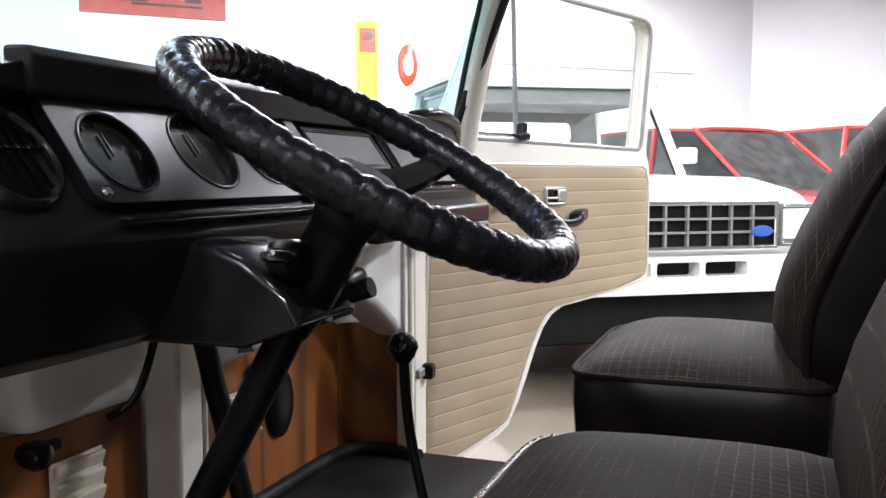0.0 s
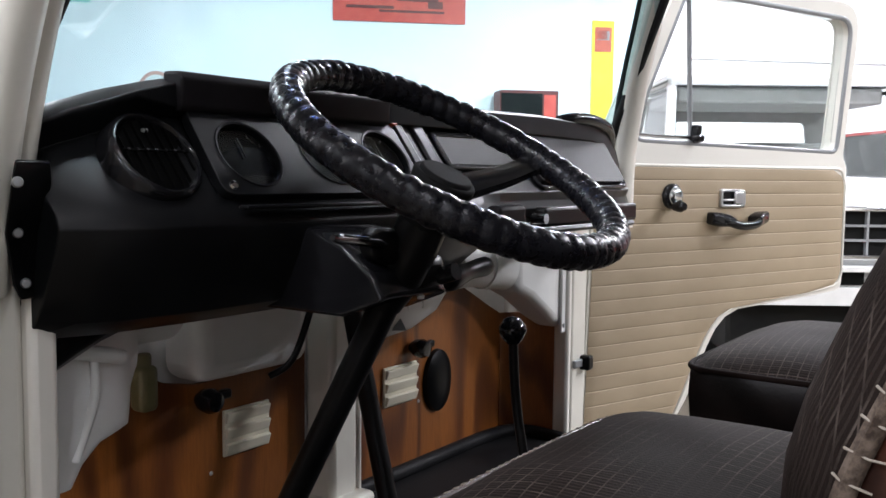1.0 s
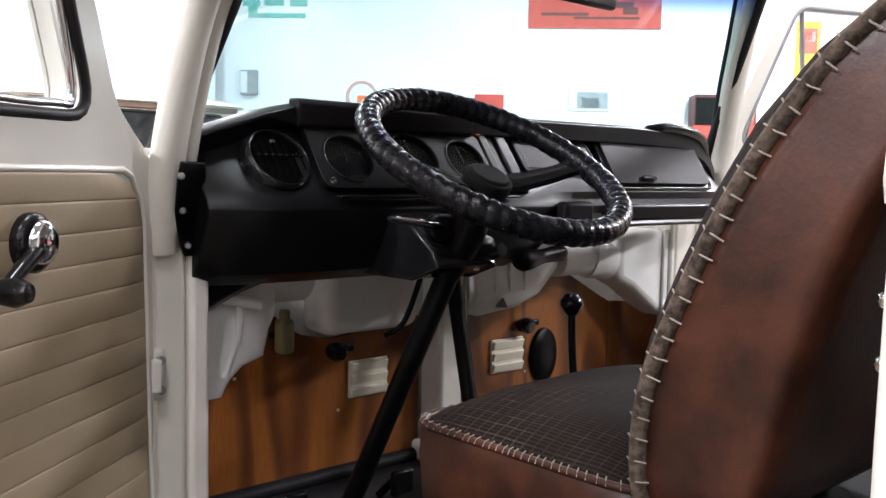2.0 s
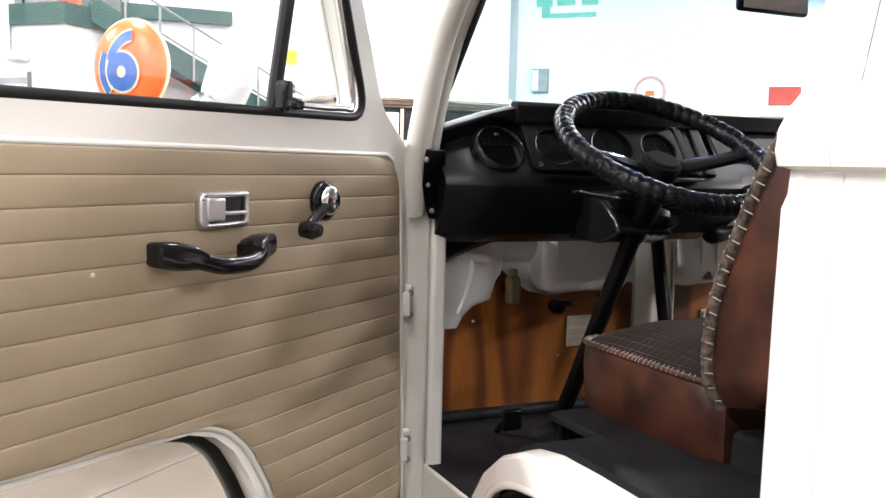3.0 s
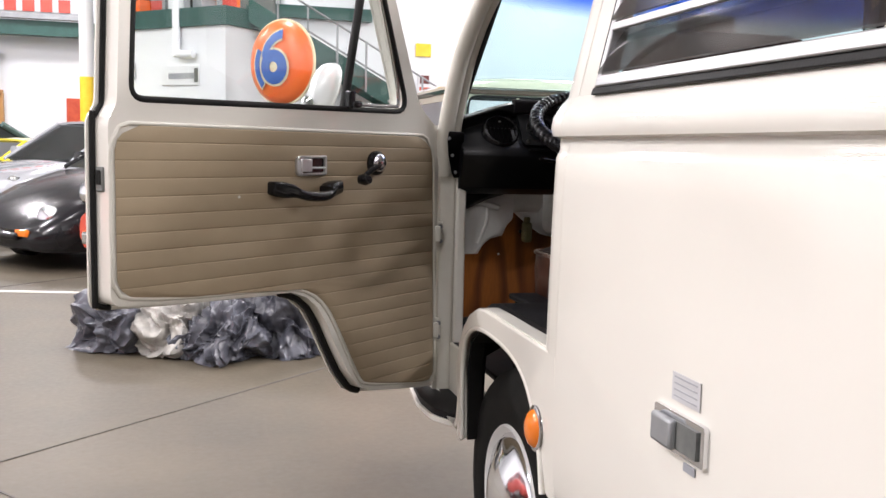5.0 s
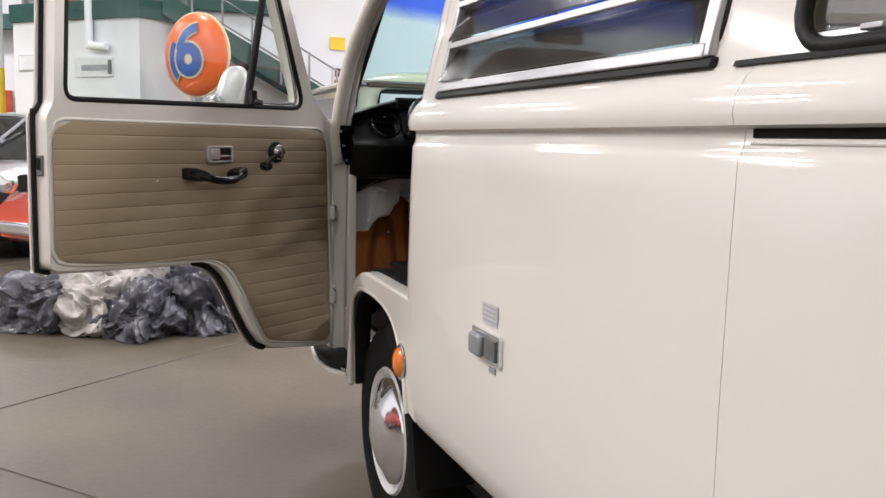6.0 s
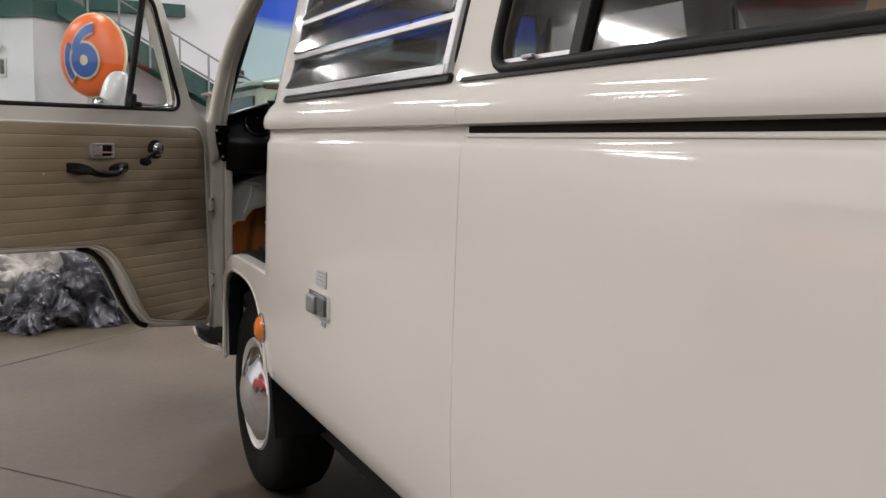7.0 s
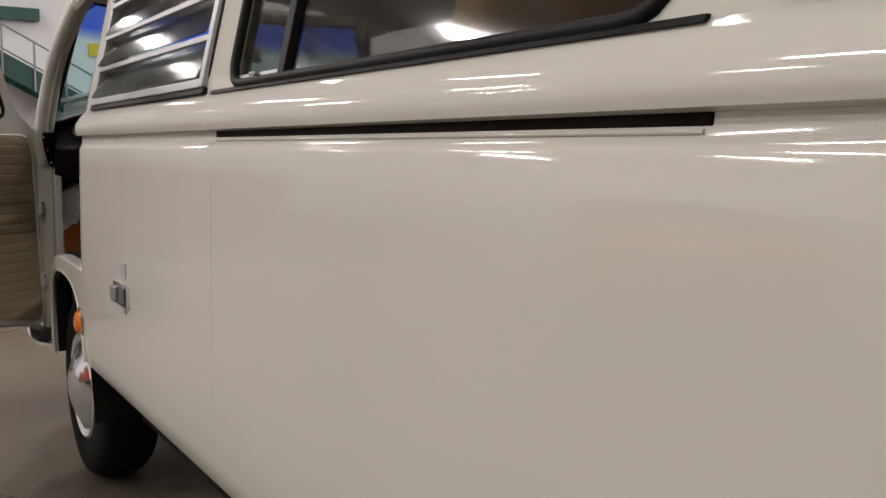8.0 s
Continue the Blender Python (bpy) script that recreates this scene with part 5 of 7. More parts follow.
def side_duct(s):
    """White air duct that bends from the front wall down to the door post."""
    d = thing("air_duct", Matrix(), "white plastic demister duct bending down to the door post", "air duct", "air ducts")
    part("pipe", tube(smooth_path([(s * 0.38, 0.975, 1.0), (s * 0.47, 0.965, 1.0), (s * 0.56, 0.94, 0.985)], 6), 0.052, 20), WHITEPLASTIC, d, smooth=True)
    part("collar", tube([(s * 0.495, 0.962, 1.0), (s * 0.515, 0.956, 0.998)], 0.060, 24), WHITEPLASTIC, d, smooth=True)
    if s > 0:
        secs = []
        for x, y, z, w, h in ((0.545, 0.945, 0.995, 0.10, 0.115), (0.60, 0.93, 0.985, 0.10, 0.15), (0.66, 0.91, 0.965, 0.09, 0.21), (0.712, 0.90, 0.945, 0.07, 0.235)):
            secs.append([(x, y + dy * w / 2, z + dz * h / 2) for dy, dz in ((-1, -1), (-1, 1), (1, 1), (1, -1))])
        part("elbow", loft(secs), WHITEPLASTIC, d, bevel=0.018, seg=4)
        part("flange", boxes(((0.703, 0.861, 0.945), (0.022, 0.010, 0.245))), WHITEPLASTIC, d, bevel=0.003)
        part("screw", lathe([(0, 0.003), (0.005, 0.002), (0.006, 0)], 10, axis_m((0.703, 0.856, 0.84), (0, -1, 0))), STEEL, d)
        return
    secs = []
    for x, y, z, a, b, lean in ((0.500, 0.925, 0.985, 0.056, 0.060, 0), (0.535, 0.905, 0.978, 0.060, 0.066, 12), (0.575, 0.880, 0.962, 0.062, 0.076, 28), (0.612, 0.860, 0.940, 0.060, 0.084, 46), (0.640, 0.846, 0.915, 0.050, 0.080, 64), (0.662, 0.836, 0.885, 0.040, 0.066, 80), (0.672, 0.830, 0.852, 0.030, 0.050, 90), (0.676, 0.828, 0.826, 0.024, 0.040, 90)):
        c, n = math.cos(radians(lean)), math.sin(radians(lean))
        secs.append((Vector((s * x, y, z)), b, a, Vector((s * n, 0, c)), Vector((0, 1, 0))))
    part("elbow", soft_block(secs, pw=4.5), WHITEPLASTIC, d, smooth=True)
    part("box_lid", boxes(((s * 0.632, 0.832, 0.990), (0.125, 0.09, 0.018), Matrix.Translation((s * 0.632, 0.832, 0.990)) @ Matrix.Rotation(radians(14) * -s, 4, "Y") @ Matrix.Translation((-s * 0.632, -0.832, -0.990)))), WHITEPLASTIC, d, bevel=0.006)
    part("rib", tube(smooth_path([(s * 0.612, 0.800, 0.985), (s * 0.616, 0.796, 0.93), (s * 0.640, 0.800, 0.86)], 5), 0.006, 8), WHITEPLASTIC, d, smooth=True)
    part("flange", boxes(((s * 0.694, 0.822, 0.90), (0.016, 0.012, 0.17))), WHITEPLASTIC, d, bevel=0.003)
    for z in (0.972, 0.825):
        part("screw", lathe([(0, 0.003), (0.005, 0.002), (0.006, 0)], 10, axis_m((s * 0.694, 0.815, z), (0, -1, 0))), STEEL, d)


side_duct(-1)
side_duct(1)
bottle = thing("fluid_bottle", Matrix(), "small yellowed plastic bottle clipped to the kick board", "bottle")
part("bottle_body", boxes(((-0.412, 0.975, 0.880), (0.032, 0.035, 0.070))), BOTTLE, bottle, bevel=0.01, seg=3)
part("cap", lathe([(0, 0.018), (0.009, 0.018), (0.011, 0.014), (0.011, 0)], 16, axis_m((-0.412, 0.975, 0.914), (0, 0, 1))), BOTTLE, bottle, smooth=True)
part("bracket", boxes(((-0.412, 0.996, 0.880), (0.040, 0.012, 0.012))), DARK, bottle, bevel=0.003)

# ---------------------------------------------------------------- front seats


def make_seat(x0, x1, label, y_front, y_back, ztop, leather, back_x, back_y, back_w, crowned):
    seat = thing("front_seat", Matrix.Translation(((x0 + x1) / 2, (y_front + y_back) / 2, ztop)), label, "seat", "front seats")
    w, d = (x1 - x0) / 2, (y_front - y_back) / 2
    X, Y, Z = (1, 0, 0), (0, 1, 0), (0, 0, 1)
    base = soft_block([((0, 0, -0.135), w - 0.012, d - 0.012, X, Y), ((0, 0, -0.125), w, d, X, Y), ((0, 0, -0.06), w + 0.004, d + 0.004, X, Y), ((0, 0, -0.022), w + 0.002, d + 0.002, X, Y), ((0, 0, -0.016), w - 0.004, d - 0.004, X, Y)], pw=9)
    part("cushion_side", base, LEATHER if leather else DARKHIDE, seat, "brown leather cushion sides" if leather else "near-black cushion sides", smooth=True)
    top = bmesh.new()
    rows = []
    for i in range(25):
        u = -1 + i / 12
        row = []
        for j in range(25):
            v = -1 + j / 12
            ru = (abs(u) ** 9 + abs(v) ** 9) ** (1 / 9) if (u or v) else 1
            m = max(abs(u), abs(v)) or 1
            k = m / ru if ru else 1
            e = max(abs(u), abs(v))
            h = -0.020 + 0.032 * (1 - e ** 5) + 0.020 * (1 - u * u) * (1 - v * v) + 0.002 * noise.noise((u * 3, v * 3, x0 * 5))
            row.append((u * k * w, v * k * d, h))
        rows.append(row)
    part("cushion_top", grid_mesh(rows, bm=top), PLAID, seat, "worn dark brown checked cloth cushion top", smooth=True)
    ring = [(w * 1.0 * c / ((abs(c) ** 9 + abs(s) ** 9) ** (1 / 9)), d * s / ((abs(c) ** 9 + abs(s) ** 9) ** (1 / 9)), -0.018) for c, s in [(math.cos(2 * math.pi * k / 120), math.sin(2 * math.pi * k / 120)) for k in range(120)]]
    part("cushion_piping", tube(ring, 0.005, 8, True), LEATHER if leather else CLOTH, seat, smooth=True)
    if leather:
        bm = bmesh.new()
        for k in range(120):
            a, b = Vector(ring[k]), Vector(ring[(k + 1) % 120])
            p = a.lerp(b, 0.5 + 0.35 * noise.noise((k * 1.7, 0.3, x0)))
            out = Vector((p.x / w, p.y / d, 0)).normalized()
            tube([p + Vector((0, 0, 0.0065)) - out * 0.003, p + Vector((0, 0, 0.0050)) + out * 0.002, p + out * 0.0058 - Vector((0, 0, 0.001))], 0.0008, 5, bm=bm)
        part("lacing", bm, STITCH, seat, "pale cross stitches along the cushion edge", kind="stuff")
    # backrest: its front edge climbs almost upright and then leans back in a curve
    edge = [(-0.010, 0.868), (-0.006, 0.890), (-0.003, 0.920), (-0.002, 0.955), (-0.006, 0.992), (-0.016, 1.030), (-0.045, 1.100), (-0.080, 1.173), (-0.113, 1.230), (-0.157, 1.293), (-0.198, 1.336), (-0.246, 1.375), (-0.285, 1.395), (-0.315, 1.402)]
    base = seat.matrix_world.translation
    pts = [Vector((back_x, y + back_y - base.y, z - base.z)) for y, z in edge]
    wide = [0.90, 0.97, 1.0, 1.0, 1.0, 1.0, 1.0, 0.995, 0.98, 0.95, 0.90, 0.80, 0.66, 0.40]
    deep = [0.085, 0.112, 0.125, 0.130, 0.132, 0.130, 0.122, 0.112, 0.104, 0.096, 0.088, 0.078, 0.060, 0.030]
    ups = [(pts[min(k + 1, len(pts) - 1)] - pts[max(k - 1, 0)]).normalized() for k in range(len(pts))]
    nrms = [Vector((0, u.z, -u.y)) for u in ups]
    secs = [(p - n * t / 2, back_w * k, t / 2, X, n) for p, n, k, t in zip(pts, nrms, wide, deep)]
    part("backrest", soft_block(secs, n=14, pw=14), LEATHER if leather else DARKHIDE, seat, "brown leather backrest shell" if leather else "blackish brown backrest shell", smooth=True)
    face = []
    for q, (p, n, k) in enumerate(list(zip(pts, nrms, wide))[1:-1]):
        crown = crowned * min(1.0, (q + 0.4) / 2.5) * min(1.0, (12 - q) / 5)
        face.append([p + Vector((back_w * k * f * 0.975, 0, 0)) + n * (crown * (1 - abs(f) ** 5) + 0.002) for f in [g / 10 for g in range(-10, 11)]])
    part("backrest_face", thicken(grid_mesh(face), 0.004), PLAID, seat, "dark brown checked cloth backrest face", smooth=True)
    for s in (-1, 1):
        path = smooth_path([p - n * 0.003 + Vector((s * back_w * k * 0.992, 0, 0)) for p, n, k in list(zip(pts, nrms, wide))[:-1]], 6)
        part("edge_piping", tube(path, 0.0072, 8, flat=1.5), PIPING if leather else CLOTH, seat, smooth=True)
        if not leather:
            continue
        bm = bmesh.new()
        rnd = random.Random(7 + s)
        run, want = 0.0, 0.012
        for a, b in zip(path, path[1:]):
            step = (b - a).length
            while run + step >= want:
                p = a.lerp(b, (want - run) / step)
                along = (b - a).normalized()
                n = Vector((0, along.z, -along.y))
                j = along * rnd.uniform(-0.002, 0.002)
                tube([p + Vector((s * 0.004, 0, 0)) + n * 0.0100 + j, p + Vector((s * 0.0084, 0, 0)) + n * 0.004, p + Vector((s * 0.0084, 0, 0)) - n * 0.005, p + Vector((s * 0.0050, 0, 0)) - n * (0.012 + rnd.uniform(0, 0.003)) - j], 0.0010, 5, bm=bm)
                want += 0.0205 + rnd.uniform(-0.002, 0.002)
            run += step
        part("lacing", bm, STITCH, seat, "pale cross stitches along the backrest edge", kind="stuff")
    part("runner", boxes(((-w * 0.7, 0, -0.148), (0.03, 2 * d * 0.9, 0.03)), ((w * 0.7, 0, -0.148), (0.03, 2 * d * 0.9, 0.03))), BLACK, seat, bevel=0.004)
    return seat


make_seat(-0.638, -0.155, "brown leather driver's seat with laced edges and checked cloth", 0.335, -0.04, 0.908, True, -0.036, -0.031, 0.2325, 0.055)
make_seat(0.195, 0.700, "brown passenger's seat with checked cloth and laced edges", 0.378, -0.02, 0.905, False, 0.0, 0.03, 0.212, 0.044)

# ---------------------------------------------------------------- windows, trim and wheels of the van
def frame_bar(y0, z0, y1, z1, w, off=0.006, d=0.012, sign=-1):
    """A flat bar on the leaning window wall."""
    a, b = Vector((y0, z0)), Vector((y1, z1))
    n = Vector((-(b - a).y, (b - a).x)).normalized() * w / 2
    loop = [tuple(a - n), tuple(b - n), tuple(b + n), tuple(a + n)]
    bm = plate([loop], d)
    for v in bm.verts:
        y, dd, z = v.co.x, v.co.y, v.co.z
        v.co = (sign * (side_x(z) + off - dd), y, z)
    return bm


def louvre_window(sign):
    """Jalousie window: alloy frame on a black rubber base, four tilted glass blades in alloy rails."""
    w = part("louvre_window", frame_bar(-0.478, 1.2665, -1.508, 1.2665, 0.014, 0.010, 0.03, sign), RUBBER, van, "jalousie window with glass blades in alloy rails", bevel=0.003)
    part("frame_bottom", frame_bar(-0.492, 1.283, -1.490, 1.283, 0.020, 0.014, 0.025, sign), ALU, w, bevel=0.003)
    part("frame_top", frame_bar(-0.49, 1.655, -1.49, 1.655, 0.02, 0.012, 0.025, sign), ALU, w, bevel=0.003)
    part("frame_front", frame_bar(-0.494, 1.274, -0.494, 1.66, 0.016, 0.010, 0.025, sign), ALU, w, bevel=0.003)
    part("frame_rear", frame_bar(-1.487, 1.274, -1.487, 1.66, 0.028, 0.012, 0.025, sign), ALU, w, bevel=0.003)
    seal(w, [(y - 0.0, z) for y, z in LOUVRE], sign, 0.008, -0.004)
    for k in range(4):
        zt, zb = 1.383 + 0.092 * k, 1.294 + 0.092 * k
        pane = []
        for y in (-0.505, -1.47):
            pane.append([(sign * (side_x(zb) + 0.016), y, zb), (sign * (side_x(zt) - 0.020), y, zt)])
        g = part("glass_blade", thicken(grid_mesh(pane), 0.004), DARKGLASS, w)
        g.visible_shadow = False
        zr = 1.377 + 0.092 * k
        part("blade_rail", frame_bar(-0.500, zr, -1.476, zr, 0.014, 0.012, 0.012, sign), ALU, w, bevel=0.002)


def fixed_window(loop, sign, name, label, post=None):
    w = sheet_glass(name, loop, sign, TINTGLASS, van)
    w["label"] = label
    seal(w, loop, sign, 0.010, 0.0)
    if post:
        part("slider_post", frame_bar(post, 1.272, post, 1.645, 0.030, 0.0, 0.02, sign), RUBBER, w, bevel=0.003)
        part("slider_catch", boxes(((sign * 0.822, post + 0.12, 1.285), (0.008, 0.03, 0.007))), ALU, w, bevel=0.002)
        part("slider_rail", frame_bar(-1.66, 1.283, post, 1.283, 0.008, -0.004, 0.01, sign), ALU, w)
    return w


for s in (-1, 1):
    louvre_window(s)
    fixed_window(MIDWIN, s, "side_window", "side window with a sliding front pane and black rubber", -1.87)
    fixed_window(REARWIN, s, "rear_side_window", "rear side window in black rubber")
part("belt_rubber", frame_bar(-1.55, 1.262, -2.79, 1.262, 0.007, 0.006, 0.012), RUBBER, van, "thin black rubber strip under the window")

# sliding door handle with its sticker
handle = part("slide_handle", plate([rounded([(-0.806, 0.742), (-0.944, 0.742), (-0.944, 0.800), (-0.806, 0.800)], 0.006)], 0.008, Matrix.Translation((-0.853, 0, 0)) @ Matrix.Rotation(radians(90), 4, "Z")), CHROME, van, "chrome sliding door handle in a recessed plate", bevel=0.002)
part("handle_cup", boxes(((-0.8625, -0.895, 0.770), (0.004, 0.07, 0.040))), GREYTRIM, handle)
part("handle_grip", boxes(((-0.868, -0.848, 0.770), (0.014, 0.060, 0.044))), STEEL, handle, bevel=0.006)
stick = part("sticker", boxes(((-0.8548, -0.882, 0.834), (0.0014, 0.075, 0.040))), STICKER, van, "small pale grey notice sticker above the handle")
for k in range(4):
    part("print_line", boxes(((-0.8557, -0.882, 0.848 - 0.009 * k), (0.0008, 0.062, 0.0022))), INKGREY, stick)
part("lower_plate", boxes(((-0.8545, -0.90, 0.728), (0.002, 0.03, 0.012))), INKGREY, van)
# front side marker
mm = Matrix.Translation((-0.8495, -0.303, 0.602)) @ Matrix.Diagonal((1, 0.95, 1.15, 1))
mk = part("side_marker", lathe([(0.0, 0.006), (0.036, 0.006), (0.041, 0.004), (0.042, 0.0)], 32, mm @ axis_m((0, 0, 0), (-1, 0, 0))), CHROME, van, "chrome-rimmed oval amber side marker", smooth=True)
part("amber_lens", lathe([(0.0, 0.022), (0.016, 0.0205), (0.028, 0.015), (0.034, 0.006)], 32, mm @ axis_m((0, 0, 0), (-1, 0, 0))), ORANGE, mk, smooth=True)


def road_wheel(x, y, s):
    hub = Matrix.Translation((x, y, 0.322)) @ Matrix.Rotation(radians(90) * s, 4, "Y")
    t = part("wheel", lathe([(0.175, -0.085), (0.20, -0.098), (0.25, -0.102), (0.295, -0.094), (0.315, -0.075), (0.322, -0.05), (0.322, 0.05), (0.315, 0.075), (0.295, 0.094), (0.25, 0.102), (0.20, 0.098), (0.175, 0.085), (0.165, 0.0), (0.175, -0.085)], 48, hub), TYRE, van, "road wheel with whitewall ring and chrome cap", smooth=True)
    part("rim", lathe([(0.186, 0.090), (0.180, 0.098), (0.168, 0.085), (0.155, 0.060), (0.135, 0.052), (0.10, 0.060), (0.0, 0.060)], 48, hub), WHEELWHITE, t, "white painted steel rim", smooth=True)
    part("hub_cap", lathe([(0.166, 0.070), (0.165, 0.082), (0.150, 0.098), (0.118, 0.108), (0.106, 0.116), (0.055, 0.134), (0.0, 0.140)], 40, hub), CHROME, t, "domed chrome hub cap", smooth=True)


for s in (-1, 1):
    road_wheel(s * 0.70, 0.0, s)
    road_wheel(s * 0.70, -2.42, s)

# outside mirror on the driver's door and the inside mirror
mirror_axis = Vector((0.27, 0.10, 0.96)).normalized()
mu, mv = Vector((0.93, -0.36, 0)), Vector((0.36, 0.93, 0))
mir = part("wing_mirror", soft_block([(Vector((-1.146, 0.745, 1.333)) + mirror_axis * h, a, b, mu, mv) for h, a, b in ((-0.076, 0.014, 0.006), (-0.070, 0.034, 0.016), (-0.052, 0.041, 0.024), (-0.02, 0.046, 0.028), (0.02, 0.045, 0.028), (0.05, 0.039, 0.024), (0.068, 0.027, 0.016), (0.074, 0.014, 0.006))], pw=2.6), MIRRORBACK, van, "white wing mirror on a chrome arm outside the driver's door", smooth=True)
ball = bmesh.new()
bmesh.ops.create_uvsphere(ball, u_segments=20, v_segments=12, radius=0.024, matrix=Matrix.Translation((-1.198, 0.715, 1.280)))
part("mirror_joint", ball, CHROME, mir, smooth=True)
part("mirror_arm", tube(smooth_path([(-1.160, 0.74, 1.290), (-1.198, 0.715, 1.276), (-1.195, 0.62, 1.246), (-1.165, 0.53, 1.228)], 4), 0.009, 8), CHROME, mir, smooth=True)
part("mirror_foot", lathe([(0.024, 0), (0.022, 0.02), (0.010, 0.03)], 16, axis_m((-1.150, 0.510, 1.226), (-0.62, 0.78, 0.1))), CHROME, mir, smooth=True)
inm = part("inside_mirror", boxes(((0.03, 0.62, 1.565), (0.20, 0.020, 0.062))), BLACK, van, "black inside mirror on the windshield header", bevel=0.008)
part("mirror_glass", boxes(((0.03, 0.6085, 1.565), (0.185, 0.002, 0.05))), CHROME, inm)
part("mirror_stem", rod((0.03, 0.63, 1.59), (0.03, 0.68, 1.70), 0.007), BLACK, inm)

# living space seen through the side windows
part("inner_trim", boxes(((0.80, -2.1, 0.86), (0.012, 3.4, 0.74))), GREYTRIM, van, bevel=0.004)
bench = thing("rear_bench", Matrix(), "tan upholstered bench standing in the camper's rear", "bench")
part("bench_base", boxes(((0.0, -2.78, 0.68), (1.36, 0.9, 0.40))), WOOD, bench, bevel=0.01)
part("bench_cushion", boxes(((0.0, -2.73, 0.95), (1.36, 0.95, 0.14))), TAN, bench, bevel=0.04, seg=4)
bm = pillow(1.50, 0.18, 0.66)
bmesh.ops.transform(bm, matrix=pose(0.0, -2.30, 1.26, 14, 0, 0), verts=bm.verts)
part("bench_back", bm, TAN, bench, smooth=True)
cab = thing("camper_cabinet", Matrix(), "wood veneer cabinet along the far wall", "cabinet")
part("cabinet_body", boxes(((0.60, -1.35, 0.84), (0.36, 1.3, 0.72))), WOOD, cab, bevel=0.008)
part("cabinet_top", boxes(((0.60, -1.35, 1.212), (0.38, 1.34, 0.024))), GREYTRIM, cab, bevel=0.004)

# ---------------------------------------------------------------- hall fittings
EA, EB = Vector((2.704, 18.0, 0)), Vector((19.5, 0.6, 0))
ED = (EB - EA).normalized()
EM = Matrix.Translation(EA) @ Matrix(((ED.x, ED.y, 0), (ED.y, -ED.x, 0), (0, 0, 1))).to_4x4()


def on_east(x, y):
    """Distance along the east wall of a place on it."""
    return (Vector((x, y, 0)) - EA).dot(ED)


def flat_sign(name, m, w, h, mat, label, category, shapes=(), d=0.02):
    """A board on a wall: local x along it, z up, +y out into the room."""
    t = thing(name, m, label, category)
    part("board", boxes(((0, d / 2 + 0.004, 0), (w, d, h))), mat, t, bevel=0.004)
    for nm, c, s, mt in shapes:
        part(nm, boxes(((c[0], d + 0.007, c[1]), (s[0], 0.006, s[1]))), mt, t)
    return t


flat_sign("banner", EM @ Matrix.Translation((on_east(10.99, 9.34), 0, 4.12)), 2.23, 0.80, POSTERRED, "red printed banner hung on the white wall", "banner",
          [("print_shape", (-0.5, -0.16), (0.8, 0.05), POSTERDARK), ("print_shape", (0.2, -0.22), (1.1, 0.04), POSTERDARK), ("print_shape", (0.3, 0.0), (0.7, 0.10), POSTERDARK), ("print_shape", (-0.4, 0.12), (0.9, 0.06), POSTERDARK), ("print_shape", (0.6, -0.1), (0.25, 0.12), POSTERDARK)])
flat_sign("picture", EM @ Matrix.Translation((on_east(10.96, 9.37), 0, 2.6)), 0.70, 0.52, PAPER, "pale framed picture with a dark printed shape", "picture",
          [("print_shape", (0.05, -0.08), (0.52, 0.28), INKGREY), ("print_shape", (0.02, -0.12), (0.3, 0.16), STEEL)])
cb = thing("red_cabinet", EM @ Matrix.Translation((on_east(12.6, 7.6) - 0.25, 0, 0)), "red steel tool cabinet with a dark open top bay", "cabinet")
part("cabinet_box", boxes(((0, 0.30, 1.05), (1.0, 0.5, 2.1))), POSTERRED, cb, bevel=0.01)
part("dark_bay", boxes(((-0.13, 0.555, 2.33), (0.70, 0.02, 0.44))), DARK, cb)
part("dark_bay", boxes(((0.35, 0.555, 2.33), (0.20, 0.02, 0.40))), POSTERRED, cb)
part("upper_box", boxes(((0, 0.30, 2.35), (1.0, 0.5, 0.5))), POSTERDARK, cb, bevel=0.01)
flat_sign("red_notice", EM @ Matrix.Translation((on_east(9.78, 10.6), 0, 2.45)), 0.5, 0.30, POSTERRED, "small red notice on the wall", "notice")
flat_sign("yellow_notice_board", EM @ Matrix.Translation((on_east(13.46, 6.79), 0, 3.0)), 0.40, 1.75, YELLOW, "tall yellow board with a red and white panel", "sign",
          [("panel", (0.0, 0.55), (0.30, 0.42), RED), ("panel", (0.0, 0.62), (0.22, 0.16), PAPER)])
rs = thing("round_sign", EM @ Matrix.Translation((on_east(13.98, 6.24), 0, 3.16)) @ Matrix.Diagonal((0.55, 1, 1.1, 1)), "oval red and white wall sign", "sign")
part("disc", lathe([(0.0, 0.05), (0.30, 0.05), (0.33, 0.03), (0.33, 0.0)], 32, axis_m((0, 0, 0), (0, 1, 0))), RED, rs, smooth=True)
part("center_disc", lathe([(0, 0.058), (0.17, 0.058), (0.17, 0.05)], 28, axis_m((0, 0, 0), (0, 1, 0))), PAPER, rs)
rs = thing("round_sign", EM @ Matrix.Translation((on_east(8.25, 12.18), 0, 2.53)), "round white wall sign with a red rim", "sign")
part("disc", lathe([(0.0, 0.03), (0.24, 0.03), (0.25, 0.0)], 32, axis_m((0, 0, 0), (0, 1, 0))), PAPER, rs)
part("rim", lathe([(0.22, 0.035), (0.26, 0.045), (0.28, 0.03), (0.26, 0.0)], 32, axis_m((0, 0, 0), (0, 1, 0))), PALERIM, rs, smooth=True)
part("center_shape", boxes(((0, 0.036, -0.04), (0.16, 0.006, 0.12))), SIGNORANGE, rs)
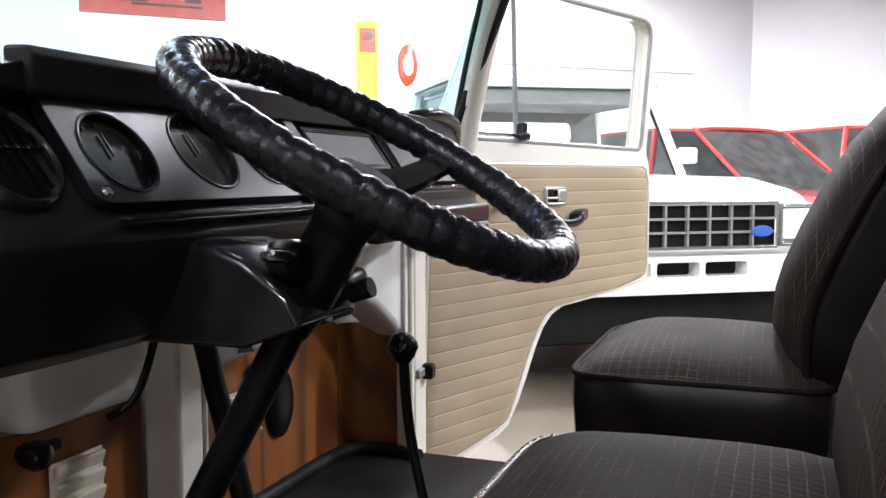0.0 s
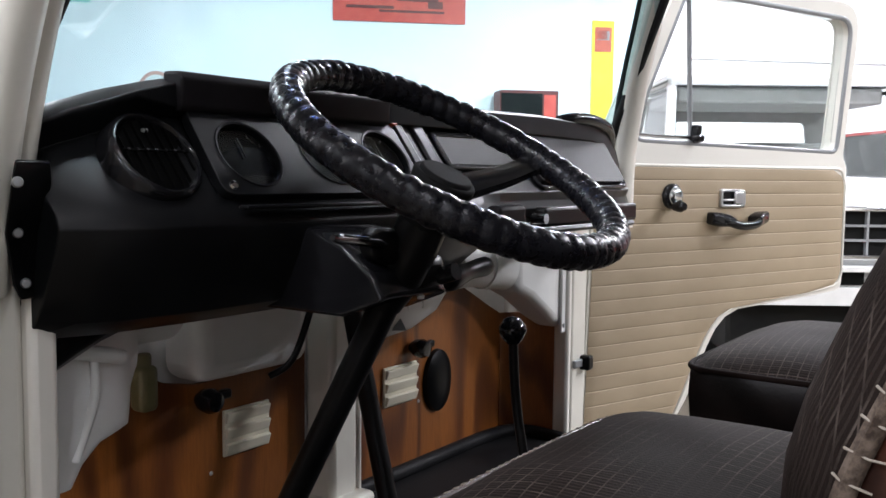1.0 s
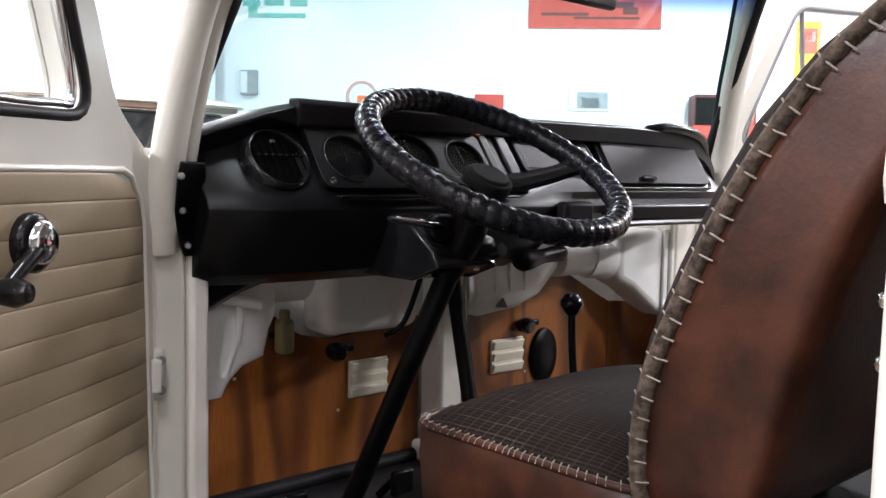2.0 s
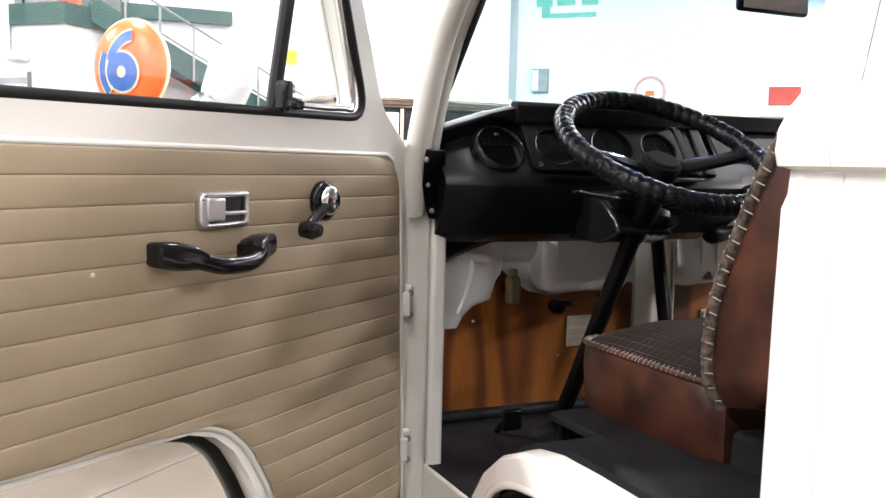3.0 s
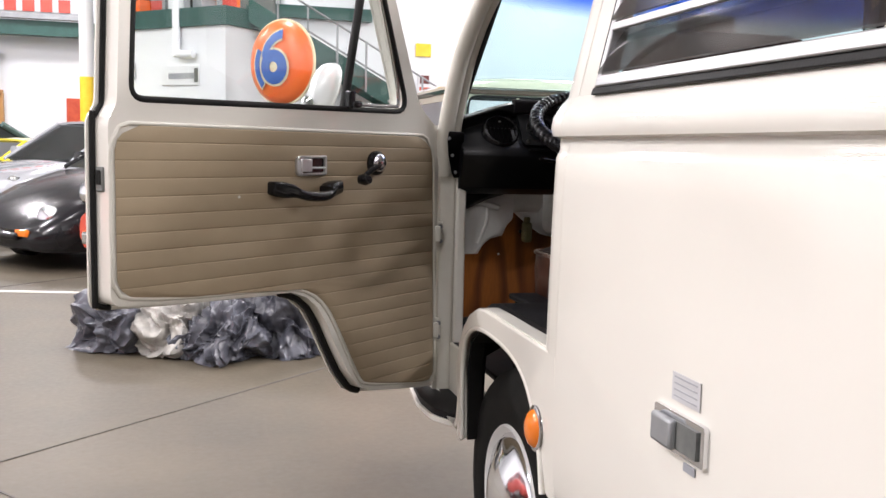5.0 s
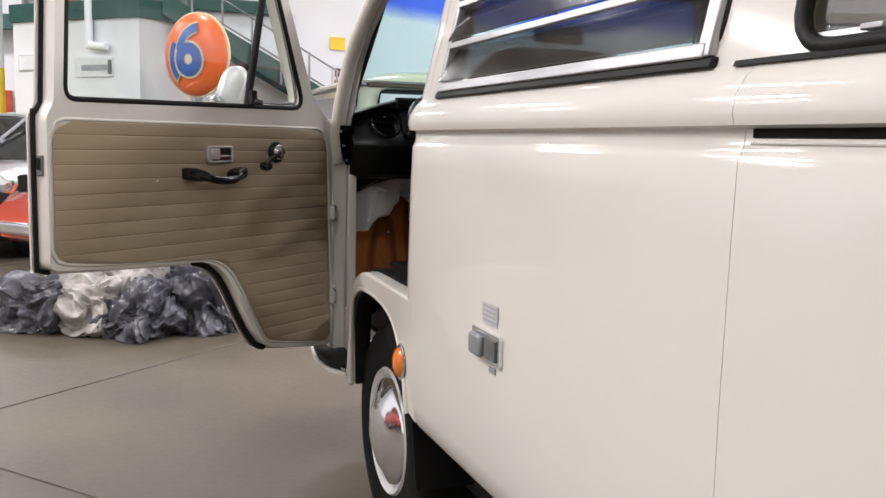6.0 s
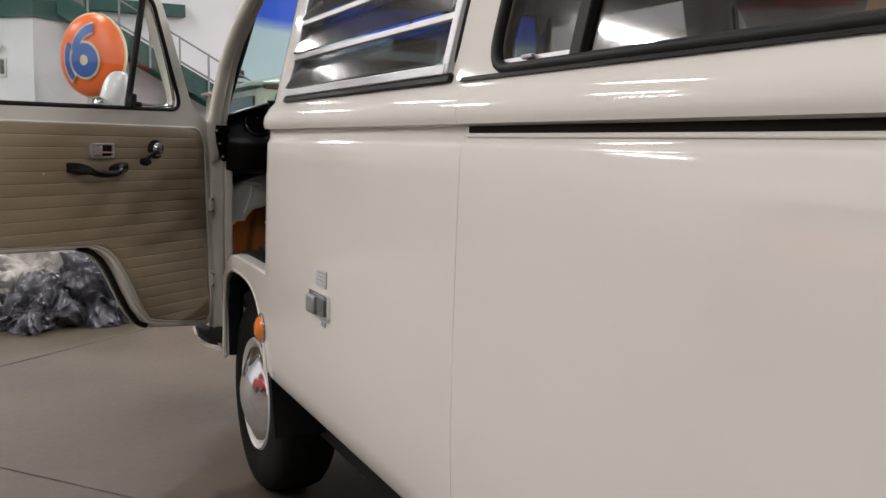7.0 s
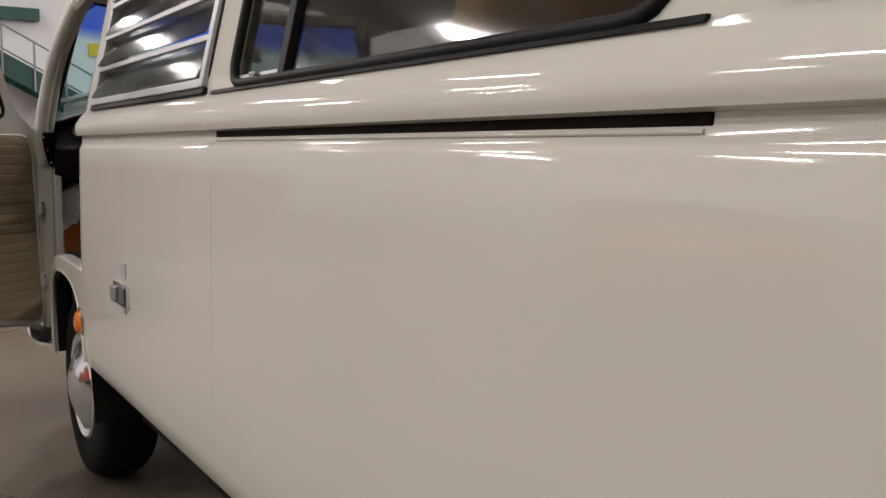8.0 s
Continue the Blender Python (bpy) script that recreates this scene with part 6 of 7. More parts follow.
gs = thing("green_lettering", EM @ Matrix.Translation((on_east(7.2, 13.25), 0, 4.0)), "green painted lettering, too blurred to read", "lettering")
for x, z, w, h in [(-0.45, 0.18, 0.30, 0.24), (-0.05, 0.18, 0.34, 0.22), (0.38, 0.18, 0.30, 0.24), (0.0, -0.10, 1.0, 0.08), (-0.42, -0.02, 0.16, 0.16)]:
    part("letter_bar", boxes(((x, 0.008, z), (w, 0.012, h))), GREEN, gs)
flat_sign("wall_switch_box", EM @ Matrix.Translation((on_east(6.87, 13.6), 0, 2.75)), 0.30, 0.42, STEEL, "grey wall switch box", "switch box", [("cover", (-0.08, 0), (0.12, 0.36), PAPER)], 0.08)
flat_sign("blue_banner", EM @ Matrix.Translation((on_east(12.75, 7.45), 0, 4.55)), 1.1, 0.55, BLUEPAINT, "blue banner high on the wall", "banner")
part("wall_rail", boxes((((on_east(14.6, 5.6) + on_east(18.4, 1.7)) / 2, 0.03, 3.3), (abs(on_east(14.6, 5.6) - on_east(18.4, 1.7)), 0.03, 0.04), EM)), WALL, kind="structure", label="thin grey conduit along the wall", category="conduit")

# mezzanine block, its deck edge and store
K = 1.28


def fz(z):
    return 1.165 + (z - 1.165) * K


def far(x, y, z):
    return Vector((-1.47 + (x + 1.47) * K, -1.5 + (y + 1.5) * K, fz(z)))


MC = Vector((-1.12, 12.45, 0))
MU, MV = Vector((0.70, 0.714, 0)), Vector((-0.714, 0.70, 0))
MM = Matrix.Translation(MC) @ Matrix(((MU.x, MV.x, 0), (MU.y, MV.y, 0), (0, 0, 1))).to_4x4() @ Matrix.Diagonal((K, K, 1, 1))
part("mezzanine_wall", boxes(((0.45, 1.05, fz(2.56) / 2), (0.9, 2.1, fz(2.56)), MM)), WALL, kind="structure", label="white block wall under the mezzanine", category="wall")
part("mezzanine_deck", boxes(((0.45, 1.03, fz(2.67)), (1.0, 2.16, 0.28), MM)), TEAL, kind="structure", label="dark teal edge of the mezzanine deck", category="deck")
part("north_deck", boxes(((-6.67, 17.6, 3.31), (10.35, 0.3, 0.28))), TEAL, kind="structure", label="dark teal edge of a second deck", category="deck")
for k in range(3):
    part("deck_post", boxes(((0.06, 0.15 + 0.9 * k, 3.75), (0.05, 0.05, 1.0), MM)), STEEL, kind="structure", label="grey rail post on the deck", category="post")
part("deck_rail", boxes(((0.06, 1.05, 4.27), (0.045, 2.0, 0.045), MM)), TEAL, kind="structure", label="teal hand rail over the deck", category="rail")
random.seed(4)
box_mats = [POSTERRED, SIGNORANGE, INKGREY, DARK, STEEL, PAPER, GREYTRIM]
for k in range(10):
    w, d, h = random.uniform(0.18, 0.36), random.uniform(0.18, 0.35), random.uniform(0.12, 0.34)
    p = MM @ Vector((0.30 + random.uniform(-0.1, 0.2), 0.18 + 0.19 * k, fz(2.67) + 0.14))
    t = thing("store_box", Matrix.Translation(p) @ Matrix.Rotation(random.uniform(0, 3), 4, "Z"), "boxed goods stored on the mezzanine deck", "box", "stored boxes")
    part("box_body", boxes(((0, 0, h / 2), (w, d, h))), box_mats[k % 7], t, bevel=0.006)
    part("box_lid", boxes(((0, 0, h + 0.008), (w * 1.02, d * 1.02, 0.016))), box_mats[(k + 2) % 7], t, bevel=0.003)
part("store_backing", boxes(((0.88, 1.05, 4.45), (0.05, 2.1, 2.7), MM)), GREYTRIM, kind="structure", label="dim grey partition behind the store", category="partition")

pipe = smooth_path([MM @ Vector((-0.06, 0.74, 5.0)), MM @ Vector((-0.06, 0.74, 2.72)), MM @ Vector((-0.06, 0.72, 2.56)), MM @ Vector((-0.06, 0.62, 2.52)), MM @ Vector((-0.06, 0.46, 2.52))], 5)
part("wall_pipe", tube(pipe, 0.06, 12), WALL, kind="structure", label="white painted pipe down the block wall", category="pipe", smooth=True)

# stair with teal stringers, treads and a grey hand rail
stair = thing("stair", Matrix(), "teal steel stair with grey hand rails", "stair")
S0, S1 = far(-0.92, 9.62, 2.52), far(2.55, 9.62, 0.62)
sd = (S1 - S0)
for y in (12.7, 13.4):
    bm = plate([[(S0.x, S0.z + 0.15), (S1.x, S1.z + 0.15), (S1.x, S1.z + 0.51), (S0.x, S0.z + 0.51)]], 0.03, Matrix.Translation((0, y, 0)))
    part("stringer", bm, TEAL, stair, bevel=0.004)
for k in range(13):
    p = S0 + sd * ((k + 0.5) / 13)
    part("tread", boxes(((p.x, 13.06, p.z + 0.33), (0.32, 0.62, 0.03))), STEEL, stair)
for off in (0.54, 0.92):
    part("hand_rail", rod(S0 + Vector((0.6, -0.06, off - 0.31)), S1 + Vector((0, -0.06, off)), 0.016, n=8), STEEL, stair)
for k in range(9):
    p = S0 + sd * (0.1 + 0.105 * k)
    part("rail_post", boxes(((p.x, 12.66, p.z + 0.55), (0.03, 0.03, 0.80))), STEEL, stair)
part("landing", boxes(((S1.x + 0.3, 13.06, 0.36), (0.9, 0.62, 0.72))), TEAL, stair, bevel=0.01)
part("stair_wall", boxes(((3.0, 13.64, 2.9), (6.4, 0.2, 5.8))), WALL, kind="structure", label="white partition wall behind the stair", category="wall")
part("upper_walkway", boxes(((0.42, 13.46, fz(2.87)), (1.76, 0.14, 0.20))), TEAL, kind="structure", label="teal beam of an upper walkway", category="beam")
flat_sign("yellow_notice", Matrix.Translation((2.22, 13.535, 2.84)) @ Matrix.Rotation(math.pi, 4, "Z"), 0.27, 0.22, YELLOW, "small yellow notice on the white wall", "notice")
flat_sign("wall_notice", Matrix.Translation((2.25, 13.535, 2.24)) @ Matrix.Rotation(math.pi, 4, "Z"), 0.24, 0.44, PAPER, "pale notice with a dark and a red panel", "notice", [("print_panel", (0, 0.10), (0.16, 0.14), POSTERDARK), ("print_panel", (0, -0.12), (0.18, 0.18), RED)])
# boards on the block wall: blurred print becomes bars
LM = MM @ Matrix.Rotation(radians(90), 4, "Z")
flat_sign("service_board", LM @ Matrix.Translation((0.72, 0.0, fz(1.98))), 0.62, 0.30, PAPER, "grey and white board with blurred lettering", "sign", [("letter_bar", (-0.03, -0.01), (0.44, 0.09), INKGREY), ("end_bar", (-0.27, 0), (0.06, 0.22), GREYTRIM)])
flat_sign("wall_board", LM @ Matrix.Translation((1.75, 0.0, fz(2.05))), 0.50, 0.26, STICKER, "small framed board on the block wall", "sign", [("center", (0, 0), (0.46, 0.22), PAPER)])
rl = thing("red_lettering", Matrix.Translation((-4.9, 17.3, 3.72)) @ Matrix.Diagonal((1.4, 1, 1.4, 1)), "large red lettering, drawn as plain bars", "lettering")
for k in range(7):
    part("letter_bar", boxes(((-0.75 + 0.23 * k, 0, 0), (0.15, 0.04, 0.17))), POSTERRED, rl)
part("letter_rail", boxes(((-0.05, 0.03, -0.10), (1.75, 0.03, 0.03))), STEEL, rl)
part("letter_backing", boxes(((-0.05, 0.10, -0.15), (1.75, 0.2, 0.06))), STEEL, rl)

# round sign on a stand
sign = thing("lollipop_sign", Matrix.Translation((-0.336, 11.60, -0.20)) @ Matrix.Rotation(radians(-46), 4, "Z") @ Matrix.Diagonal((1.62, 1.617, 1.34, 1)), "large orange disc sign with blue shapes on a stand", "sign")
dm = Matrix.Translation((0, 0, 1.905)) @ Matrix.Diagonal((1.0, 1.0, 1.24, 1)) @ axis_m((0, 0, 0), (0, -1, 0))
part("disc", lathe([(0.0, 0.13), (0.12, 0.122), (0.22, 0.10), (0.30, 0.07), (0.355, 0.03), (0.365, 0.0), (0.355, -0.03), (0.2, -0.09), (0, -0.12)], 56, dm), SIGNORANGE, sign, "domed orange disc", smooth=True)
part("rim", lathe([(0.360, 0.014), (0.374, 0.010), (0.374, -0.010), (0.360, -0.014)], 56, dm), SIGNCREAM, sign, smooth=True)


def dome_ring(r0, r1, cx, cz, a0=0.0, a1=360.0, lift=0.004, n=40):
    """Flat ring sector laid on the dome of the sign."""
    rows = []
    for i in range(n + 1):
        t = radians(a0 + (a1 - a0) * i / n)
        row = []
        for j in range(4):
            r = r0 + (r1 - r0) * j / 3
            x, z = cx + r * math.cos(t), cz + r * math.sin(t)
            q = min(1.0, math.hypot(x, z) / 0.365)
            y = -0.131 * math.sqrt(max(0.0, 1 - q ** 2.2)) - lift
            row.append((x, y, 1.905 + z * 1.24))
        rows.append(row)
    return grid_mesh(rows)


part("pale_outline", dome_ring(0.0, 0.165, 0.015, -0.05, lift=0.008), SIGNCREAM, sign, smooth=True)
part("blue_ring", dome_ring(0.045, 0.147, 0.015, -0.05, lift=0.014), SIGNBLUE, sign, smooth=True)
part("pale_outline", dome_ring(0.16, 0.27, 0.13, 0.015, 100, 168, 0.010), SIGNCREAM, sign, smooth=True)
part("blue_stroke", dome_ring(0.175, 0.255, 0.13, 0.015, 98, 175, 0.016), SIGNBLUE, sign, smooth=True)
part("pale_outline", dome_ring(0.215, 0.315, 0.075, -0.035, 152, 222, 0.007), SIGNCREAM, sign, smooth=True)
part("blue_stroke", dome_ring(0.232, 0.298, 0.075, -0.035, 150, 220, 0.012), SIGNBLUE, sign, smooth=True)
part("pole", rod((0, 0.02, 0.03), (0, 0.02, 1.56), 0.03), STEEL, sign)
part("base", lathe([(0.3, 0.0), (0.3, 0.03), (0.05, 0.05), (0.03, 0.08)], 28), STEEL, sign, smooth=True)

# columns
for x, y in ((-3.376, 15.0),):
    c = thing("steel_column", Matrix.Translation((x, y, 0)), "white steel column with a yellow painted foot", "column")
    part("shaft", rod((0, 0, 2.25), (0, 0, 5.8), 0.12), WALL, c, smooth=True)
    part("yellow_foot", rod((0, 0, 0), (0, 0, 2.25), 0.124), YELLOW, c, smooth=True)
part("red_wall_cabinet", boxes(((-3.74, 17.83, 1.70), (0.66, 0.3, 0.58))), RED, thing("wall_cabinet", Matrix(), "red wall cabinet behind a yellow column", "cabinet"), bevel=0.01)
part("cabinet_foot", boxes(((-3.74, 17.84, 0.705), (0.5, 0.26, 1.41))), STEEL, bpy.data.objects["wall_cabinet"])
ow = thing("oak_window", Matrix.Translation((-6.22, 17.9, 0.06)), "oak-framed dark office window in the white wall", "window", kind="")
for c, s in (((0, 0, 2.0), (1.9, 0.14, 0.12)), ((0, 0, 0.9), (1.9, 0.14, 0.12)), ((-0.9, 0, 1.45), (0.12, 0.14, 1.1)), ((0.9, 0, 1.45), (0.12, 0.14, 1.1))):
    part("frame_bar", boxes((c, s)), WOODTRIM, ow, bevel=0.006)
part("dark_pane", boxes(((0, 0.03, 1.45), (1.7, 0.02, 1.0))), GLOSSBLACK, ow)
hu = thing("unit_heater", Matrix.Translation((-5.6, 16.5, 0.25)), "grey unit heater hung on the wall", "heater")
part("heater_box", boxes(((0, 1.1, 2.45), (0.6, 0.45, 0.42))), STEEL, hu, bevel=0.02)
for k in range(5):
    part("louvre", boxes(((0, 0.865, 2.30 + 0.07 * k), (0.5, 0.03, 0.045))), INKGREY, hu)
part("bracket", boxes(((0, 1.41, 2.60), (0.4, 0.22, 0.08))), STEEL, hu)

# bagged rubbish on the floor


def make_bag(x, y, rx, ry, h, mat, seed, turn):
    """A limp plastic bag slumped on the floor, its skin drawn into creases."""
    off = Vector((seed * 7.3, seed * 3.1, seed * 1.7))
    bm = bmesh.new()
    bmesh.ops.create_icosphere(bm, subdivisions=6, radius=1.0)
    for v in bm.verts:
        p = v.co.copy()
        slow = 0.30 * noise.noise(p * 1.3 + off)
        q = p + 0.45 * noise.noise_vector(p * 1.4 + off)
        q.x *= 0.5
        fold = 0.0
        for sc, am in ((1.2, 0.22), (2.6, 0.15), (5.5, 0.06), (11.0, 0.02)):
            fold += am * (0.4 - min(abs(noise.noise(q * sc + off * 1.9)), 0.4)) / 0.4
        r = 0.68 + slow + fold
        z = p.z * r
        z = z if z > -0.35 else -0.35 + (z + 0.35) * 0.1
        v.co = (p.x * r * rx * 1.15, p.y * r * ry * 1.15, max(0.002, (z + 0.38) * h / 1.25))
    t = thing("rubbish_bag", pose(x, y, 0, 0, 0, turn), "crumpled grey plastic rubbish bag lying on the floor" if mat is BAG else "crumpled pale plastic sheeting lying on the floor" if mat is BAGLIGHT else "crumpled black plastic bag lying on the floor", "rubbish bag", "rubbish bags")
    part("bag_skin", bm, mat, t, smooth=True)
    return t


for i, (x, y, rx, ry, h, mt) in enumerate([(-1.90, 3.40, 0.26, 0.22, 0.34, BAG), (-1.64, 3.28, 0.24, 0.22, 0.34, BAGLIGHT), (-1.34, 3.10, 0.28, 0.20, 0.30, BAG), (-1.02, 3.18, 0.28, 0.22, 0.46, BAG), (-1.38, 3.46, 0.28, 0.22, 0.50, BAGLIGHT),
                                           (-1.80, 3.60, 0.26, 0.22, 0.40, BAGLIGHT), (-1.05, 3.60, 0.28, 0.25, 0.50, BAG), (-1.52, 3.12, 0.17, 0.13, 0.20, BAG)]):
    make_bag(x, y, rx, ry, h, mt, i + 1.3, 37 * i)
part("bag_tie", tube(smooth_path([(-1.16, 3.02, 0.235), (-1.13, 3.01, 0.25), (-1.10, 3.02, 0.24)], 4), 0.009, 8), SIGNBLUE, bpy.data.objects["rubbish_bag.002"])
bpy.data.objects["bag_tie"].matrix_basis = bpy.data.objects["rubbish_bag.002"].matrix_world.inverted()

# ---------------------------------------------------------------- parked vehicles


def car_paint(name, c, coat=1.0, spec=0.5):
    return surface(name, c, tuple(min(1, v * 1.08 + 0.004) for v in c), 0.22, scale=2, coat=coat, spec=spec, rough_var=0.05)


def make_car(m, label, paint, stations, cabin, wheels, wr, track, category="car", chrome_front=False, lamp_z=0.62, roof_dome=0.03):
    """Lofted body, glasshouse with roof and pillars, wheels and lamps. Local +y is forward."""
    car = thing("parked_car", m, label, category)
    secs = []
    for y, w, z0, z1, zt in stations:
        secs.append([(-w * 0.92, y, z0), (-w, y, z0 + (z1 - z0) * 0.35), (-w, y, z0 + (z1 - z0) * 0.7), (-w * 0.97, y, z1), (-w * 0.86, y, zt - (zt - z1) * 0.25), (-w * 0.55, y, zt), (0, y, zt + 0.012),
                     (w * 0.55, y, zt), (w * 0.86, y, zt - (zt - z1) * 0.25), (w * 0.97, y, z1), (w, y, z0 + (z1 - z0) * 0.7), (w, y, z0 + (z1 - z0) * 0.35), (w * 0.92, y, z0)])
    part("car_body", loft(secs), paint, car, smooth=True)
    rows = [[(-wb, y0, z0), (-wt, y0t, z1), (wt, y0t, z1), (wb, y0, z0)] for y0, y0t, wb, z0, wt, z1 in cabin]
    part("glasshouse", loft(rows), CARGLASS, car, smooth=False)
    roof = []
    for y0, y0t, wb, z0, wt, z1 in cabin[1:-1]:
        roof.append([(f * (wt + 0.012), y0t, z1 + 0.012 + roof_dome * (1 - f ** 4)) for f in (-1, -0.6, 0, 0.6, 1)])
    part("roof", thicken(grid_mesh(roof), 0.03 if roof_dome < 0.05 else 0.09), paint, car, smooth=True)
    for s in (-1, 1):
        part("front_pillar", rod((s * cabin[-1][2], cabin[-1][0], cabin[-1][3]), (s * (cabin[-2][4] + 0.01), cabin[-2][1], cabin[-2][5] + 0.01), 0.022, n=8), paint, car)
        part("rear_pillar", rod((s * cabin[0][2], cabin[0][0], cabin[0][3]), (s * (cabin[1][4] + 0.01), cabin[1][1], cabin[1][5] + 0.01), 0.06, n=8), paint, car)
        mid = cabin[len(cabin) // 2]
        part("door_pillar", rod((s * (mid[2] + 0.005), mid[0], mid[3] - 0.03), (s * (mid[4] + 0.01), mid[1], mid[5]), 0.03, n=8), paint, car)
        for wy in wheels:
            hub = Matrix.Translation((s * track, wy, wr)) @ Matrix.Rotation(radians(90) * s, 4, "Y")
            t = part("wheel", lathe([(wr * 0.6, -0.1), (wr * 0.93, -0.1), (wr, -0.06), (wr, 0.06), (wr * 0.93, 0.1), (wr * 0.6, 0.1), (wr * 0.6, -0.1)], 32, hub), TYRE, car, smooth=True)
            part("rim", lathe([(wr * 0.62, 0.095), (wr * 0.55, 0.07), (wr * 0.3, 0.08), (0, 0.09)], 24, hub), ALU, t, smooth=True)
            # dark ring round the tyre stands in for the shade inside the arch
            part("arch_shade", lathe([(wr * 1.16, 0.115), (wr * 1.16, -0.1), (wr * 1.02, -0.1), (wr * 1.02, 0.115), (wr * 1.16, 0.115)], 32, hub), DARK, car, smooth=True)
        fy, fw = stations[-1][0], stations[-1][1]
        fs = stations[-2]
        ly = fs[0] + (0.16 if chrome_front else -0.09)
        hb = axis_m((s * fs[1] * 0.74, ly, lamp_z), (0, 1, 0.15))
        part("headlight", lathe([(0.10, -0.06), (0.10, 0.01), (0.085, 0.025), (0.04, 0.04), (0, 0.045)], 24, hb), CHROME, car, smooth=True)
        part("turn_signal", boxes(((s * fw * 0.80, fy + 0.005, stations[-1][2] + 0.13), (0.16, 0.04, 0.06))), ORANGE, car, bevel=0.01)
        part("door_mirror", soft_block([((s * (cabin[-1][2] + 0.10), cabin[-1][0] - 0.25, cabin[-1][3] + z), a, 0.04, (1, 0, 0), (0, 1, 0)) for z, a in ((0.02, 0.05), (0.05, 0.08), (0.12, 0.08), (0.15, 0.05))], n=4), paint, car, smooth=True)
    part("bumper", boxes(((0, stations[-1][0] + 0.03, stations[-1][2] + 0.10), (stations[-1][1] * (1.7 if chrome_front else 1.5), 0.10 if chrome_front else 0.06, 0.12 if chrome_front else 0.07))), CHROME if chrome_front else GLOSSBLACK, car, bevel=0.028, seg=3)
    if chrome_front:
        part("grille", boxes(((0, stations[-1][0] + 0.015, lamp_z), (stations[-1][1] * 1.1, 0.04, 0.16))), DARK, car, bevel=0.01)
    part("under_tray", boxes(((0, 0, stations[2][2] - 0.03), (stations[2][1] * 1.6, stations[-1][0] * 1.7, 0.06))), DARK, car)
    return car


SPORT = [(-2.05, 0.60, 0.32, 0.55, 0.66), (-1.9, 0.76, 0.26, 0.70, 0.80), (-1.3, 0.85, 0.22, 0.80, 0.92), (-0.5, 0.84, 0.20, 0.78, 0.90), (0.5, 0.82, 0.20, 0.75, 0.88), (1.0, 0.83, 0.20, 0.72, 0.84), (1.5, 0.83, 0.22, 0.68, 0.74), (1.85, 0.76, 0.26, 0.58, 0.64), (2.05, 0.64, 0.30, 0.48, 0.52)]
SHARK = SPORT[:-3] + [(1.45, 0.82, 0.18, 0.62, 0.70), (1.80, 0.74, 0.16, 0.46, 0.55), (1.98, 0.62, 0.17, 0.36, 0.42), (2.06, 0.50, 0.20, 0.32, 0.35)]
SPORTCAB = [(-1.75, -1.70, 0.55, 0.82, 0.50, 0.85), (-0.75, -0.65, 0.66, 0.90, 0.52, 1.24), (0.0, 0.0, 0.68, 0.88, 0.54, 1.29), (0.35, 0.22, 0.68, 0.88, 0.53, 1.27), (0.98, 0.95, 0.62, 0.85, 0.58, 0.87)]
SEDAN = [(-2.2, 0.70, 0.36, 0.72, 0.90), (-2.05, 0.82, 0.28, 0.80, 0.96), (-1.2, 0.86, 0.24, 0.84, 0.96), (0.0, 0.86, 0.22, 0.84, 0.96), (0.9, 0.86, 0.22, 0.82, 0.95), (1.6, 0.85, 0.26, 0.78, 0.88), (2.0, 0.80, 0.30, 0.72, 0.80), (2.15, 0.72, 0.36, 0.64, 0.72)]
SEDANCAB = [(-1.75, -1.70, 0.68, 0.93, 0.62, 0.97), (-1.1, -0.9, 0.74, 0.96, 0.58, 1.40), (0.0, 0.0, 0.74, 0.96, 0.60, 1.45), (0.35, 0.2, 0.74, 0.96, 0.58, 1.42), (1.0, 0.97, 0.70, 0.94, 0.66, 0.95)]
WAGON = [(-2.1, 0.80, 0.38, 0.95, 1.02), (-2.0, 0.86, 0.32, 0.98, 1.04), (-1.0, 0.88, 0.30, 0.98, 1.04), (0.2, 0.88, 0.30, 0.98, 1.04), (0.9, 0.88, 0.30, 0.96, 1.04), (1.5, 0.87, 0.32, 0.94, 1.00), (1.95, 0.84, 0.36, 0.90, 0.95), (2.08, 0.78, 0.40, 0.84, 0.88)]
WAGONCAB = [(-2.02, -1.95, 0.78, 1.02, 0.72, 1.08), (-1.9, -1.8, 0.80, 1.04, 0.70, 1.66), (-0.4, -0.4, 0.80, 1.04, 0.70, 1.70), (0.4, 0.15, 0.80, 1.04, 0.68, 1.67), (1.0, 0.97, 0.76, 1.03, 0.72, 1.04)]

make_car(pose(-1.66, 8.32, 0, 0, 0, 131) @ Matrix.Scale(1.04, 4), "glossy black low sports car parked on the concrete", car_paint("black_car_paint", (0.008, 0.008, 0.010), 0.25, 0.3), SHARK, SPORTCAB, (-1.25, 1.2), 0.31, 0.72, lamp_z=0.46)
make_car(pose(-2.77, 10.80, 0, 0, 0, 135) @ Matrix.Diagonal((1.03, 0.96, 1.07, 1)), "silver low sports car parked on the concrete", car_paint("silver_car_paint", (0.30, 0.31, 0.33)), SPORT, SPORTCAB, (-1.25, 1.2), 0.31, 0.72, lamp_z=0.60)
make_car(pose(-4.17, 12.97, 0, 0, 0, 135) @ Matrix.Diagonal((0.9, 0.85, 0.885, 1)), "bright yellow sports car parked in a row", car_paint("yellow_car_paint", (0.75, 0.62, 0.03)), SPORT, SPORTCAB, (-1.25, 1.2), 0.31, 0.72, lamp_z=0.60)
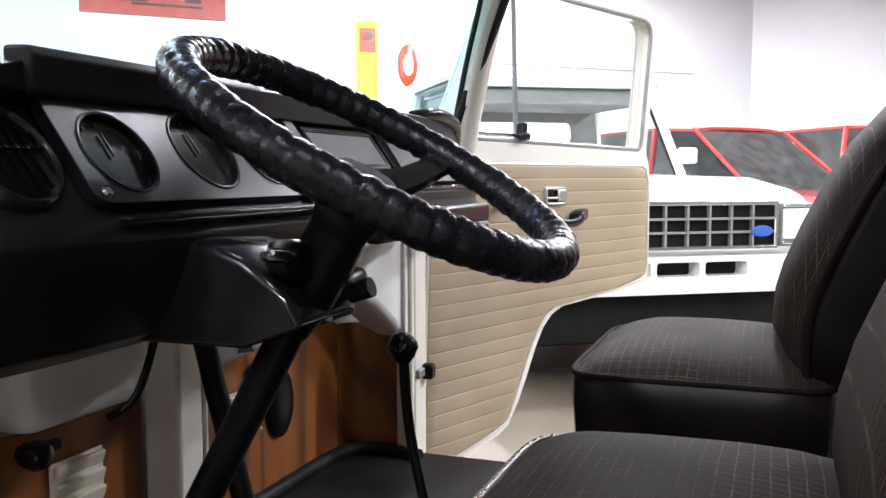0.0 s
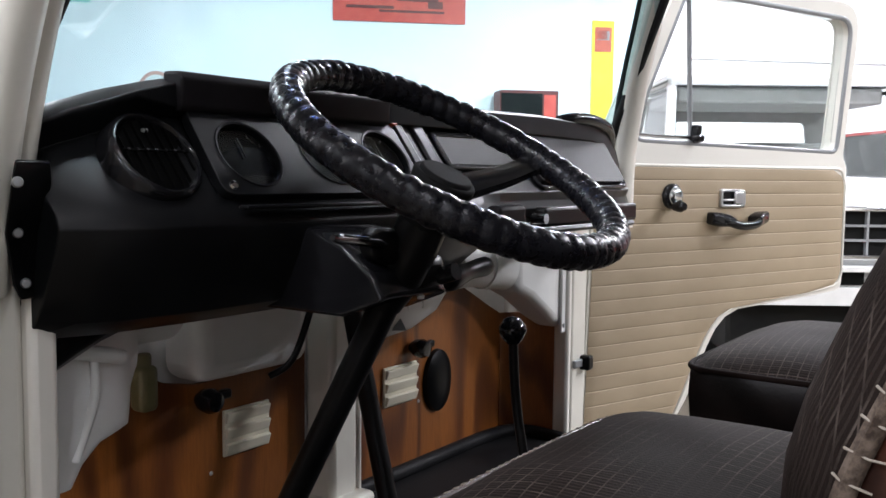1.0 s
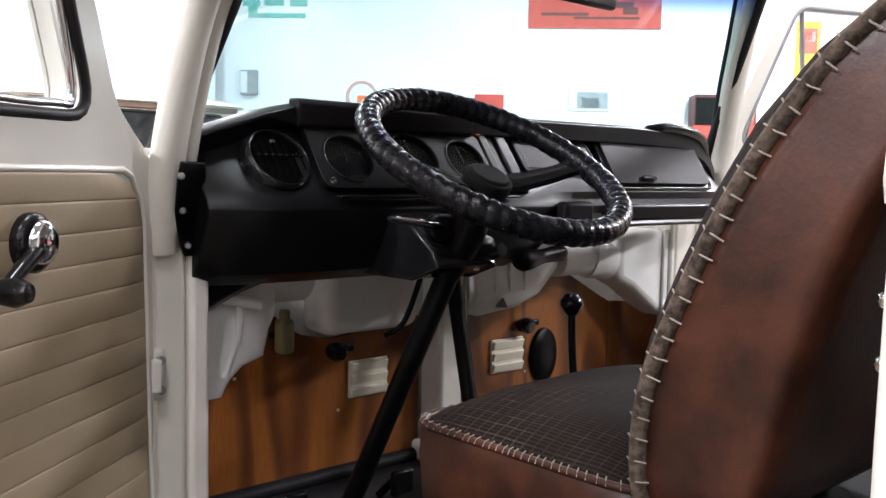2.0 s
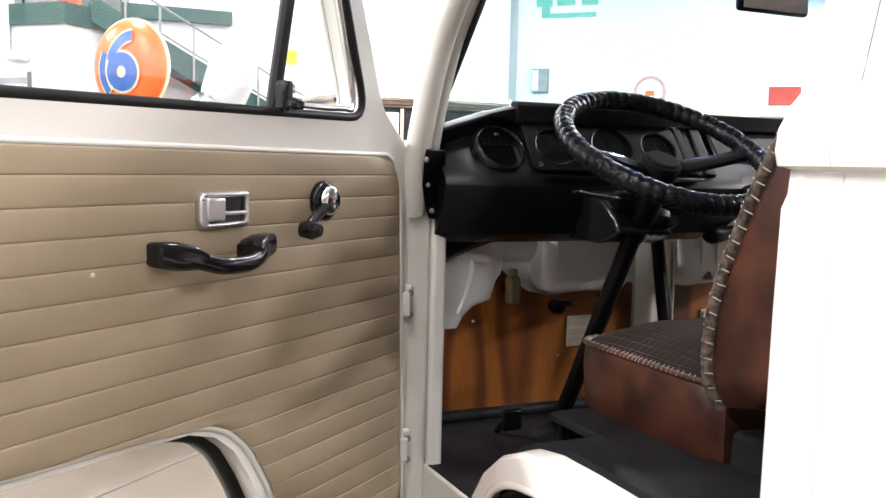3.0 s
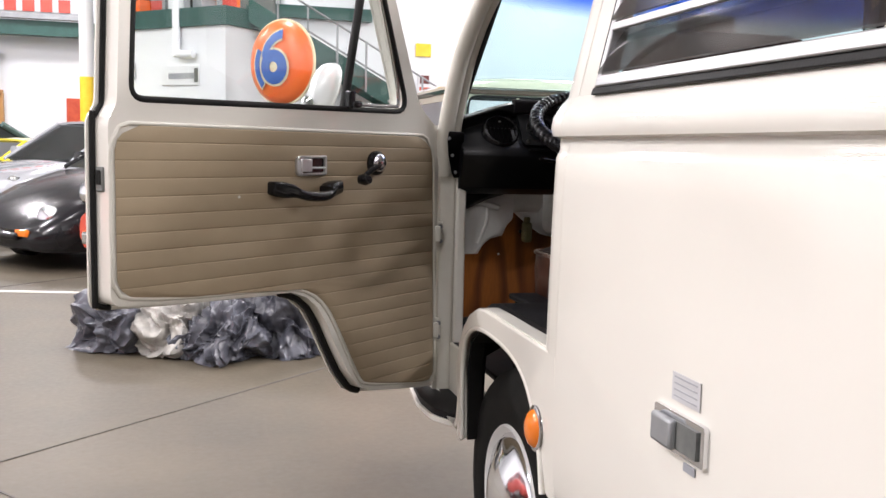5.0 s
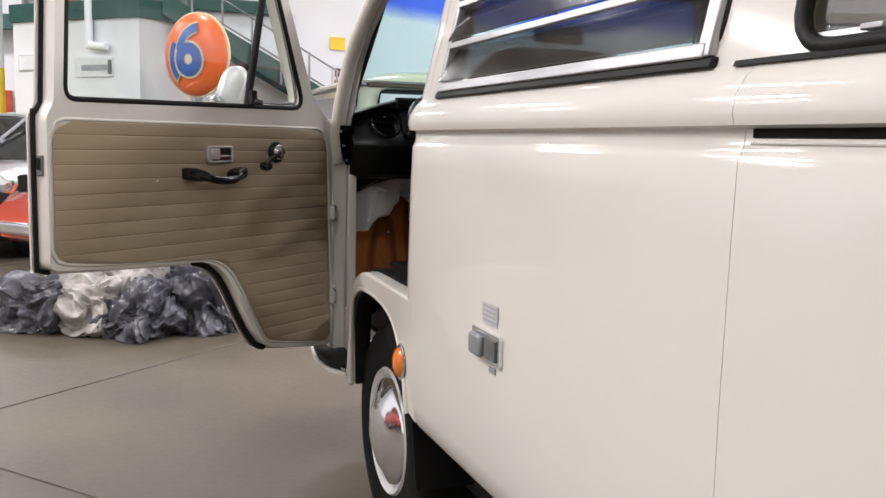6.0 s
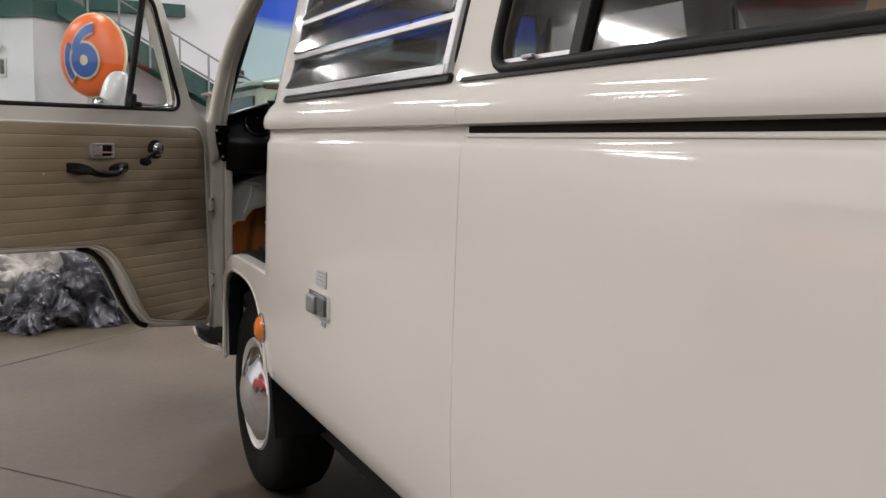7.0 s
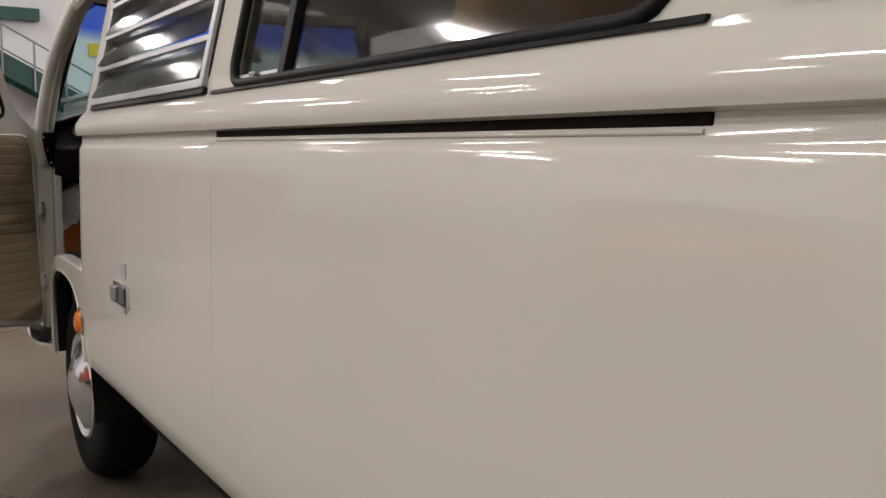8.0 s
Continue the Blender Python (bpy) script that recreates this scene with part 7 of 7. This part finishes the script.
make_car(pose(-5.9, 15.3, 0, 0, 0, 135), "grey-green rounded old saloon parked by the wall", car_paint("green_car_paint", (0.10, 0.15, 0.14)), SEDAN, SEDANCAB, (-1.3, 1.3), 0.32, 0.74)
make_car(pose(-0.56, 6.44, 0, 0, 0, 130) @ Matrix.Diagonal((1, 0.86, 0.86, 1)), "red old saloon with chrome lamps and bumper", car_paint("red_car_paint", (0.50, 0.05, 0.02)), SEDAN, SEDANCAB, (-1.3, 1.3), 0.32, 0.74, chrome_front=True, lamp_z=0.88)
make_car(pose(9.3, 0.55, 0, 0, 0, 140), "red wagon parked behind a white truck", car_paint("red_hatch_paint", (0.24, 0.02, 0.018)), WAGON, WAGONCAB, (-1.25, 1.3), 0.33, 0.76)
make_car(pose(12.3, -1.62, 0, 0, 0, 140) @ Matrix.Scale(1.08, 4), "red wagon parked further down the row", car_paint("red_wagon_paint", (0.55, 0.02, 0.015)), WAGON, WAGONCAB, (-1.25, 1.3), 0.33, 0.76)
make_car(pose(-5.9, 1.9, 0, 0, 0, 218), "red saloon parked across the aisle", car_paint("red_aisle_paint", (0.48, 0.04, 0.03)), SEDAN, SEDANCAB, (-1.3, 1.3), 0.32, 0.74)


def make_bus(m):
    """Cream forward-control van seen nose on: domed roof cap over a dark gutter, wide windshield, white sheet over its
    left.
    """
    cream = car_paint("cream_car_paint", (0.66, 0.60, 0.45))
    b = thing("parked_van", m, "cream forward-control van with a domed roof parked ahead", "van")
    secs = []
    for y, k, dz in ((0.0, 0.95, -0.02), (0.06, 0.99, 0.0), (0.3, 1.0, 0.0), (3.3, 1.0, 0.0), (3.5, 0.96, -0.03)):
        secs.append([(-0.92 * k, y, 0.34), (-1.02 * k, y, 0.52), (-1.03 * k, y, 1.20), (-0.97 * k, y, 1.80 + dz), (0.97 * k, y, 1.80 + dz), (1.03 * k, y, 1.20), (1.02 * k, y, 0.52), (0.92 * k, y, 0.34)])
    part("van_body", loft(secs), cream, b, bevel=0.02)
    rows = []
    for y, k, h in ((-0.07, 0.94, 0.0), (-0.06, 0.95, 0.05), (0.0, 0.97, 0.10), (0.25, 1.0, 0.15), (1.5, 1.0, 0.18), (3.2, 1.0, 0.15), (3.5, 0.96, 0.06)):
        rows.append([(f * 1.06 * k, y, 1.842 + h * (1 - abs(f) ** 3.2)) for f in (-1, -0.96, -0.85, -0.6, -0.3, 0, 0.3, 0.6, 0.85, 0.96, 1)])
    part("roof_cap", thicken(grid_mesh(rows), 0.03), cream, b, "pale domed roof", smooth=True)
    part("gutter_band", boxes(((0, 0.02, 1.80), (1.90, 0.10, 0.05))), GUTTER, b, "brown band under the roof edge", bevel=0.006)
    ws = rounded([(-0.86, 1.30), (0.86, 1.30), (0.83, 1.745), (-0.83, 1.745)], 0.10)
    g = part("windshield", plate([ws], 0.02, Matrix.Translation((0, -0.016, 0))), CARGLASS, b, "dark olive windshield", bevel=0.004)
    part("windshield_seal", tube([(x, -0.020, z) for x, z in ws], 0.014, 8, True), RUBBER, g, smooth=True)
    part("divider", boxes(((-0.32, -0.026, 1.52), (0.03, 0.02, 0.44))), cream, g, bevel=0.004)
    part("white_pane", boxes(((-0.60, -0.024, 1.53), (0.50, 0.006, 0.34))), PAPER, g, "white sheet over the left of the glass", bevel=0.002)
    part("front_band", boxes(((0, -0.002, 1.245), (1.86, 0.03, 0.03))), GREYTRIM, b, bevel=0.006)
    part("bumper", boxes(((0, -0.06, 0.46), (1.86, 0.12, 0.16))), WHEELWHITE, b, bevel=0.03, seg=3)
    for s in (-1, 1):
        part("headlight", lathe([(0.11, -0.06), (0.11, 0.02), (0.09, 0.035), (0.04, 0.05), (0, 0.054)], 24, axis_m((s * 0.66, -0.01, 0.88), (0, -1, 0))), CHROME, b, smooth=True)
        part("side_window", boxes(((s * 0.998, 1.6, 1.52), (0.02, 2.6, 0.36))), CARGLASS, b, bevel=0.006)
        for wy in (0.7, 2.9):
            hub = Matrix.Translation((s * 0.90, wy, 0.32)) @ Matrix.Rotation(radians(90) * s, 4, "Y")
            w = part("wheel", lathe([(0.19, -0.09), (0.30, -0.09), (0.32, -0.06), (0.32, 0.06), (0.30, 0.09), (0.19, 0.09), (0.19, -0.09)], 32, hub), TYRE, b, smooth=True)
            part("rim", lathe([(0.20, 0.085), (0.17, 0.06), (0, 0.08)], 24, hub), WHEELWHITE, w, smooth=True)
    return b


make_bus(pose(2.27, 7.75, 0) @ Matrix.Diagonal((1.1, 1, 1, 1)))


def make_truck(m):
    """White boxy pickup seen from the front: grille of square cells, flat bonnet, upright cab."""
    white = car_paint("white_truck_paint", (0.72, 0.73, 0.74))
    t = thing("parked_truck", m, "white boxy pickup truck with a square-celled black grille", "truck")
    part("bonnet", loft([[(-w, y, z0), (-w, y, z1), (-w * 0.9, y, zt), (0, y, zt + 0.02), (w * 0.9, y, zt), (w, y, z1), (w, y, z0)] for y, w, z0, z1, zt in ((-1.3, 0.97, 0.55, 1.16, 1.22), (-0.4, 0.97, 0.55, 1.14, 1.20), (0.05, 0.96, 0.60, 1.08, 1.13), (0.12, 0.94, 0.78, 1.05, 1.08))]), white, t, bevel=0.02)
    part("cab_body", boxes(((0, -2.1, 0.86), (1.92, 1.7, 0.66))), white, t, bevel=0.05, seg=3)
    part("cab_glass", loft([[(-w, y, z) for w, y in ((a, f), (-a, f), (-a, b), (a, b))] for a, f, b, z in ((0.86, -1.25, -2.75, 1.18), (0.76, -1.62, -2.65, 1.86))]), GLASS, t)
    part("cab_floor", boxes(((0, -2.1, 1.20), (1.6, 1.2, 0.02))), CABGREY, t)
    part("seat_row", boxes(((0, -2.45, 1.34), (1.4, 0.16, 0.30))), CABGREY, t, bevel=0.04)
    part("headliner", boxes(((0, -2.13, 1.795), (1.46, 0.98, 0.11))), CABGREY, t, bevel=0.02)
    part("cab_back", plate([[(-0.80, 1.18), (0.80, 1.18), (0.74, 1.84), (-0.74, 1.84)], rounded([(-0.56, 1.40), (0.56, 1.40), (0.53, 1.66), (-0.53, 1.66)], 0.05)], 0.03, Matrix.Translation((0, -2.60, 0))), CABGREY, t)
    part("rain_gutter", boxes(((0, -1.565, 1.885), (1.60, 0.014, 0.016))), GREYTRIM, t, bevel=0.004)
    part("cab_roof", boxes(((0, -2.12, 1.90), (1.62, 1.14, 0.08))), white, t, bevel=0.03, seg=3)
    for s in (-1, 1):
        part("cab_pillar", rod((s * 0.87, -1.24, 1.17), (s * 0.77, -1.62, 1.88), 0.035, n=8), white, t)
        part("cab_pillar", rod((s * 0.86, -2.75, 1.17), (s * 0.77, -2.66, 1.88), 0.05, n=8), white, t)
        hl = part("headlight", boxes(((s * 0.825, 0.145, 0.93), (0.205, 0.04, 0.25))), GREYTRIM, t, "square white headlight in a grey surround", bevel=0.008)
        part("lens", boxes(((s * 0.825, 0.170, 0.935), (0.175, 0.02, 0.175))), WHITEPLASTIC, hl, bevel=0.012, seg=3)
        part("lens_rim", boxes(((s * 0.825, 0.172, 0.828), (0.18, 0.02, 0.018)), ((s * 0.825, 0.172, 1.040), (0.18, 0.02, 0.018))), CHROME, hl, bevel=0.004)
        part("turn_signal", boxes(((s * 0.765, 0.208, 0.705), (0.075, 0.02, 0.075))), ORANGE, t, bevel=0.008)
        part("window_gasket", tube([(s * 0.835, -1.265, 1.20), (s * 0.745, -1.625, 1.82), (s * 0.745, -2.62, 1.82), (s * 0.84, -2.72, 1.20)], 0.014, 8), RUBBER, t)
        part("rain_gutter", boxes(((s * 0.815, -2.12, 1.885), (0.014, 1.10, 0.016))), GREYTRIM, t, bevel=0.004)
        part("side_mirror", boxes(((s * 1.00, -1.42, 1.36), (0.15, 0.06, 0.12))), white, t, bevel=0.02)
        for wy in (-0.55, -3.6):
            hub = Matrix.Translation((s * 0.82, wy, 0.37)) @ Matrix.Rotation(radians(90) * s, 4, "Y")
            w = part("wheel", lathe([(0.2, -0.12), (0.34, -0.12), (0.37, -0.08), (0.37, 0.08), (0.34, 0.12), (0.2, 0.12), (0.2, -0.12)], 32, hub), TYRE, t, smooth=True)
            part("rim", lathe([(0.21, 0.11), (0.18, 0.08), (0, 0.1)], 24, hub), ALU, w, smooth=True)
    g = part("grille", boxes(((0, 0.115, 0.93), (1.38, 0.03, 0.25))), DARK, t)
    part("grille_frame", plate([[(-0.71, 0.79), (0.71, 0.79), (0.71, 1.07), (-0.71, 1.07)], [(-0.685, 0.815), (0.685, 0.815), (0.685, 1.045), (-0.685, 1.045)]], 0.05, Matrix.Translation((0, 0.12, 0))), CHROME, g, bevel=0.006)
    for k in range(1, 3):
        part("grille_bar", boxes(((0, 0.15, 0.815 + 0.077 * k), (1.37, 0.03, 0.012))), STEEL, g)
    for k in range(1, 10):
        part("grille_bar", boxes(((-0.685 + 0.137 * k, 0.15, 0.93), (0.012, 0.03, 0.23))), STEEL, g)
    part("oval_badge", lathe([(0, 0.02), (0.05, 0.018), (0.06, 0.0)], 24, Matrix.Translation((-0.60, 0.17, 0.895)) @ Matrix.Diagonal((1.2, 1, 0.55, 1)) @ axis_m((0, 0, 0), (0, 1, 0))), SIGNBLUE, g, "plain blue oval badge")
    # white paint stands in for the bright reflection on the chrome bumper
    b = part("front_bumper", plate([rounded([(-0.88, 0.56), (0.88, 0.56), (0.88, 0.76), (-0.88, 0.76)], 0.03)] + [rounded([(x - 0.13, 0.655), (x + 0.13, 0.655), (x + 0.13, 0.735), (x - 0.13, 0.735)], 0.02) for x in (-0.325, -0.03, 0.265, 0.56)], 0.12, Matrix.Translation((0, 0.14, 0))), WHEELWHITE, t, "chrome bumper with dark slots, its bright reflection painted white", bevel=0.012)
    part("bumper_backing", boxes(((0, 0.13, 0.68), (1.5, 0.02, 0.13))), DARK, b)
    part("valance", boxes(((0, 0.0, 0.42), (1.7, 0.30, 0.28))), DARK, t, bevel=0.02)
    part("cargo_bed", boxes(((0, -4.0, 0.82), (1.9, 2.1, 0.6))), white, t, bevel=0.03)
    part("chassis", boxes(((0, -2.2, 0.46), (1.2, 4.4, 0.2))), DARK, t)
    return t


make_truck(pose(4.12, 0.73, -0.015, 0, 0, 90 + 34))

# dark oil marks on the floor beside the front wheel
for x, y, r in ((-0.912, -0.03, 0.045), (-0.90, 0.30, 0.03)):
    ring = []
    for k in range(28):
        a = 2 * math.pi * k / 28
        q = r * (1 + 0.5 * noise.noise((math.cos(a) * 1.5, math.sin(a) * 1.5, x * 9 + y)))
        ring.append((x + q * math.cos(a) * 0.7, y + q * math.sin(a) * 1.3))
    bm = bmesh.new()
    bm.faces.new([bm.verts.new((a, b, 0.0015)) for a, b in ring])
    part("oil_stain", bm, STAIN, kind="structure", label="dark oil stain on the concrete floor", category="stain")
